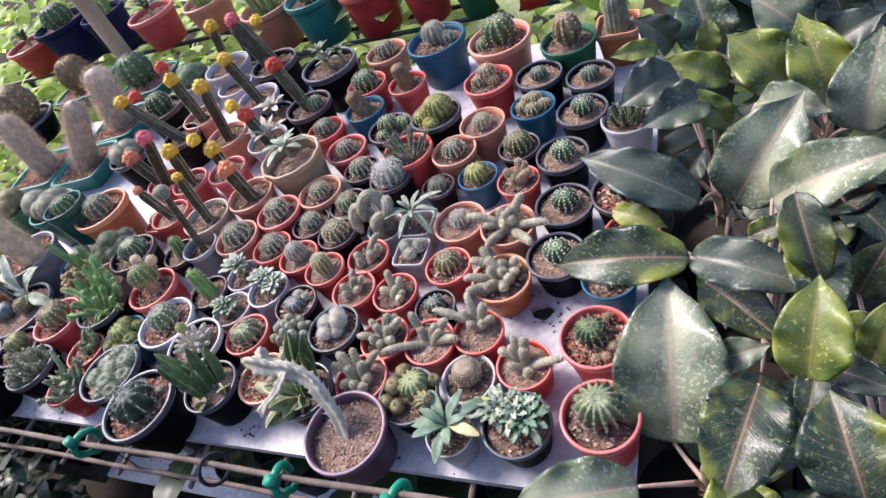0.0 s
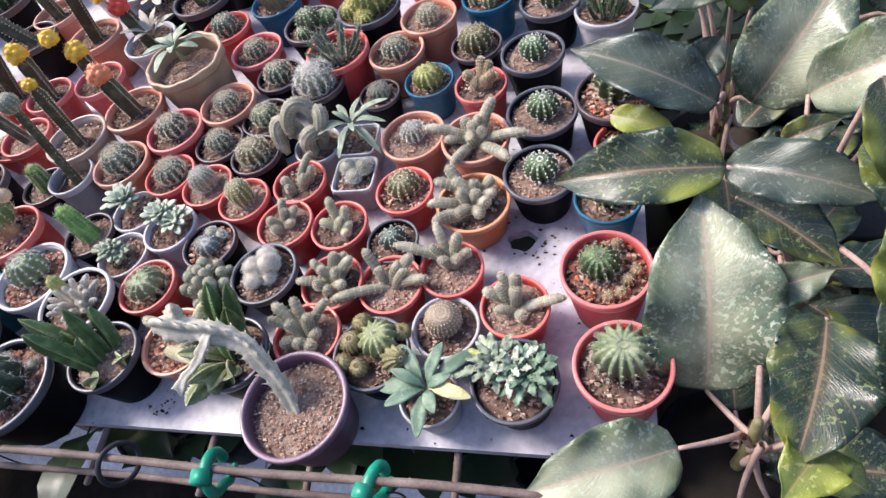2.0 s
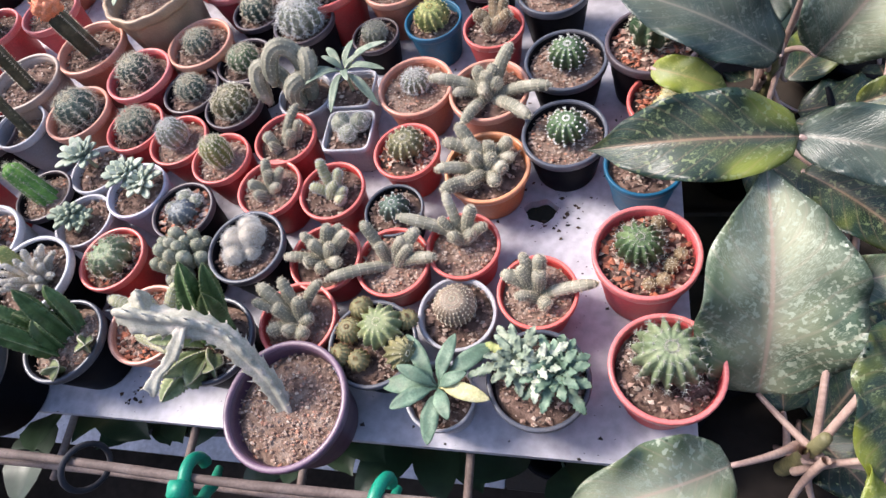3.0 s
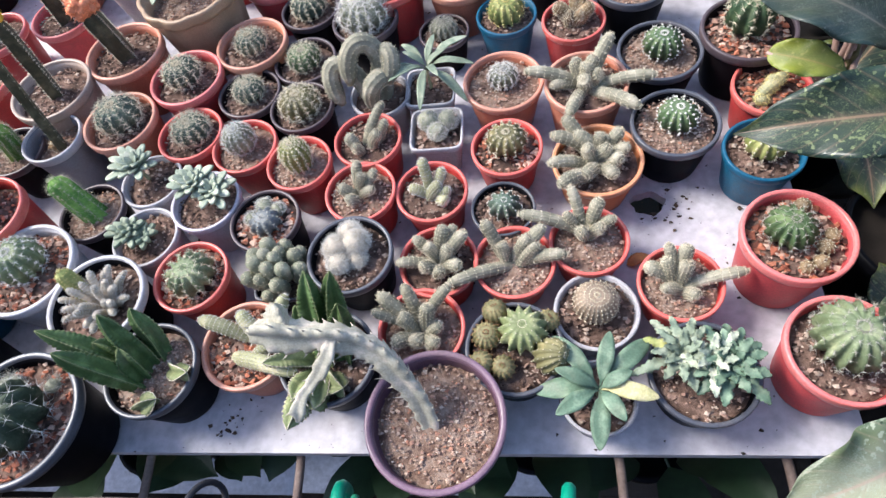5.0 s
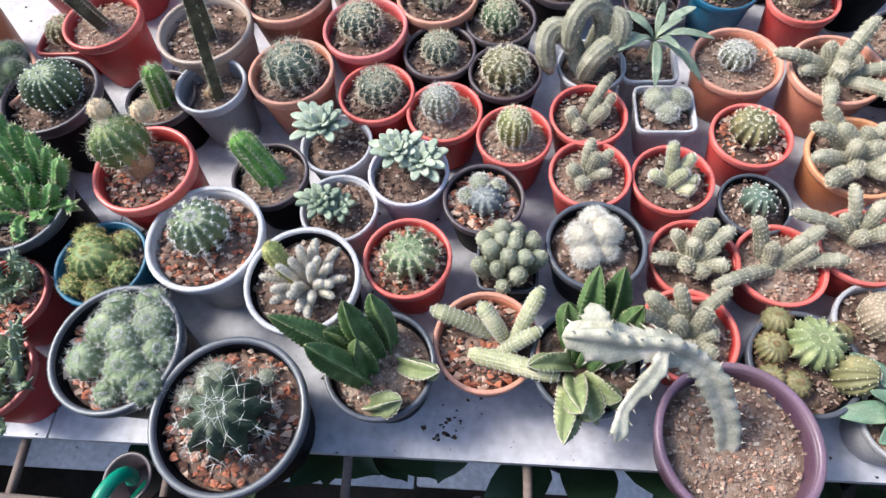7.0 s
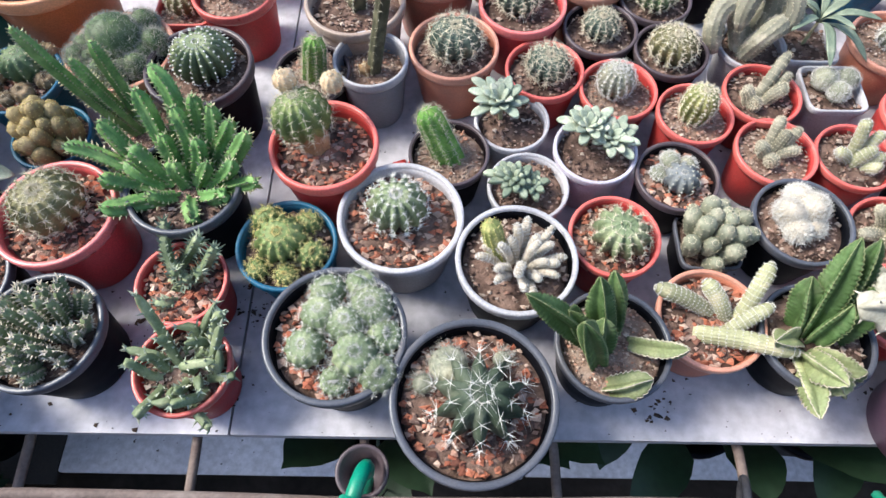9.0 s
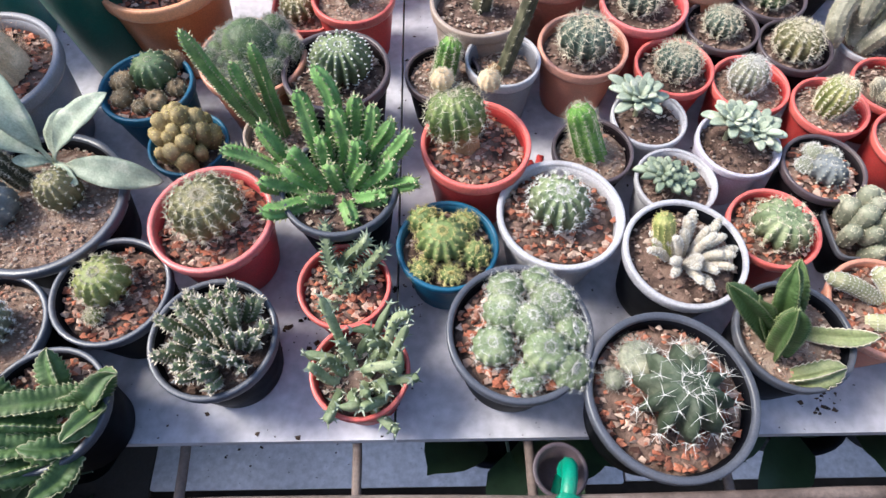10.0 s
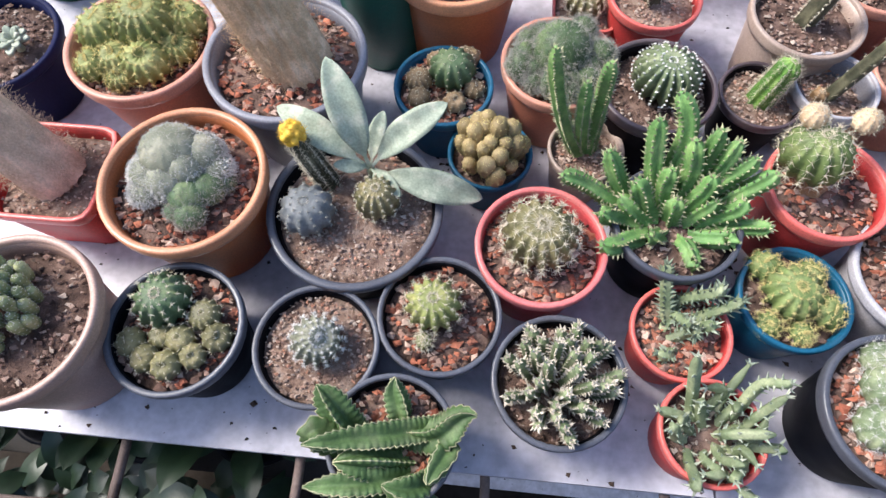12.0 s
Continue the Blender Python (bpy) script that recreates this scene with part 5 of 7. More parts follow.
fingers(p, [(0.0, 0.35, -1.75, 0.5, 0.8), (0.0, 0.4, 0.3, 0.75, 0.9), (0.1, 0.3, 0.65, 0.35, 0.6), (-0.1, 0.4, -0.45, 1.05, 1.1), (0.0, 0.2, 0.35, 0.1, 0.6), (-0.1, 0.2, -0.25, 0.0, 0.6), (-0.2, 0.3, -0.6, 0.5, 0.7)], "finger", "cream", 0.165, 0.045)
p = pot(-0.041, 0.191, 0.0448, 0.058, "red", "sand", "peanut cactus fingers")
fingers(p, [(-0.3, 0.3, -0.7, 0.7, 0.95), (0.1, 0.1, 1.25, -0.05, 0.5), (0.1, 0.2, 0.75, 0.6, 0.75), (0.0, 0.1, 0.4, 0.4, 0.7), (-0.1, 0.0, -1.6, -0.7, 0.45), (0.1, 0.0, 0.6, 0.2, 0.6), (-0.2, 0.1, -0.3, 0.3, 0.6)], "finger", "cream", 0.165, 0.045)
p = pot(-0.124, 0.193, 0.0445, 0.062, "red", "loam", "finger cactus with a crested top")
fingers(p, [(-0.1, 0.0, -1.0, -0.15, 0.45), (-0.1, 0.2, -0.55, 0.4, 0.7), (0.0, 0.2, 0.2, 0.65, 0.8), (0.1, 0.1, 0.75, 0.5, 0.7), (-0.1, -0.1, -0.35, -0.35, 0.5), (0.1, 0.0, 0.35, 0.1, 0.7), (0.0, 0.1, -0.2, 0.1, 0.8), (0.1, -0.1, 0.6, -0.3, 0.45), (0.0, 0.2, 0.45, 0.75, 0.6), (0.0, -0.2, 0.1, -0.5, 0.4)], "finger", "cream", 0.165, 0.045)
p = pot(-0.135, 0.286, 0.0432, 0.064, "red", "loam", "pale upright finger cactus stems")
fingers(p, [(-0.05, 0.1, -0.15, 0.45, 1.05), (0.1, 0.1, 0.4, 0.3, 0.75), (-0.1, 0.0, -0.6, 0.0, 0.35), (0.1, -0.1, 0.55, -0.15, 0.35), (0.2, -0.2, 0.45, -0.4, 0.2), (-0.1, -0.1, 0.3, 0.0, 0.5)], "pale", "whitehair", 0.165, 0.045)
p = pot(-0.221, 0.289, 0.0436, 0.068, "red", "sand", "knobbly finger cactus")
fingers(p, [(-0.1, 0.2, 0.0, 0.6, 0.75), (0.1, 0.1, 0.5, 0.4, 0.55), (0.0, 0.0, 0.45, -0.1, 0.35), (-0.2, 0.0, -0.55, 0.0, 0.4), (-0.1, -0.2, -0.3, -0.4, 0.3), (0.0, 0.1, 0.15, 0.25, 0.65)], "finger", "cream", 0.165, 0.045)
p = pot(-0.219, 0.367, 0.0434, 0.069, "red", "loam", "leaning finger cactus stems")
fingers(p, [(-0.1, 0.0, 0.55, 0.75, 0.85), (0.1, -0.1, 0.45, -0.1, 0.55), (0.3, 0.1, 0.6, 0.35, 0.55), (-0.3, -0.2, -0.55, 0.0, 0.4), (-0.2, -0.3, -0.35, -0.4, 0.3)], "finger", "cream", 0.165, 0.045)
p = pot(0.053, 0.423, 0.0510, 0.079, "terracotta", "loam", "star of long finger cactus stems")
fingers(p, [(0.0, 0.1, -1.45, 0.1, 0.6), (0.05, 0.1, 0.6, 0.7, 0.95), (0.1, 0.0, 1.55, -0.25, 0.5), (0.1, -0.1, 1.1, -1.1, 0.4), (-0.1, -0.1, -0.5, -1.15, 0.35), (-0.2, 0.1, -0.85, -0.15, 0.3), (0.0, 0.0, 0.0, 0.1, 0.7), (0.0, -0.1, -0.1, -0.2, 0.5), (0.0, 0.1, 0.2, 0.3, 0.7), (-0.1, 0.1, -0.3, 0.35, 0.6), (0.1, 0.0, 0.3, -0.1, 0.55)], "finger", "cream", 0.165, 0.045)
p = pot(0.058, 0.317, 0.0522, 0.063, "orange", "loam", "sprawling peanut cactus fingers")
fingers(p, [(0.0, 0.3, -1.0, 0.4, 0.6), (0.1, 0.2, -0.5, 0.4, 0.6), (0.0, 0.2, 0.1, 0.35, 0.6), (0.2, 0.1, 0.65, 0.0, 0.5), (-0.2, 0.0, -1.1, -0.3, 0.5), (0.0, -0.1, -0.35, -0.6, 0.35), (0.1, -0.1, 0.3, -0.65, 0.35), (-0.2, 0.3, -0.7, 0.8, 0.7), (0.0, 0.1, 0.2, -0.1, 0.6), (0.2, 0.3, 0.55, 0.5, 0.5), (-0.2, -0.3, -0.9, -0.85, 0.45), (0.2, 0.0, 0.45, -0.3, 0.45), (-0.1, 0.0, -0.3, -0.05, 0.65)], "finger", "cream", 0.165, 0.045)
p = pot(-0.043, 0.089, 0.0493, 0.069, "black", "loam", "globe cacti round a yellow-green star-ribbed one")
globe(p, 0.56, 1.5, 13, "paleglobe", "cream", 0.02, 1, (0.18, 0.32), depth=0.26, rad=0.0002, dots=0.012)
globe(p, 0.33, 1.7, 16, "olive", "brownspine", 0.035, 3, (-0.55, 0.25), depth=0.14, rad=0.00018, dots=0.008, more=[(-0.36, 0.75, 0.30, 1.8), (-0.64, -0.30, 0.29, 1.7), (-0.22, -0.38, 0.28, 1.6), (0.68, 0.55, 0.27, 1.6)])
globe(p, 0.40, 1.9, 13, "olive", "cream", 0.02, 4, (0.55, -0.18), lean=(0.6, -0.2), rad=0.00018, dots=0.008)
p = pot(0.041, 0.132, 0.0435, 0.054, "white", "loam", "round grey-brown pincushion cactus")
globe(p, 0.56, 1.75, 26, "pincushion", "cream", 0.04, 4, (-0.02, 0.12), depth=0.06, rows=13, rad=0.00016, dots=0.006)
p = pot(0.035, 0.042, 0.0369, 0.058, "white", "loam", "blue-green leaf rosette with one cream leaf", name="potted_succulent", category="potted succulent")
rosette(p, 10, "leafgreen", (0.0, 0.12), 1.7, 0.5, 0.62, 0.5, "paddle", 0.0012, sag=0.10, curl=0.34, fold=0.2, odd=("skin_yellowleaf", 5), wave=0.14, rows=15)
p = pot(0.132, 0.063, 0.0512, 0.064, "black", "loam", "crinkled variegated grey-green leaf clump", name="potted_succulent", category="potted succulent")
rosette(p, 26, "leafgreen", (0.36, 0.05), 0.80, 0.21, 0.95, 0.38, "spoon", 0.001, wave=0.6, teeth=0.22, rows=23, curl=0.25)
rosette(p, 20, "palesage", (-0.38, 0.22), 0.78, 0.19, 0.95, 0.36, "spoon", 0.001, wave=0.7, teeth=0.22, rows=23, curl=0.3, tilt=(-0.1, 0.0), odd=("skin_lime", 14))
rosette(p, 10, "rosette", (0.05, 0.1), 0.66, 0.17, 1.1, 0.5, "spoon", 0.001, wave=0.7, teeth=0.22, rows=23, curl=0.3, stem=False)
p = pot(0.233, 0.188, 0.0526, 0.095, "coral", "chips", "dark globe cactus with small brown offsets")
globe(p, 0.50, 1.5, 14, "midgreen", "greyspine", 0.08, 2, (-0.12, 0.12), rad=0.0002, depth=0.32, dots=0.01)
globe(p, 0.17, 1.6, 10, "brown", "cream", 0.02, 1, (0.45, -0.22), dots=0.005, depth=0.12, more=[(0.3, -0.52, 0.17, 1.6), (0.62, 0.02, 0.16, 1.6), (0.05, -0.6, 0.15, 1.5), (0.25, 0.65, 0.17, 2.0)])
p = pot(0.248, 0.074, 0.0516, 0.090, "coral", "loam", "grey-green globe cactus with pale spined ribs")
globe(p, 0.70, 1.6, 15, "sage", "greyspine", 0.08, 4, (0.02, 0.15), rad=0.0002, depth=0.32, dots=0.010)
p = pot(-0.052, 0.262, 0.0374, 0.055, "black", "loam", "small pale-ribbed globe cactus")
globe(p, 0.56, 1.5, 10, "bluegreen", "whitehair", 0.04, 3, (0.05, 0.0), depth=0.35, dots=0.017)
p = pot(-0.133, 0.381, 0.0366, 0.062, "white", "loam", "three white fuzzy cactus balls", square=7)
woolly(p, [(-0.25, 0.25, 0.38, 2.0), (0.4, 0.25, 0.38, 1.9), (0.05, -0.2, 0.34, 1.9)], "greygreen", "whitehair", 0.12, 700, 0.0002)
p = pot(-0.144, 0.454, 0.0359, 0.061, "white", "loam", "tall thin-leaved grey-green rosette", square=7, name="potted_succulent", category="potted succulent")
rosette(p, 11, "palesage", (0.0, 0.1), 1.85, 0.33, 0.8, 0.95, "paddle", 0.001, fold=0.25, curl=0.36, rows=14, wave=0.1)
p = pot(-0.211, 0.447, 0.0406, 0.063, "white", "loam", "looping snake-like cactus stem")
for a, c, d, e in (((-0.3, 0.0, 0.0), (-0.9, 0.6, 1.9), (-1.8, 0.2, 1.6), (-1.2, -0.35, 0.2)), ((0.1, 0.1, 0.0), (0.7, 0.8, 2.3), (-0.9, 0.5, 2.6), (-0.75, -0.2, 0.9)), ((0.0, 0.3, 0.0), (0.1, 0.7, 1.9), (1.0, 0.4, 1.9), (0.45, -0.3, 0.9)), ((-0.2, -0.2, 0.0), (-0.2, -0.6, 1.3), (0.4, -0.4, 1.4), (0.3, 0.1, 0.8))):
    b, s = Geo(), Geo()
    q = np.linspace(0, 1, 22)[:, None]
    path = ((1 - q) ** 3 * np.array(a) + 3 * q * (1 - q) ** 2 * np.array(c) + 3 * q * q * (1 - q) * np.array(d) + q ** 3 * np.array(e)) * p.r + [0, 0, p.s]
    crest, out = tube(b, path, 0.29 * p.r * np.r_[np.ones(19), 0.93, 0.75, 0.35], 11, 0.08)
    tufts(s, crest, out, 5, 0.003, 0.00018)
    skin_spines(p, "stem", b, "skin_finger", s, "cream")
p = pot(-0.048, 0.444, 0.0515, 0.071, "terracotta", "sand", "small white-spined globe cactus")
globe(p, 0.38, 1.5, 13, "greygreen", "whitehair", 0.09, 8, (0.0, 0.1))
p = pot(-0.046, 0.343, 0.0432, 0.065, "red", "chips", "olive globe cactus")
globe(p, 0.6, 1.5, 13, "olive", "cream", 0.07, 6, (0.0, 0.1))
p = pot(0.148, 0.355, 0.0504, 0.073, "black", "sand", "green globe cactus with white woolly dots")
globe(p, 0.5, 1.55, 13, "green", "whitehair", 0.05, 3, (0.05, 0.08), dots=0.024, depth=0.3)
p = pot(0.146, 0.469, 0.0519, 0.075, "black", "sand", "green globe cactus with white woolly dots")
globe(p, 0.5, 1.55, 13, "green", "whitehair", 0.05, 3, (0.05, 0.08), dots=0.024, depth=0.3)
p = pot(0.127, 0.594, 0.0505, 0.081, "black", "sand", "green globe cactus with white woolly dots")
globe(p, 0.5, 1.55, 13, "green", "whitehair", 0.05, 3, (0.05, 0.08), dots=0.024, depth=0.3)
p = pot(0.150, 0.720, 0.0516, 0.083, "black", "sand", "green globe cactus with white woolly dots")
globe(p, 0.5, 1.55, 13, "green", "whitehair", 0.05, 3, (0.05, 0.08), dots=0.024, depth=0.3)
p = pot(0.249, 0.480, 0.0559, 0.087, "dark", "chips", "dark ribbed cactus")
globe(p, 0.55, 1.9, 9, "deep", "cream", 0.1, 6, (0.0, 0.15), depth=0.35)
p = pot(0.263, 0.401, 0.0446, 0.069, "red", "chips", "pale yellow cactus finger lying on gravel")
fingers(p, [(-0.35, -0.2, 0.35, 0.25, 0.3), (-0.3, -0.3, -0.35, -0.5, 0.1), (0.0, 0.0, 0.1, 0.2, 0.3)], "pale", "goldspine", 0.2, 0.06)
p = pot(0.236, 0.312, 0.0437, 0.068, "blue", "loam", "pale yellow-green globe cactus")
globe(p, 0.55, 1.6, 12, "lime", "cream", 0.05, 5, (0.02, 0.08))
p = pot(-0.590, 0.540, 0.0579, 0.098, "terracotta", "loam", "grafted cactus with an orange head")
grafted(p, (-0.01, 0.0, 0.084), [(0.0, 0.0, 0.004, 0.02, "orange")], 0.012)
p = pot(-0.740, 0.652, 0.0532, 0.085, "coral", "loam", "grafted cactus with yellow heads")
grafted(p, (0.006, 0.0, 0.072), [(0.0, 0.0, 0.004, 0.02, "yellow"), (-0.033, 0.0, 0.038, 0.017, "yellow")], 0.012)
p = pot(-0.854, 0.627, 0.0510, 0.082, "coral", "loam", "grafted cactus with a yellow head")
grafted(p, (0.018, 0.0, 0.103), [(0.0, 0.0, 0.004, 0.02, "yellow")], 0.012)
p = pot(-0.951, 0.636, 0.0522, 0.083, "red", "loam", "two grafted cacti with pink and orange heads")
grafted(p, (0.061, 0.0, 0.145), [(0.0, 0.0, 0.004, 0.02, "pink")], 0.012)
grafted(p, (-0.044, 0.0, 0.09), [(0.0, 0.0, 0.004, 0.02, "orange")], 0.011, (-0.014, 0.0))
p = pot(-0.982, 0.899, 0.0601, 0.096, "terracotta", "loam", "grafted cactus with yellow and red heads")
grafted(p, (-0.007, 0.0, 0.133), [(0.0, 0.0, 0.004, 0.02, "yellow"), (0.0, 0.0, 0.047, 0.017, "redhead")], 0.012)
p = pot(-0.815, 0.787, 0.0601, 0.096, "terracotta", "loam", "grafted cactus with a yellow head")
grafted(p, (0.033, 0.0, 0.156), [(0.0, 0.0, 0.004, 0.02, "yellow")], 0.012)
p = pot(-1.005, 0.816, 0.0592, 0.095, "dark", "loam", "grafted cactus with yellow and red heads")
grafted(p, (-0.112, 0.0, 0.14), [(0.0, 0.0, 0.004, 0.02, "yellow"), (0.064, 0.0, 0.013, 0.017, "redhead")], 0.012)
p = pot(-0.657, 0.751, 0.0574, 0.092, "white", "loam", "red and yellow grafted cactus beside grey leaves")
grafted(p, (-0.014, 0.0, 0.084), [(0.0, 0.0, 0.004, 0.02, "redhead"), (-0.023, 0.0, 0.034, 0.017, "yellow")], 0.012)
rosette(p, 10, "silver", (0.3, 0.0), 1.2, 0.28, 0.7, 0.4, "strap", 0.0015)
p = pot(-0.789, 0.943, 0.0635, 0.102, "lilac", "loam", "grafted cactus with a large yellow head")
grafted(p, (-0.026, 0.0, 0.132), [(0.0, 0.0, 0.004, 0.02, "yellow")], 0.012)
p = pot(-0.997, 1.118, 0.0770, 0.123, "white", "loam", "grafted cactus with a yellow head")
grafted(p, (0.038, 0.0, 0.137), [(0.0, 0.0, 0.004, 0.02, "yellow")], 0.012)
p = pot(-0.794, 1.083, 0.0748, 0.120, "dark", "loam", "thick grafted cactus with a pink head")
grafted(p, (-0.05, 0.0, 0.156), [(0.0, 0.0, 0.004, 0.02, "pink"), (0.077, 0.0, -0.012, 0.017, "yellow")], 0.021)
p = pot(-0.571, 0.857, 0.0643, 0.103, "dark", "loam", "red-headed grafted cactus beside a green globe")
grafted(p, (-0.028, 0.0, 0.133), [(0.0, 0.0, 0.004, 0.02, "redhead")], 0.012)
globe(p, 0.36, 1.6, 12, "green", "cream", 0.05, 5, (0.3, 0.1))
p = pot(-0.394, 0.686, 0.0512, 0.082, "coral", "loam", "small globe cactus")
globe(p, 0.45, 1.5, 13, "bluegreen", "cream", 0.1)
p = pot(-0.331, 0.621, 0.0441, 0.070, "dark", "loam", "dark globe cactus")
globe(p, 0.6, 1.5, 13, "bluegreen", "cream", 0.12)
p = pot(-0.241, 0.579, 0.0479, 0.077, "dark", "loam", "white-spined globe cactus")
globe(p, 0.75, 1.5, 13, "greygreen", "whitehair", 0.22, 9)
p = pot(-0.130, 0.560, 0.0358, 0.057, "dark", "loam", "fine-haired globe cactus")
globe(p, 0.55, 1.5, 13, "greygreen", "greyspine", 0.12, 7)
p = pot(-0.108, 0.640, 0.0499, 0.080, "terracotta", "loam", "small globe cactus")
globe(p, 0.5, 1.5, 13, "bluegreen", "cream", 0.1)
p = pot(-0.042, 0.570, 0.0418, 0.067, "blue", "loam", "yellow-green globe cactus")
globe(p, 0.65, 1.5, 13, "lime", "goldspine", 0.06)
p = pot(0.047, 0.546, 0.0423, 0.068, "red", "loam", "knobbly brown-green finger cactus")
fingers(p, [(0, 0.1, -0.6, 0.2, 0.6), (0, 0.1, 0.1, 0.6, 0.95), (0.1, 0, 0.6, 0.1, 0.6), (-0.1, 0, -0.2, -0.1, 0.5), (0.1, 0.1, 0.4, 0.5, 0.8), (0, 0, 0.25, -0.15, 0.5)], "brown", "cream", 0.2, 0.06)
p = pot(-0.060, 0.715, 0.0509, 0.086, "terracotta", "sand", "small globe cactus")
globe(p, 0.42, 1.6, 13, "greygreen", "cream", 0.1)
p = pot(0.030, 0.644, 0.0435, 0.069, "dark", "loam", "olive globe cactus")
globe(p, 0.7, 1.6, 14, "olive", "cream", 0.07)
p = pot(0.041, 0.762, 0.0487, 0.078, "blue", "loam", "cluster of olive globe cacti")
globe(p, 0.4, 1.7, 12, "olive", "cream", 0.06, 6, (0.0, 0.35), more=[(-0.45, -0.05, 0.3, 1.7), (0.5, 0.0, 0.3, 1.7), (0.05, -0.3, 0.33, 1.7), (-0.4, 0.5, 0.26, 1.6)])
p = pot(0.039, 0.863, 0.0531, 0.085, "black", "sand", "small globe cactus")
globe(p, 0.4, 1.5, 13, "bluegreen", "greyspine", 0.05, 3, dots=0.022)
p = pot(0.154, 0.836, 0.0519, 0.083, "black", "sand", "small globe cactus")
globe(p, 0.42, 1.5, 13, "bluegreen", "greyspine", 0.05, 3, dots=0.022)
p = pot(-0.077, 0.860, 0.0580, 0.093, "red", "loam", "brown-green globe cactus with offsets")
globe(p, 0.42, 1.8, 12, "brown", "cream", 0.08, 6, (-0.1, 0.3), more=[(-0.4, 0.0, 0.28, 1.7), (0.2, 0.0, 0.24, 1.6)])
p = pot(-0.072, 0.993, 0.0772, 0.116, "terracotta", "chips", "large dark green globe cactus")
globe(p, 0.56, 1.7, 12, "green", "cream", 0.06, 5, (0.0, 0.15), more=[(-0.5, -0.1, 0.24, 1.5)])
p = pot(0.095, 0.957, 0.0635, 0.101, "green", "loam", "tall brown-ribbed globe cactus")
globe(p, 0.55, 2.4, 11, "brown", "cream", 0.07, 6, (0.0, 0.1))
p = pot(-0.251, 1.040, 0.0781, 0.118, "blue", "loam", "grey-green globe cactus with an offset")
globe(p, 0.42, 1.9, 12, "greygreen", "cream", 0.07, 6, (-0.1, 0.2), more=[(0.35, 0.1, 0.25, 1.5)])
p = pot(-0.417, 1.068, 0.0594, 0.095, "terracotta", "loam", "dark globe cactus")
globe(p, 0.5, 1.6, 12, "bluegreen", "cream", 0.08)
p = pot(-0.310, 0.922, 0.0507, 0.081, "red", "loam", "brown woolly column cactus")
column(p, (0, 0), (-0.01, 0.0, 0.065), 0.022, 14, "brown", "brownspine", 0.004, 6, 0.12, hair=1200)
p = pot(-0.431, 0.935, 0.0549, 0.088, "red", "loam", "dark spiny globe cactus")
globe(p, 0.66, 1.5, 13, "deep", "cream", 0.1)
p = pot(-0.398, 0.831, 0.0523, 0.084, "blue", "loam", "brown woolly column cactus leaning")
column(p, (0, 0), (-0.02, 0.0, 0.062), 0.022, 14, "brown", "brownspine", 0.004, 6, 0.12, hair=1200)
p = pot(-0.290, 0.735, 0.0551, 0.088, "dark", "loam", "ribbed green globe cacti")
globe(p, 0.48, 1.7, 12, "green", "cream", 0.05, 5, (-0.1, 0.1), more=[(0.5, 0.25, 0.36, 1.6), (-0.2, -0.4, 0.28, 1.5)])
p = pot(-0.178, 0.755, 0.0596, 0.095, "black", "loam", "golden-spined globe cacti")
globe(p, 0.62, 1.7, 15, "lime", "goldspine", 0.07, 6, (0.15, 0.1), more=[(-0.5, -0.1, 0.36, 1.6), (-0.05, -0.5, 0.3, 1.5), (-0.45, 0.4, 0.3, 1.6)])
p = pot(-0.214, 0.642, 0.0576, 0.092, "red", "loam", "twiggy dark euphorbia", name="potted_succulent", category="potted succulent")
spiky_stems(p, around(18, 0.2, 1.0, 0.9, 0.5, 0.4, 9), "bluegreen", 0.06, 0.14, 4, "skin_greygreen")
p = pot(-0.499, 0.625, 0.0725, 0.127, "tan", "sand", "drooping grey-green leaf rosette", fill=0.78, wave=0.045, name="potted_succulent", category="potted succulent")
rosette(p, 9, "palesage", (-0.40, 0.42), 0.95, 0.24, 0.8, 0.35, "paddle", 0.001, curl=0.4, rows=12)
p = pot(-0.493, 0.773, 0.0504, 0.081, "red", "loam", "dark globe cactus")
globe(p, 0.55, 1.5, 12, "bluegreen", "cream", 0.08)
p = pot(-0.566, 1.012, 0.0807, 0.121, "black", "loam", "small green leaf rosettes", name="potted_succulent", category="potted succulent")
rosette(p, 14, "greygreen", (0.0, 0.0), 0.5, 0.14, 0.9, 0.3, "strap", 0.001)
rosette(p, 12, "greygreen", (-0.3, 0.3), 0.5, 0.12, 0.9, 0.5, "strap", 0.001)
rosette(p, 12, "green", (0.4, 0.3), 0.4, 0.12, 0.9, 0.4, "strap", 0.001)
p = pot(-0.936, 1.040, 0.0595, 0.095, "lilac", "loam", "bare potting soil", name="planter", category="planter")
p = pot(-1.169, 0.953, 0.0715, 0.114, "dark", "loam", "dark ribbed globe cactus")
globe(p, 0.6, 1.8, 12, "deep", "cream", 0.08)
p = pot(-1.157, 0.748, 0.0658, 0.105, "black", "loam", "fuzzy grey-green pincushion mound")
woolly(p, heads(6, 0.5, 0.45, 1.9, 4), "greygreen", "greyspine", 0.12, 800)
p = pot(-1.296, 0.542, 0.0710, 0.113, "teal", "loam", "dark fuzzy pincushion mound")
woolly(p, heads(6, 0.5, 0.5, 1.9, 6), "greygreen", "greyspine", 0.12, 800)
p = pot(0.239, 0.684, 0.0503, 0.080, "white", "loam", "dark spiky succulent", name="potted_succulent", category="potted succulent")
spiky_stems(p, around(14, 0.1, 0.7, 1.0, 0.6, 0.4, 5), "deep", 0.07, 0.1, 4, "skin_greygreen")
p = pot(0.197, 1.005, 0.0518, 0.090, "orange", "sand", "ribbed green column cactus", square=7)
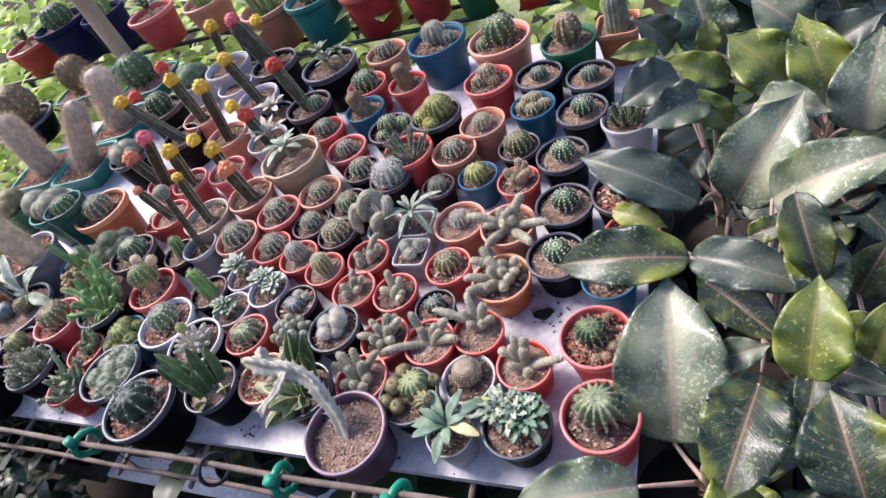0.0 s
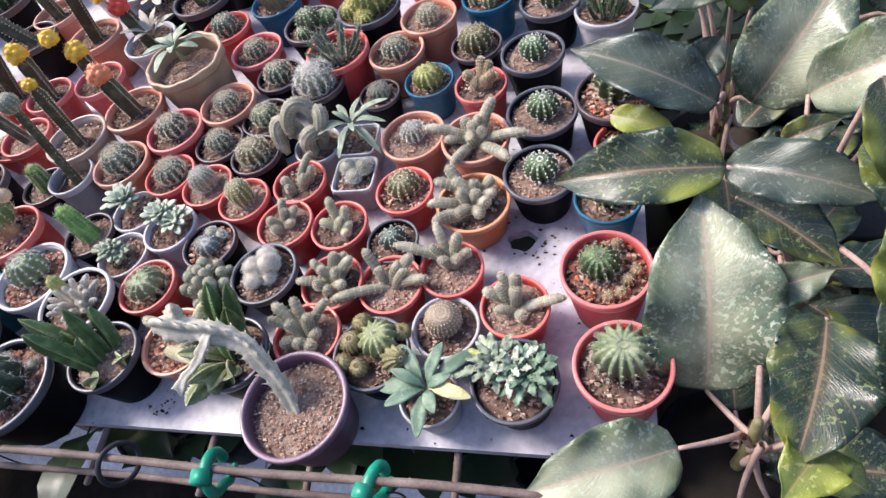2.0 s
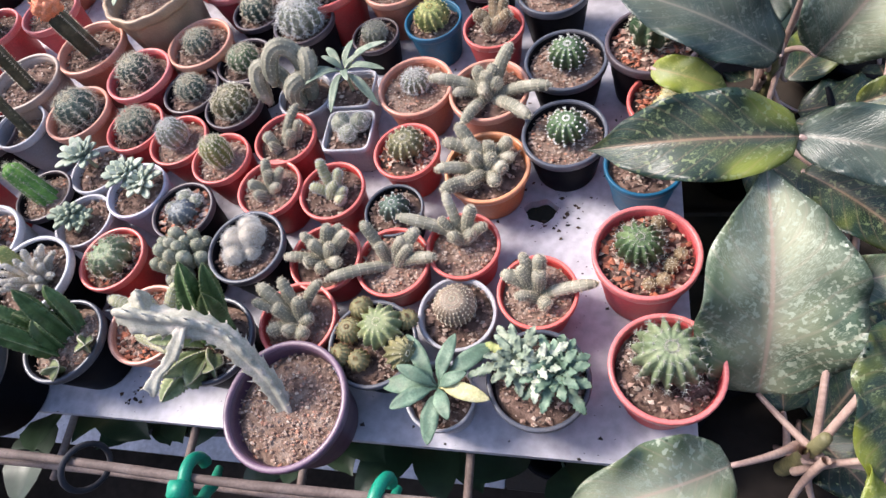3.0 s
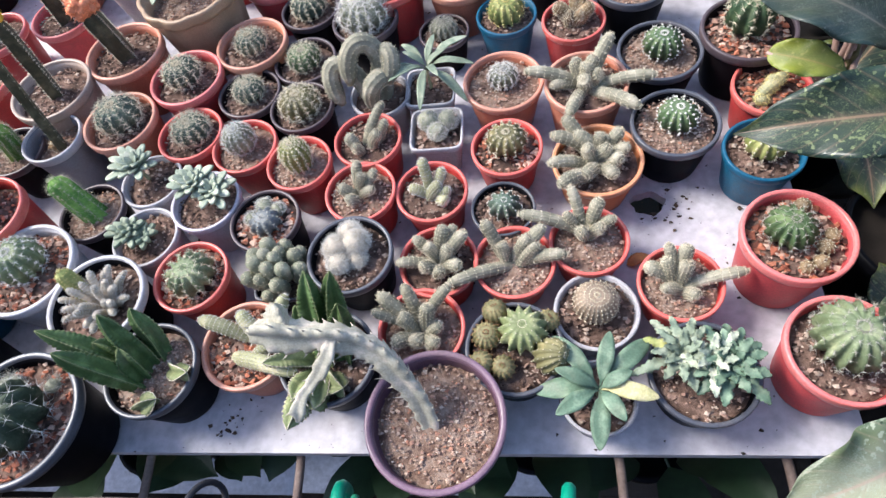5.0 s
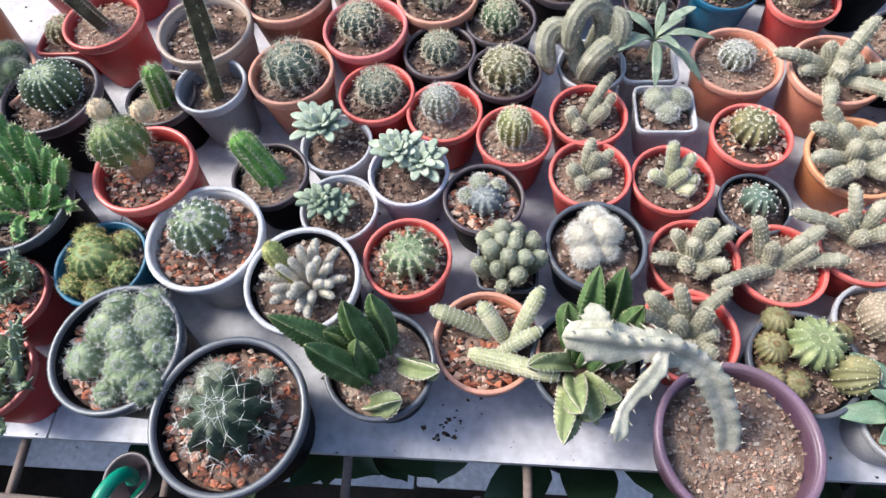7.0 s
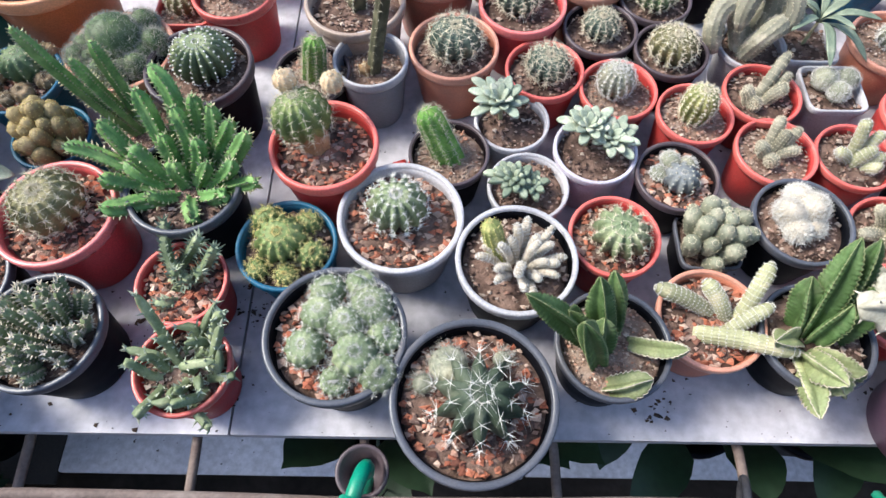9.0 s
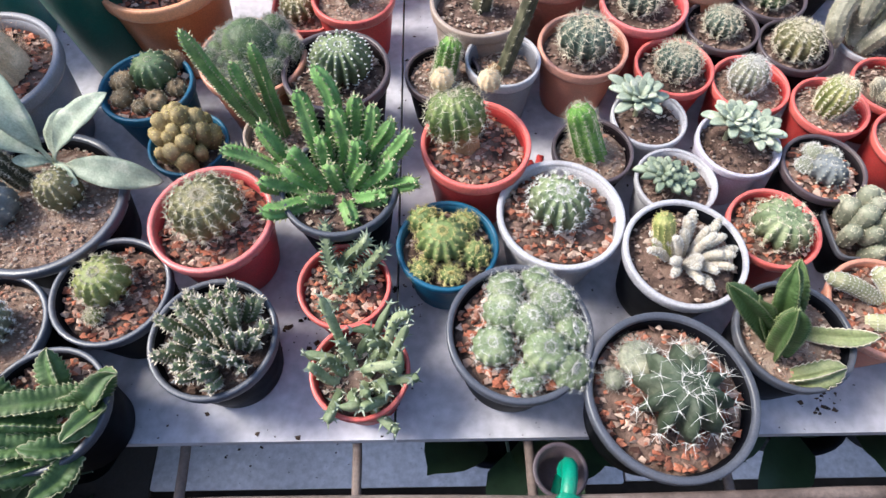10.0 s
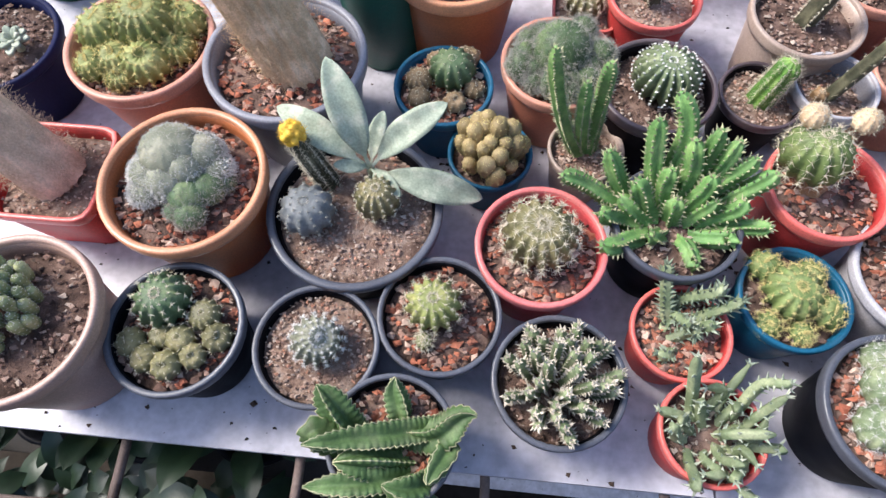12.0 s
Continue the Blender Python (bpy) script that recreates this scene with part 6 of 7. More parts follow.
column(p, (0, 0), (0, 0.0, 0.09), 0.028, 14, "greygreen", "cream", 0.004, 4, 0.15)
p = pot(-0.712, 0.885, 0.0541, 0.075, "black", "loam", "silver-leaved succulent rosette", name="potted_succulent", category="potted succulent")
rosette(p, 11, "silver", (0, 0.1), 0.9, 0.3, 0.7, 0.5, "spoon", 0.001)
p = pot(-1.455, 0.800, 0.106, 0.060, "teal", "chips", "woolly grey column cactus", square=7, turn=8)
column(p, (0.0, 0.0), (0.154, 0.0, 0.205), 0.038, 16, "greywool", "skin_wool", 0.012, 5, 0.16, rad=0.0004, rows=22, hair=9000)
p = pot(-1.456, 1.004, 0.108, 0.060, "teal", "chips", "woolly grey column cactus", square=7, turn=8)
column(p, (0.0, 0.0), (0.066, 0.0, 0.201), 0.047, 16, "greywool", "skin_wool", 0.012, 5, 0.16, rad=0.0004, rows=22, hair=9000)
p = pot(-1.665, 0.800, 0.110, 0.060, "teal", "chips", "woolly grey column cactus", square=7, turn=8)
column(p, (0.02, 0.0), (0.03, 0.0, 0.217), 0.042, 16, "greywool", "skin_wool", 0.012, 5, 0.16, rad=0.0004, rows=22, hair=9000)
p = pot(-1.516, 1.260, 0.1121, 0.060, "teal", "chips", "dark ribbed globe cactus", square=7, turn=8)
globe(p, 0.62, 2.0, 12, "green", "cream", 0.07, 5, (-0.2, 0.0))
p = pot(-1.932, 1.324, 0.1207, 0.060, "teal", "chips", "brown woolly globe cactus", square=7, turn=8)
globe(p, 0.6, 2.2, 14, "brown", "brownspine", 0.08, 7)
p = pot(-2.032, 1.073, 0.1215, 0.090, "black", "loam", "large brown-ribbed globe cactus")
globe(p, 0.9, 1.7, 18, "brown", "cream", 0.08, 5)
p = pot(-1.183, 1.136, 0.0736, 0.090, "white", "loam", "dark fuzzy globe cacti")
woolly(p, heads(4, 0.45, 0.5, 1.7, 5), "green", "greyspine", 0.1, 600)
p = pot(-1.561, 0.574, 0.0697, 0.090, "green", "loam", "green fuzzy pincushion mound")
woolly(p, heads(6, 0.5, 0.5, 1.9, 8), "olive", "cream", 0.08, 400)

# ---- aglaonema beside the table ----
def aglaonema(x, y, z, pot_r=0.09):
    """A broad-leaved plant in a pot, with a skirt of low leaves; gives back the plant, to which agla_leaf adds the large ones."""
    root = new("aglaonema")
    root.location = (x, y, z)
    tagged(root, "aglaonema with large variegated green and cream leaves", "foliage plant", "aglaonemas beside the table")
    g = Geo()
    h = 0.15
    lathe(g, [(0, 0), (pot_r * 0.7, 0), (pot_r * 0.75, 0.003), (pot_r * 0.97, h - 0.02), (pot_r, h - 0.018), (pot_r, h), (pot_r * 0.93, h), (pot_r * 0.9, h - 0.03), (0, h - 0.025)], 36)
    part("pot", g, "black", root)
    g = Geo()
    tube(g, np.array([(0, 0, h - 0.03), (0.004, 0.002, h + 0.05), (0.0, 0.004, h + 0.12)]), [0.008, 0.007, 0.005], seg=10)
    part("stem", g, "skin_olive", root)
    g = Geo()
    lathe(g, [(pot_r * 0.92, h - 0.028), (pot_r * 0.5, h - 0.022), (0, h - 0.020)], 30)
    part("soil", g, "earth", root)
    plant = (root, np.array([x, y, z]), h)
    for k in range(5):
        a, d = -1.7 + 3.4 * k / 4 + RNG.uniform(-0.15, 0.15), RNG.uniform(0.15, 0.22)
        zz = z + h + RNG.uniform(-0.03, 0.02)
        c, s = math.cos(a), math.sin(a)
        agla_leaf(plant, (x + 0.05 * c, y + 0.05 * s, zz), (x + d * c, y + d * s, zz + RNG.uniform(-0.03, 0.02)), RNG.uniform(0.07, 0.10), (0.3 * c, 0.3 * s, 1), GREEN, 0.1, 0.15)
    return plant


def agla_leaf(plant, base, tip, width, normal, mat, sag=0.10, fold=0.34):
    """A leaf on its petiole; base, tip: where the blade begins and ends, in the place's metres."""
    root, o, h = plant
    b, t = np.array(base) - o, np.array(tip) - o
    foot = np.array([RNG.uniform(-0.01, 0.01), RNG.uniform(-0.01, 0.01), h + RNG.uniform(0.02, 0.1)])
    q = np.linspace(0, 1, 10)[:, None]
    ctl = np.array([b[0] * 0.45, b[1] * 0.45, foot[2] * 0.25 + b[2] * 0.75])
    g = Geo()
    tube(g, (1 - q) ** 2 * foot + 2 * q * (1 - q) * ctl + q ** 2 * b, np.linspace(0.0042, 0.0024, 10), seg=8)
    part("petiole", g, "petiole", root)
    g = Geo()
    blade(g, b, t, width * 0.97, normal, sag, fold * RNG.uniform(0.9, 1.5), 0.16, 34, 13, "ovate", 0.0006, curl=0.12, twist=RNG.uniform(-0.45, 0.45), pucker=0.007)
    part("leaf", g, mat, root, uv=True)


PALE, GREEN, YELLOW, GREY = "agla_pale", "agla_green", "agla_yellow", "agla_grey"
plant = aglaonema(0.37, 0.02, 0.56)
agla_leaf(plant, (0.389, 0.067, 0.703), (0.439, -0.010, 0.735), 0.071, (-0.160, -0.195, 0.968), GREEN, 0.08, 0.12)
agla_leaf(plant, (0.364, 0.058, 0.653), (0.300, -0.022, 0.667), 0.064, (-0.079, -0.175, 0.981), GREEN, 0.08, 0.12)
agla_leaf(plant, (0.411, 0.008, 0.796), (0.452, -0.030, 0.820), 0.054, (-0.200, -0.180, 0.963), YELLOW, 0.08, 0.12)
agla_leaf(plant, (0.333, 0.070, 0.785), (0.331, 0.223, 0.934), 0.140, (0.068, -0.427, 0.902), PALE)
agla_leaf(plant, (0.298, -0.003, 0.820), (0.156, -0.066, 0.860), 0.082, (0.147, -0.201, 0.968), PALE)
agla_leaf(plant, (0.429, 0.106, 0.885), (0.386, -0.029, 0.879), 0.092, (-0.011, -0.318, 0.948), GREEN)
agla_leaf(plant, (0.386, 0.147, 0.861), (0.439, 0.149, 0.898), 0.043, (-0.015, -0.407, 0.913), PALE)
agla_leaf(plant, (0.417, 0.007, 0.839), (0.373, -0.054, 0.881), 0.059, (0.002, -0.219, 0.976), YELLOW)
plant = aglaonema(0.45, 0.27, 0.54)
agla_leaf(plant, (0.358, 0.264, 0.919), (0.176, 0.263, 0.915), 0.083, (0.115, -0.469, 0.876), GREEN)
agla_leaf(plant, (0.357, 0.272, 0.913), (0.490, 0.209, 0.932), 0.068, (-0.022, -0.433, 0.901), GREY)
agla_leaf(plant, (0.374, 0.263, 0.867), (0.456, 0.171, 0.878), 0.070, (-0.017, -0.454, 0.891), GREEN)
agla_leaf(plant, (0.471, 0.087, 0.935), (0.482, 0.156, 1.017), 0.072, (-0.094, -0.465, 0.880), YELLOW)
agla_leaf(plant, (0.459, 0.385, 0.894), (0.586, 0.353, 1.003), 0.086, (-0.107, -0.542, 0.834), PALE)
agla_leaf(plant, (0.470, 0.272, 1.020), (0.494, 0.196, 0.945), 0.055, (-0.108, -0.702, 0.658), GREEN)
agla_leaf(plant, (0.486, 0.265, 0.951), (0.505, 0.168, 0.930), 0.066, (-0.105, -0.520, 0.847), GREEN)
agla_leaf(plant, (0.242, 0.402, 0.870), (0.321, 0.368, 0.866), 0.040, (0.104, -0.587, 0.803), YELLOW)
agla_leaf(plant, (0.428, 0.335, 0.873), (0.480, 0.335, 0.905), 0.036, (-0.050, -0.534, 0.844), GREEN)
plant = aglaonema(0.4, 0.5, 0.54)
agla_leaf(plant, (0.368, 0.399, 0.878), (0.198, 0.452, 0.949), 0.082, (0.086, -0.519, 0.851), GREY)
agla_leaf(plant, (0.413, 0.426, 0.848), (0.497, 0.481, 0.991), 0.120, (-0.055, -0.694, 0.718), PALE)
agla_leaf(plant, (0.340, 0.570, 0.989), (0.259, 0.518, 0.982), 0.074, (0.077, -0.634, 0.769), GREY)
agla_leaf(plant, (0.386, 0.524, 0.973), (0.294, 0.469, 0.977), 0.069, (0.046, -0.613, 0.788), GREY)
agla_leaf(plant, (0.410, 0.503, 0.931), (0.358, 0.515, 0.997), 0.045, (0.012, -0.696, 0.718), YELLOW)
agla_leaf(plant, (0.447, 0.536, 0.941), (0.529, 0.479, 0.963), 0.061, (-0.071, -0.605, 0.793), PALE)
agla_leaf(plant, (0.312, 0.623, 1.000), (0.246, 0.593, 1.022), 0.035, (0.090, -0.665, 0.741), YELLOW)
agla_leaf(plant, (0.332, 0.659, 0.979), (0.283, 0.648, 1.046), 0.061, (0.067, -0.680, 0.730), GREY)
agla_leaf(plant, (0.348, 0.457, 0.881), (0.376, 0.469, 0.922), 0.052, (0.029, -0.604, 0.797), GREY)
plant = aglaonema(0.56, 0.62, 0.54)
agla_leaf(plant, (0.390, 0.677, 0.947), (0.364, 0.705, 1.055), 0.097, (0.017, -0.771, 0.636), PALE)
agla_leaf(plant, (0.385, 0.635, 0.975), (0.383, 0.636, 1.033), 0.039, (0.012, -0.802, 0.597), YELLOW)
agla_leaf(plant, (0.413, 0.599, 0.941), (0.313, 0.589, 1.002), 0.057, (0.024, -0.609, 0.793), YELLOW)
agla_leaf(plant, (0.497, 0.593, 0.923), (0.414, 0.621, 1.009), 0.097, (-0.043, -0.647, 0.761), YELLOW)
agla_leaf(plant, (0.554, 0.562, 0.894), (0.504, 0.623, 1.021), 0.088, (-0.110, -0.718, 0.688), YELLOW)
agla_leaf(plant, (0.576, 0.513, 0.889), (0.590, 0.550, 1.024), 0.098, (-0.160, -0.690, 0.706), PALE)
agla_leaf(plant, (0.522, 0.665, 0.960), (0.446, 0.689, 1.027), 0.087, (-0.062, -0.678, 0.732), PALE)
agla_leaf(plant, (0.576, 0.679, 0.940), (0.547, 0.683, 1.034), 0.078, (-0.123, -0.713, 0.691), GREEN)
agla_leaf(plant, (0.533, 0.669, 0.915), (0.607, 0.645, 0.990), 0.078, (-0.121, -0.650, 0.750), GREY)
plant = aglaonema(0.56, 0.08, 0.54)
agla_leaf(plant, (0.510, -0.019, 0.902), (0.486, 0.064, 0.958), 0.093, (-0.120, -0.346, 0.931), GREEN)
agla_leaf(plant, (0.490, 0.113, 0.917), (0.541, 0.073, 0.950), 0.040, (-0.110, -0.335, 0.936), GREEN)
agla_leaf(plant, (0.517, 0.158, 0.902), (0.544, 0.154, 0.953), 0.048, (-0.136, -0.431, 0.892), GREEN)
agla_leaf(plant, (0.537, 0.227, 0.891), (0.557, 0.238, 0.969), 0.054, (-0.156, -0.521, 0.839), GREEN)
agla_leaf(plant, (0.487, 0.128, 0.902), (0.469, 0.057, 0.885), 0.037, (-0.082, -0.368, 0.926), GREEN)
agla_leaf(plant, (0.534, 0.127, 0.909), (0.555, 0.159, 0.985), 0.046, (-0.154, -0.430, 0.890), YELLOW)

# stand that carries the foliage plants and the tray under them
# Slats are near-black to paint in the dark gaps between the leaves.
stand = tagged(new("low_bench"), "low slatted wooden bench beside the table, darkened as shade", "bench")
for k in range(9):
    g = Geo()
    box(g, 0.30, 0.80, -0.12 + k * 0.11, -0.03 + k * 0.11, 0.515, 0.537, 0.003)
    part("slat", g, "shadewood", stand)
for x in (0.34, 0.76):
    for y in (-0.08, 0.8):
        g = Geo()
        box(g, x - 0.02, x + 0.02, y - 0.02, y + 0.02, 0.0, 0.514, 0.003)
        part("leg", g, "oldwood", stand)

# ---- rails with plastic hooks along the front of the table ----
def rail(a, b, r, label):
    g = Geo()
    q = np.linspace(0, 1, 40)[:, None]
    path = np.array(a) + (np.array(b) - np.array(a)) * q + np.c_[np.zeros(40), 0.0015 * np.sin(q * 31), 0.0015 * np.sin(q * 23 + 1)]
    tube(g, path, r * (1 + 0.07 * np.sin(q[:, 0] * 90)), seg=10)
    return tagged(part("rail", g, "oldwood"), label, "rail", "rails along the table front")


rail((-1.9, -0.0625, 0.838), (0.40, -0.0625, 0.842), 0.0048, "thin weathered wooden rail along the table front")
rail((-1.9, -0.0625, 0.735), (0.40, -0.0625, 0.741), 0.0045, "thin weathered wooden rail below the other")


for x in (-1.86, 0.375):
    g = Geo()
    tube(g, [(x, -0.073, 0.0), (x + 0.003, -0.073, 0.45), (x, -0.0735, 0.86)], [0.0062, 0.0058, 0.0055], seg=8)
    tagged(part("rail_post", g, "oldwood"), "thin wooden post that holds up the front rails", "post", "posts of the front rails")


def hook(x, y, z, turn):
    g = Geo()
    a = np.linspace(-0.6, 4.3, 22)
    path = np.c_[0.0215 * np.cos(a), np.zeros(22), 0.0215 * np.sin(a)]
    path = np.r_[path, [(-0.002, 0, -0.030), (0.018, 0, -0.038)]]
    rr = np.full(24, 0.0064)
    rr[-1] = 0.004
    tube(g, path, rr, seg=8)
    box(g, -0.020, -0.004, -0.008, 0.008, 0.016, 0.034, 0.002)
    ob = part("hook", g, "hook")
    ob.matrix_world = pose(x, y, z, 0, 0, turn)
    tagged(ob, "green plastic hook clipped on the wooden rail", "hook", "hooks on the rail")
    g = Geo()
    a = np.linspace(0, 1, 14)[:, None]
    tube(g, np.c_[0.02 * a + 0.004 * np.sin(a * 8), -0.006 + 0.01 * a, -0.022 - 0.22 * a], np.full(14, 0.0012), seg=6)
    part("cord", g, "ring_black", ob, "thin dark cord")


for x, y, z, turn in ((-0.197, -0.064, 0.826, 100), (-0.003, -0.064, 0.826, 80), (-0.638, -0.057, 0.828, 75)):
    hook(x, y, z, turn)


def ring(x, y, z, r):
    g = Geo()
    a = np.linspace(0, 2 * np.pi, 28)
    tube(g, np.c_[r * np.cos(a), 0.3 * r * np.sin(a), r * np.sin(a)], np.full(28, 0.0032), seg=8)
    ob = part("hanger_ring", g, "ring_black")
    ob.matrix_world = pose(x, y, z, 0, 0, 80)
    tagged(ob, "black plastic hanger ring on the rail", "ring")


ring(-0.332, -0.064, 0.824, 0.024)
g = Geo()
lathe(g, [(0.0, 0.0), (0.015, 0.0), (0.017, 0.002), (0.0215, 0.030), (0.0225, 0.031), (0.0215, 0.032), (0.0185, 0.031), (0.0145, 0.004), (0.0, 0.003)], 32)
cup = part("hanging_cup", g, "dark_lit_rim")
cup.matrix_world = pose(-0.637, -0.039, 0.789)
tagged(cup, "small brown plastic cup hung on the wooden rail", "cup")
for x in (-1.48, -1.33, -1.16, -0.985, -0.82, -0.655, -0.47, -0.29, -0.14, 0.05, 0.21):
    g = Geo()
    q = np.linspace(0, 1, 14)[:, None]
    tube(g, np.array([x, 0.10, 0.7290]) + q * np.array([0.010, -0.176, -0.0015]) + 0.0008 * np.sin(q * 13), np.full(14, 0.0048), seg=8)
    tagged(part("bracket_stick", g, "oldwood"), "brown wooden stick under the table edge carrying the rails", "stick", "sticks under the table front")

# ---- lower shelf ----
shelf = tagged(new("lower_shelf"), "white board shelf under the table, soiled", "shelf")
# The end boards take the near-black wood, so shade is in their colour.
for x0, x1, y0, mat in ((-1.80, -1.192, -0.01, "shadewood"), (-1.19, -0.445, 0.008, "oldboard"), (-0.44, 0.04, 0.012, "oldboard"), (0.042, 0.26, 0.012, "shadewood")):
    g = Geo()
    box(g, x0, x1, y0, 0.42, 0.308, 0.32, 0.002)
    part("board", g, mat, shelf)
for x in (-1.6, -0.62, 0.1):
    g = Geo()
    box(g, x - 0.02, x + 0.02, 0.30, 0.34, 0.0, 0.3075, 0.003)
    part("leg", g, "shadewood", shelf)
g = Geo()
k = 120
bits(g, np.c_[RNG.uniform(-1.18, -0.71, k), RNG.uniform(0.01, 0.2, k), np.full(k, 0.321)], 0.0006 + 0.0022 * RNG.uniform(0, 1, k) ** 4, 0.3)
tagged(part("leaf_litter", g, "crumbs", smooth=False), "dark leaf litter on the lower shelf", "litter", kind="stuff")


def low_plant(x, y, z, n, ln, seed):
    """A leafy plant under the table, its dark leaves coloured with the shade."""
    rg = np.random.default_rng(seed)
    root = tagged(new("shade_plant"), "leafy plant under the table, shade painted into its dark green", "foliage plant", "plants under the table")
    root.location = (x, y, z)
    g = Geo()
    lathe(g, [(0, 0), (0.05, 0), (0.068, 0.10), (0.072, 0.10), (0.072, 0.115), (0.064, 0.115), (0.06, 0.09), (0, 0.092)], 28)
    part("pot", g, "black", root)
    for k in range(n):
        a, el = k * 2.4 + rg.uniform(-0.3, 0.3), rg.uniform(0.1, 0.8)
        c = np.array([0.02 * math.cos(a), 0.02 * math.sin(a), 0.09 + rg.uniform(0.03, 0.20)])
        d = np.array([math.cos(a) * math.cos(el), math.sin(a) * math.cos(el), math.sin(el)])
        g = Geo()
        tube(g, [np.array([0, 0, 0.08]), c, c + d * ln * 0.3], [0.003, 0.0025, 0.002], seg=6)
        part("petiole", g, "shadeleaf", root)
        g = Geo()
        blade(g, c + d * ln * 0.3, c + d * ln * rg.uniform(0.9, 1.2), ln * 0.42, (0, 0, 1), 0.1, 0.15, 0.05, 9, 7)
        part("leaf", g, "shadeleaf", root)


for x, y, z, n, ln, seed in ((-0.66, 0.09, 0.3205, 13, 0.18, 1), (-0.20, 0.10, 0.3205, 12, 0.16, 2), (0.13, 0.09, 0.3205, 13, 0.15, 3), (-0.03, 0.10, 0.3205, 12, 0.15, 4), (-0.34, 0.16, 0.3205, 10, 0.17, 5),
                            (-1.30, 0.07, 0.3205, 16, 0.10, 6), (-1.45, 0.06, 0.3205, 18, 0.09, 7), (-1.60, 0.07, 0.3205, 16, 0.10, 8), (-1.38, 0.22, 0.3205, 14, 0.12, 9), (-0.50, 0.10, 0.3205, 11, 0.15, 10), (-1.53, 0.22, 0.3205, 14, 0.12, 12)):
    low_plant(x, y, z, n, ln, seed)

for x, y in ((-1.06, 0.15), (-0.87, 0.15)):
    p = pot(x, y, 0.062, 0.11, "black", "loam", "bare dark soil", z=0.3205, name="planter", category="planter", group="pots on the lower shelf")

# ---- bench of larger pots behind the table ----
for x0, x1, yc, zt in ((-2.7, -1.2, 1.56, 0.80), (-1.25, 0.75, 1.50, 0.69)):
    bench = tagged(new("plant_rack"), "dark metal rack of two rails behind the table", "rack", "racks behind the table")
    for y in (yc - 0.05, yc + 0.05):
        g = Geo()
        tube(g, [(x0, y, zt), ((x0 + x1) / 2, y, zt), (x1, y, zt)], [0.008, 0.008, 0.008], seg=10)
        part("rail", g, "metal_rail", bench)
    for x in (x0 + 0.1, x1 - 0.1):
        g = Geo()
        tube(g, [(x, yc, 0.0), (x, yc, 0.4), (x, yc, zt - 0.008)], [0.012, 0.012, 0.012], seg=10)
        part("leg", g, "metal_rail", bench)
        g = Geo()
        tube(g, [(x, yc - 0.08, zt - 0.012), (x, yc, zt - 0.012), (x, yc + 0.08, zt - 0.012)], [0.006, 0.006, 0.006], seg=8)
        part("crossbar", g, "metal_rail", bench)
p = pot(-1.590, 1.530, 0.097, 0.135, "coral", "loam", "leafy green plant", z=0.8085, name="potted_succulent", category="potted succulent", group="pots on the back rack")
rosette(p, 14, "green", (0, 0), 0.8, 0.2, 0.9, 0.3, "strap", 0.001)
p = pot(-1.870, 1.570, 0.095, 0.170, "navy", "loam", "leafy green plant", z=0.8085, name="potted_succulent", category="potted succulent", group="pots on the back rack")
spiky_stems(p, around(10, 0.1, 0.6, 1.2, 0.7, 0.4, 5), "huernia", 0.07, 0.08)
p = pot(-2.120, 1.570, 0.125, 0.180, "navy", "loam", "leafy green plant", z=0.8085, name="potted_succulent", category="potted succulent", group="pots on the back rack")
globe(p, 0.55, 1.7, 12, "green", "cream", 0.06)
p = pot(-2.400, 1.570, 0.110, 0.130, "red", "loam", "leafy green plant", z=0.8085, name="potted_succulent", category="potted succulent", group="pots on the back rack")
rosette(p, 14, "green", (0, 0), 0.8, 0.2, 0.9, 0.3, "strap", 0.001)
p = pot(-1.080, 1.530, 0.103, 0.160, "terracotta", "loam", "leafy green plant", z=0.6985, name="potted_succulent", category="potted succulent", group="pots on the back rack")
spiky_stems(p, around(10, 0.1, 0.6, 1.2, 0.7, 0.4, 5), "huernia", 0.07, 0.08)
p = pot(-0.860, 1.505, 0.103, 0.170, "teal", "loam", "leafy green plant", z=0.6985, name="potted_succulent", category="potted succulent", group="pots on the back rack")
globe(p, 0.55, 1.7, 12, "green", "cream", 0.06)
p = pot(-0.648, 1.500, 0.100, 0.165, "red", "loam", "leafy green plant", z=0.6985, name="potted_succulent", category="potted succulent", group="pots on the back rack")
rosette(p, 14, "green", (0, 0), 0.8, 0.2, 0.9, 0.3, "strap", 0.001)
p = pot(-0.450, 1.500, 0.082, 0.140, "red", "loam", "leafy green plant", z=0.6985, name="potted_succulent", category="potted succulent", group="pots on the back rack")
spiky_stems(p, around(10, 0.1, 0.6, 1.2, 0.7, 0.4, 5), "huernia", 0.07, 0.08)
p = pot(-0.272, 1.480, 0.080, 0.130, "green", "loam", "leafy green plant", z=0.6985, name="potted_succulent", category="potted succulent", group="pots on the back rack")
globe(p, 0.55, 1.7, 12, "green", "cream", 0.06)
p = pot(-0.105, 1.470, 0.078, 0.125, "red", "loam", "leafy green plant", z=0.6985, name="potted_succulent", category="potted succulent", group="pots on the back rack")
rosette(p, 14, "green", (0, 0), 0.8, 0.2, 0.9, 0.3, "strap", 0.001)
p = pot(-1.330, 1.550, 0.095, 0.120, "terracotta", "loam", "leafy green plant", z=0.8085, name="potted_succulent", category="potted succulent", group="pots on the back rack")
spiky_stems(p, around(10, 0.1, 0.6, 1.2, 0.7, 0.4, 5), "huernia", 0.07, 0.08)

# ---- post and foliage behind ----
g = Geo()
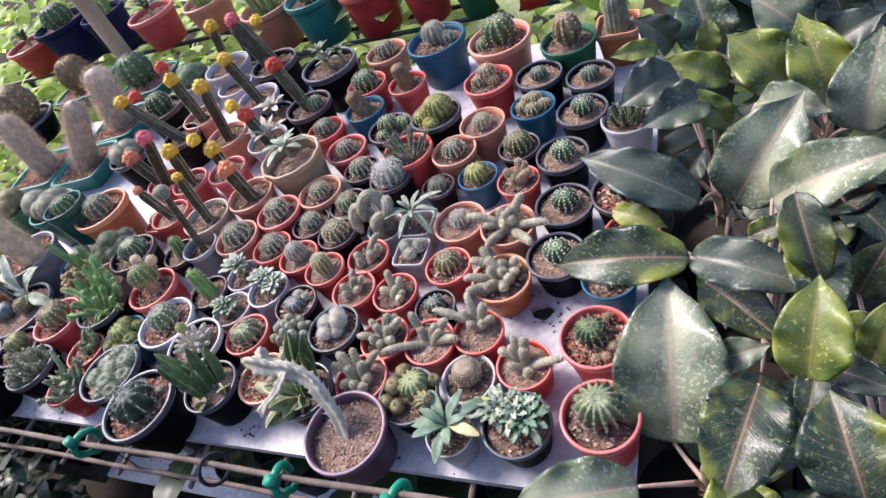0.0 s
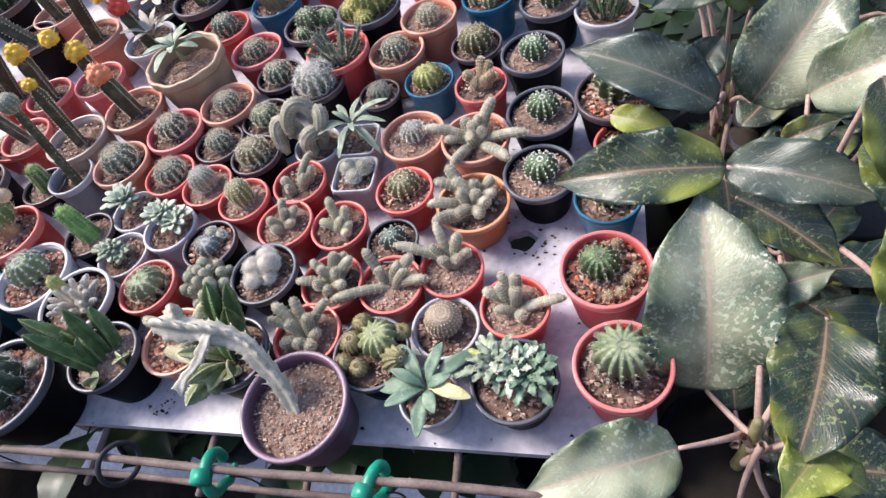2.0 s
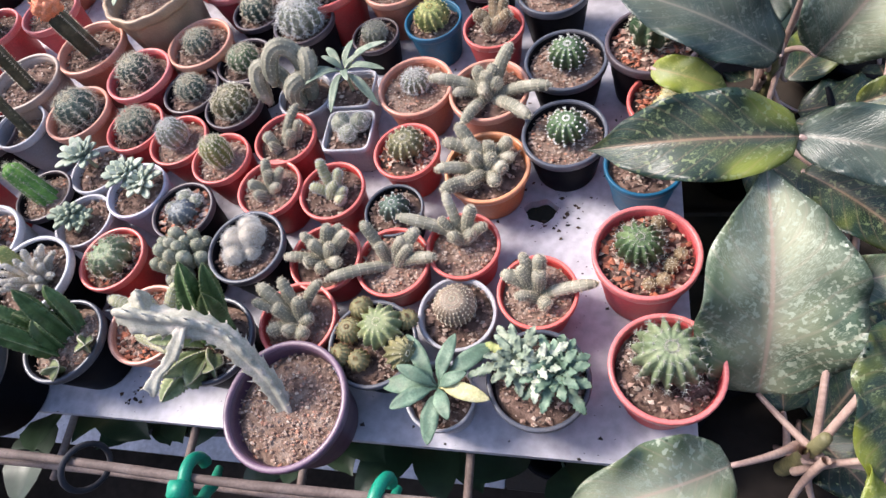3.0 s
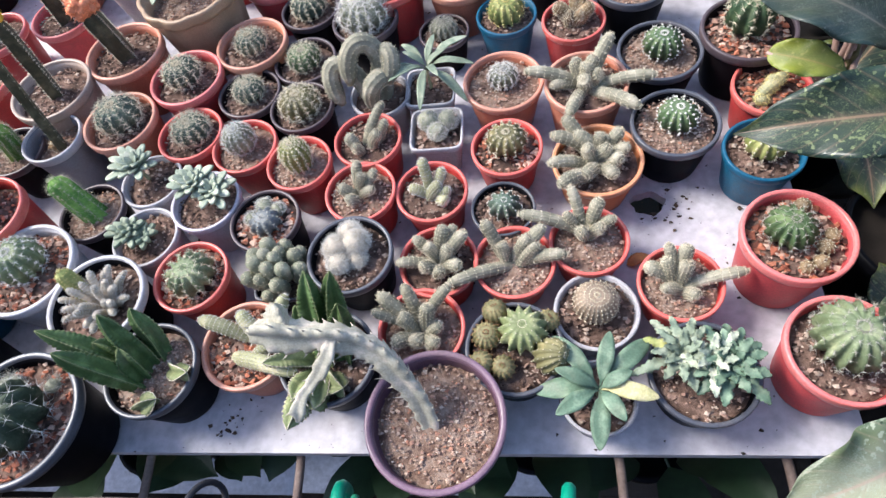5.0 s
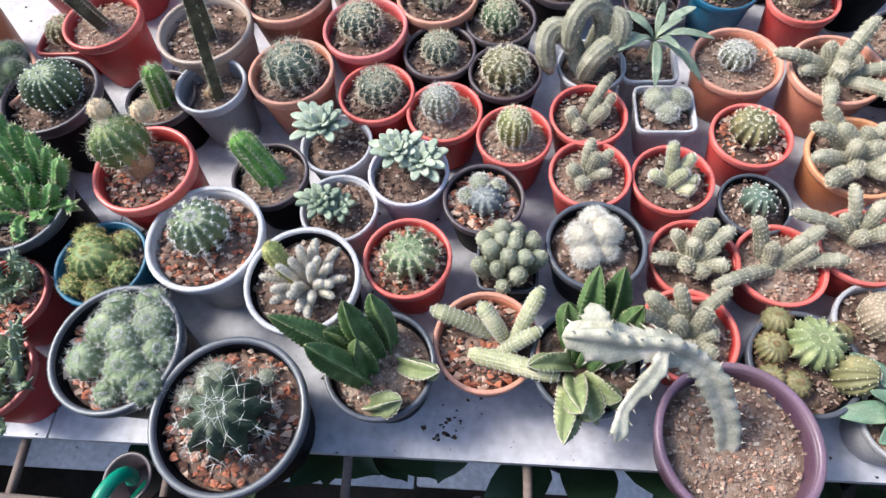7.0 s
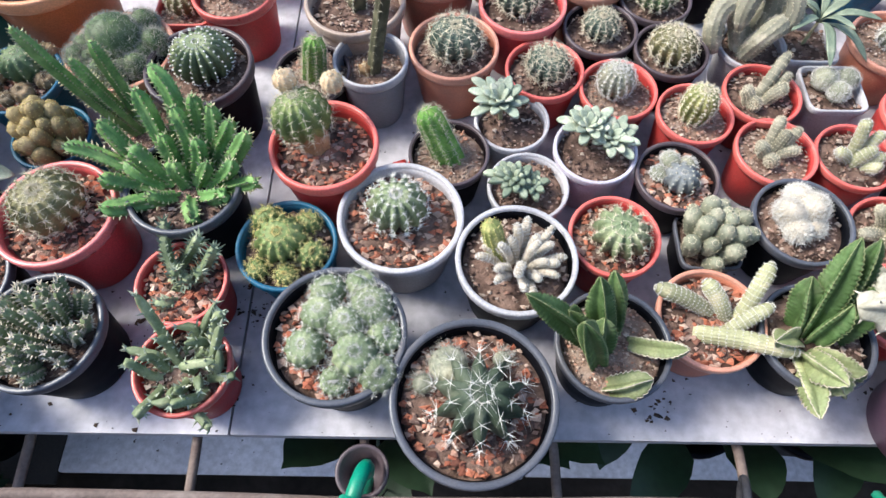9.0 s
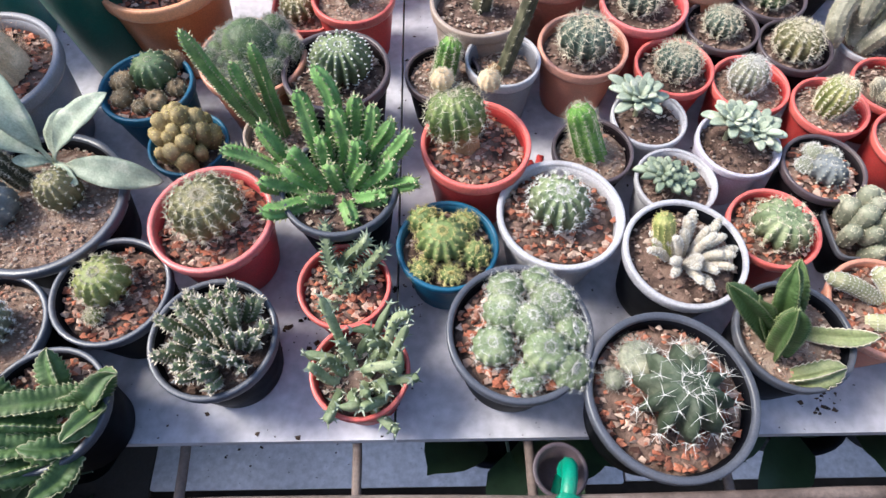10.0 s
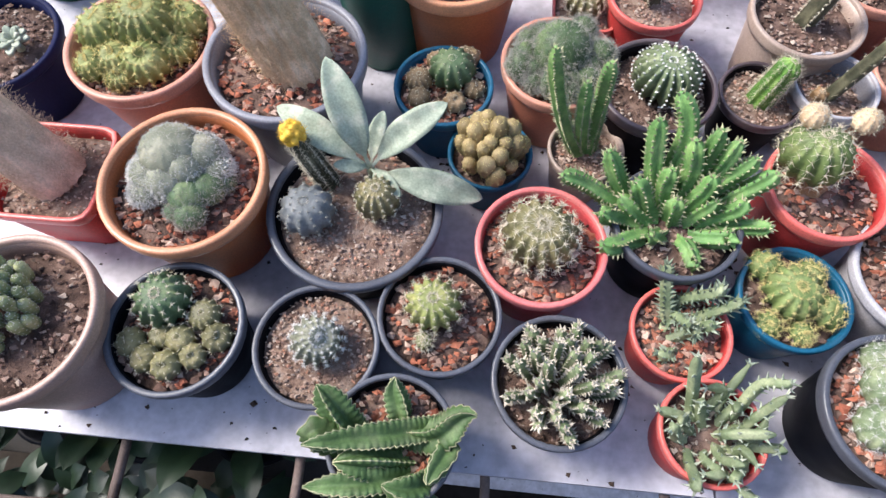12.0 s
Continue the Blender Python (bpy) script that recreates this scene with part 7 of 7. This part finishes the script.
tube(g, np.array([(-1.62, 1.30, 0.0), (-1.60, 1.31, 0.8), (-1.585, 1.32, 1.6), (-1.57, 1.33, 2.4)]), [0.033, 0.031, 0.03, 0.028], seg=14)
tagged(part("wooden_post", g, "postwood"), "peeled round wooden post behind the table", "post")


def bush(x, y, z, w, d, h, n, ln, mat, label, seed, group="bushes behind the table"):
    rg = np.random.default_rng(seed)
    root = tagged(new("leafy_bush"), label, "bush", group)
    root.location = (x, y, 0)
    for k in range(7):
        a = k * 0.9
        g = Geo()
        tube(g, [(0, 0, 0), (0.2 * w * math.cos(a), 0.2 * d * math.sin(a), z * 0.6 + h * 0.3), (0.4 * w * math.cos(a), 0.4 * d * math.sin(a), z + h * 0.5)], [0.014, 0.009, 0.004], seg=6)
        part("stem", g, "oldwood", root)
    g = Geo()
    for k in range(n):
        c = np.array([rg.uniform(-w, w) / 2, rg.uniform(-d, d) / 2, z + h * rg.uniform(0, 1) ** 0.8])
        a, el = rg.uniform(0, 6.28), rg.uniform(-0.5, 0.7)
        dd = np.array([math.cos(a) * math.cos(el), math.sin(a) * math.cos(el), math.sin(el)]) * ln * rg.uniform(0.6, 1.2)
        blade(g, c, c + dd, ln * 0.5, (0, 0, 1), 0.12, 0.15, 0.05, 7, 5)
    tagged(part("crown", g, mat, root), kind="stuff")


bush(-2.3, 1.75, 0.05, 1.6, 0.7, 0.75, 420, 0.16, "hazeleaf", "yellow-green broad-leaved bush, sun and haze painted into its colour", 21)
bush(-1.0, 1.75, 0.05, 1.5, 0.6, 0.75, 420, 0.14, "hazeleaf", "yellow-green broad-leaved bush, sun and haze painted into its colour", 22)
bush(0.4, 1.7, 0.05, 1.4, 0.6, 0.72, 380, 0.13, "hazeleaf", "yellow-green broad-leaved bush, sun and haze painted into its colour", 23)
bush(0.75, 1.05, 0.1, 0.8, 0.6, 0.9, 300, 0.16, "shadeleaf", "dark green broad-leaved bush, shade put into its colour", 24)
bush(-3.3, 1.9, 0.05, 1.2, 1.4, 1.0, 420, 0.17, "hazeleaf", "yellow-green broad-leaved bush, sun and haze painted into its colour", 26)
bush(-2.4, 2.6, 0.05, 2.4, 0.8, 1.2, 520, 0.17, "hazeleaf", "yellow-green broad-leaved bush, sun and haze painted into its colour", 27)
bush(-2.6, 0.9, 0.1, 0.9, 1.2, 0.72, 320, 0.15, "hazeleaf", "yellow-green broad-leaved bush, sun and haze painted into its colour", 25)
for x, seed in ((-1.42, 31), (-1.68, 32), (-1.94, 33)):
    bush(x, -0.15, 0.12, 0.34, 0.24, 0.36, 150, 0.075, "shadeleaf", "low leafy plants in front of the lower shelf, shade-darkened green", seed, "leafy plants below the rails")
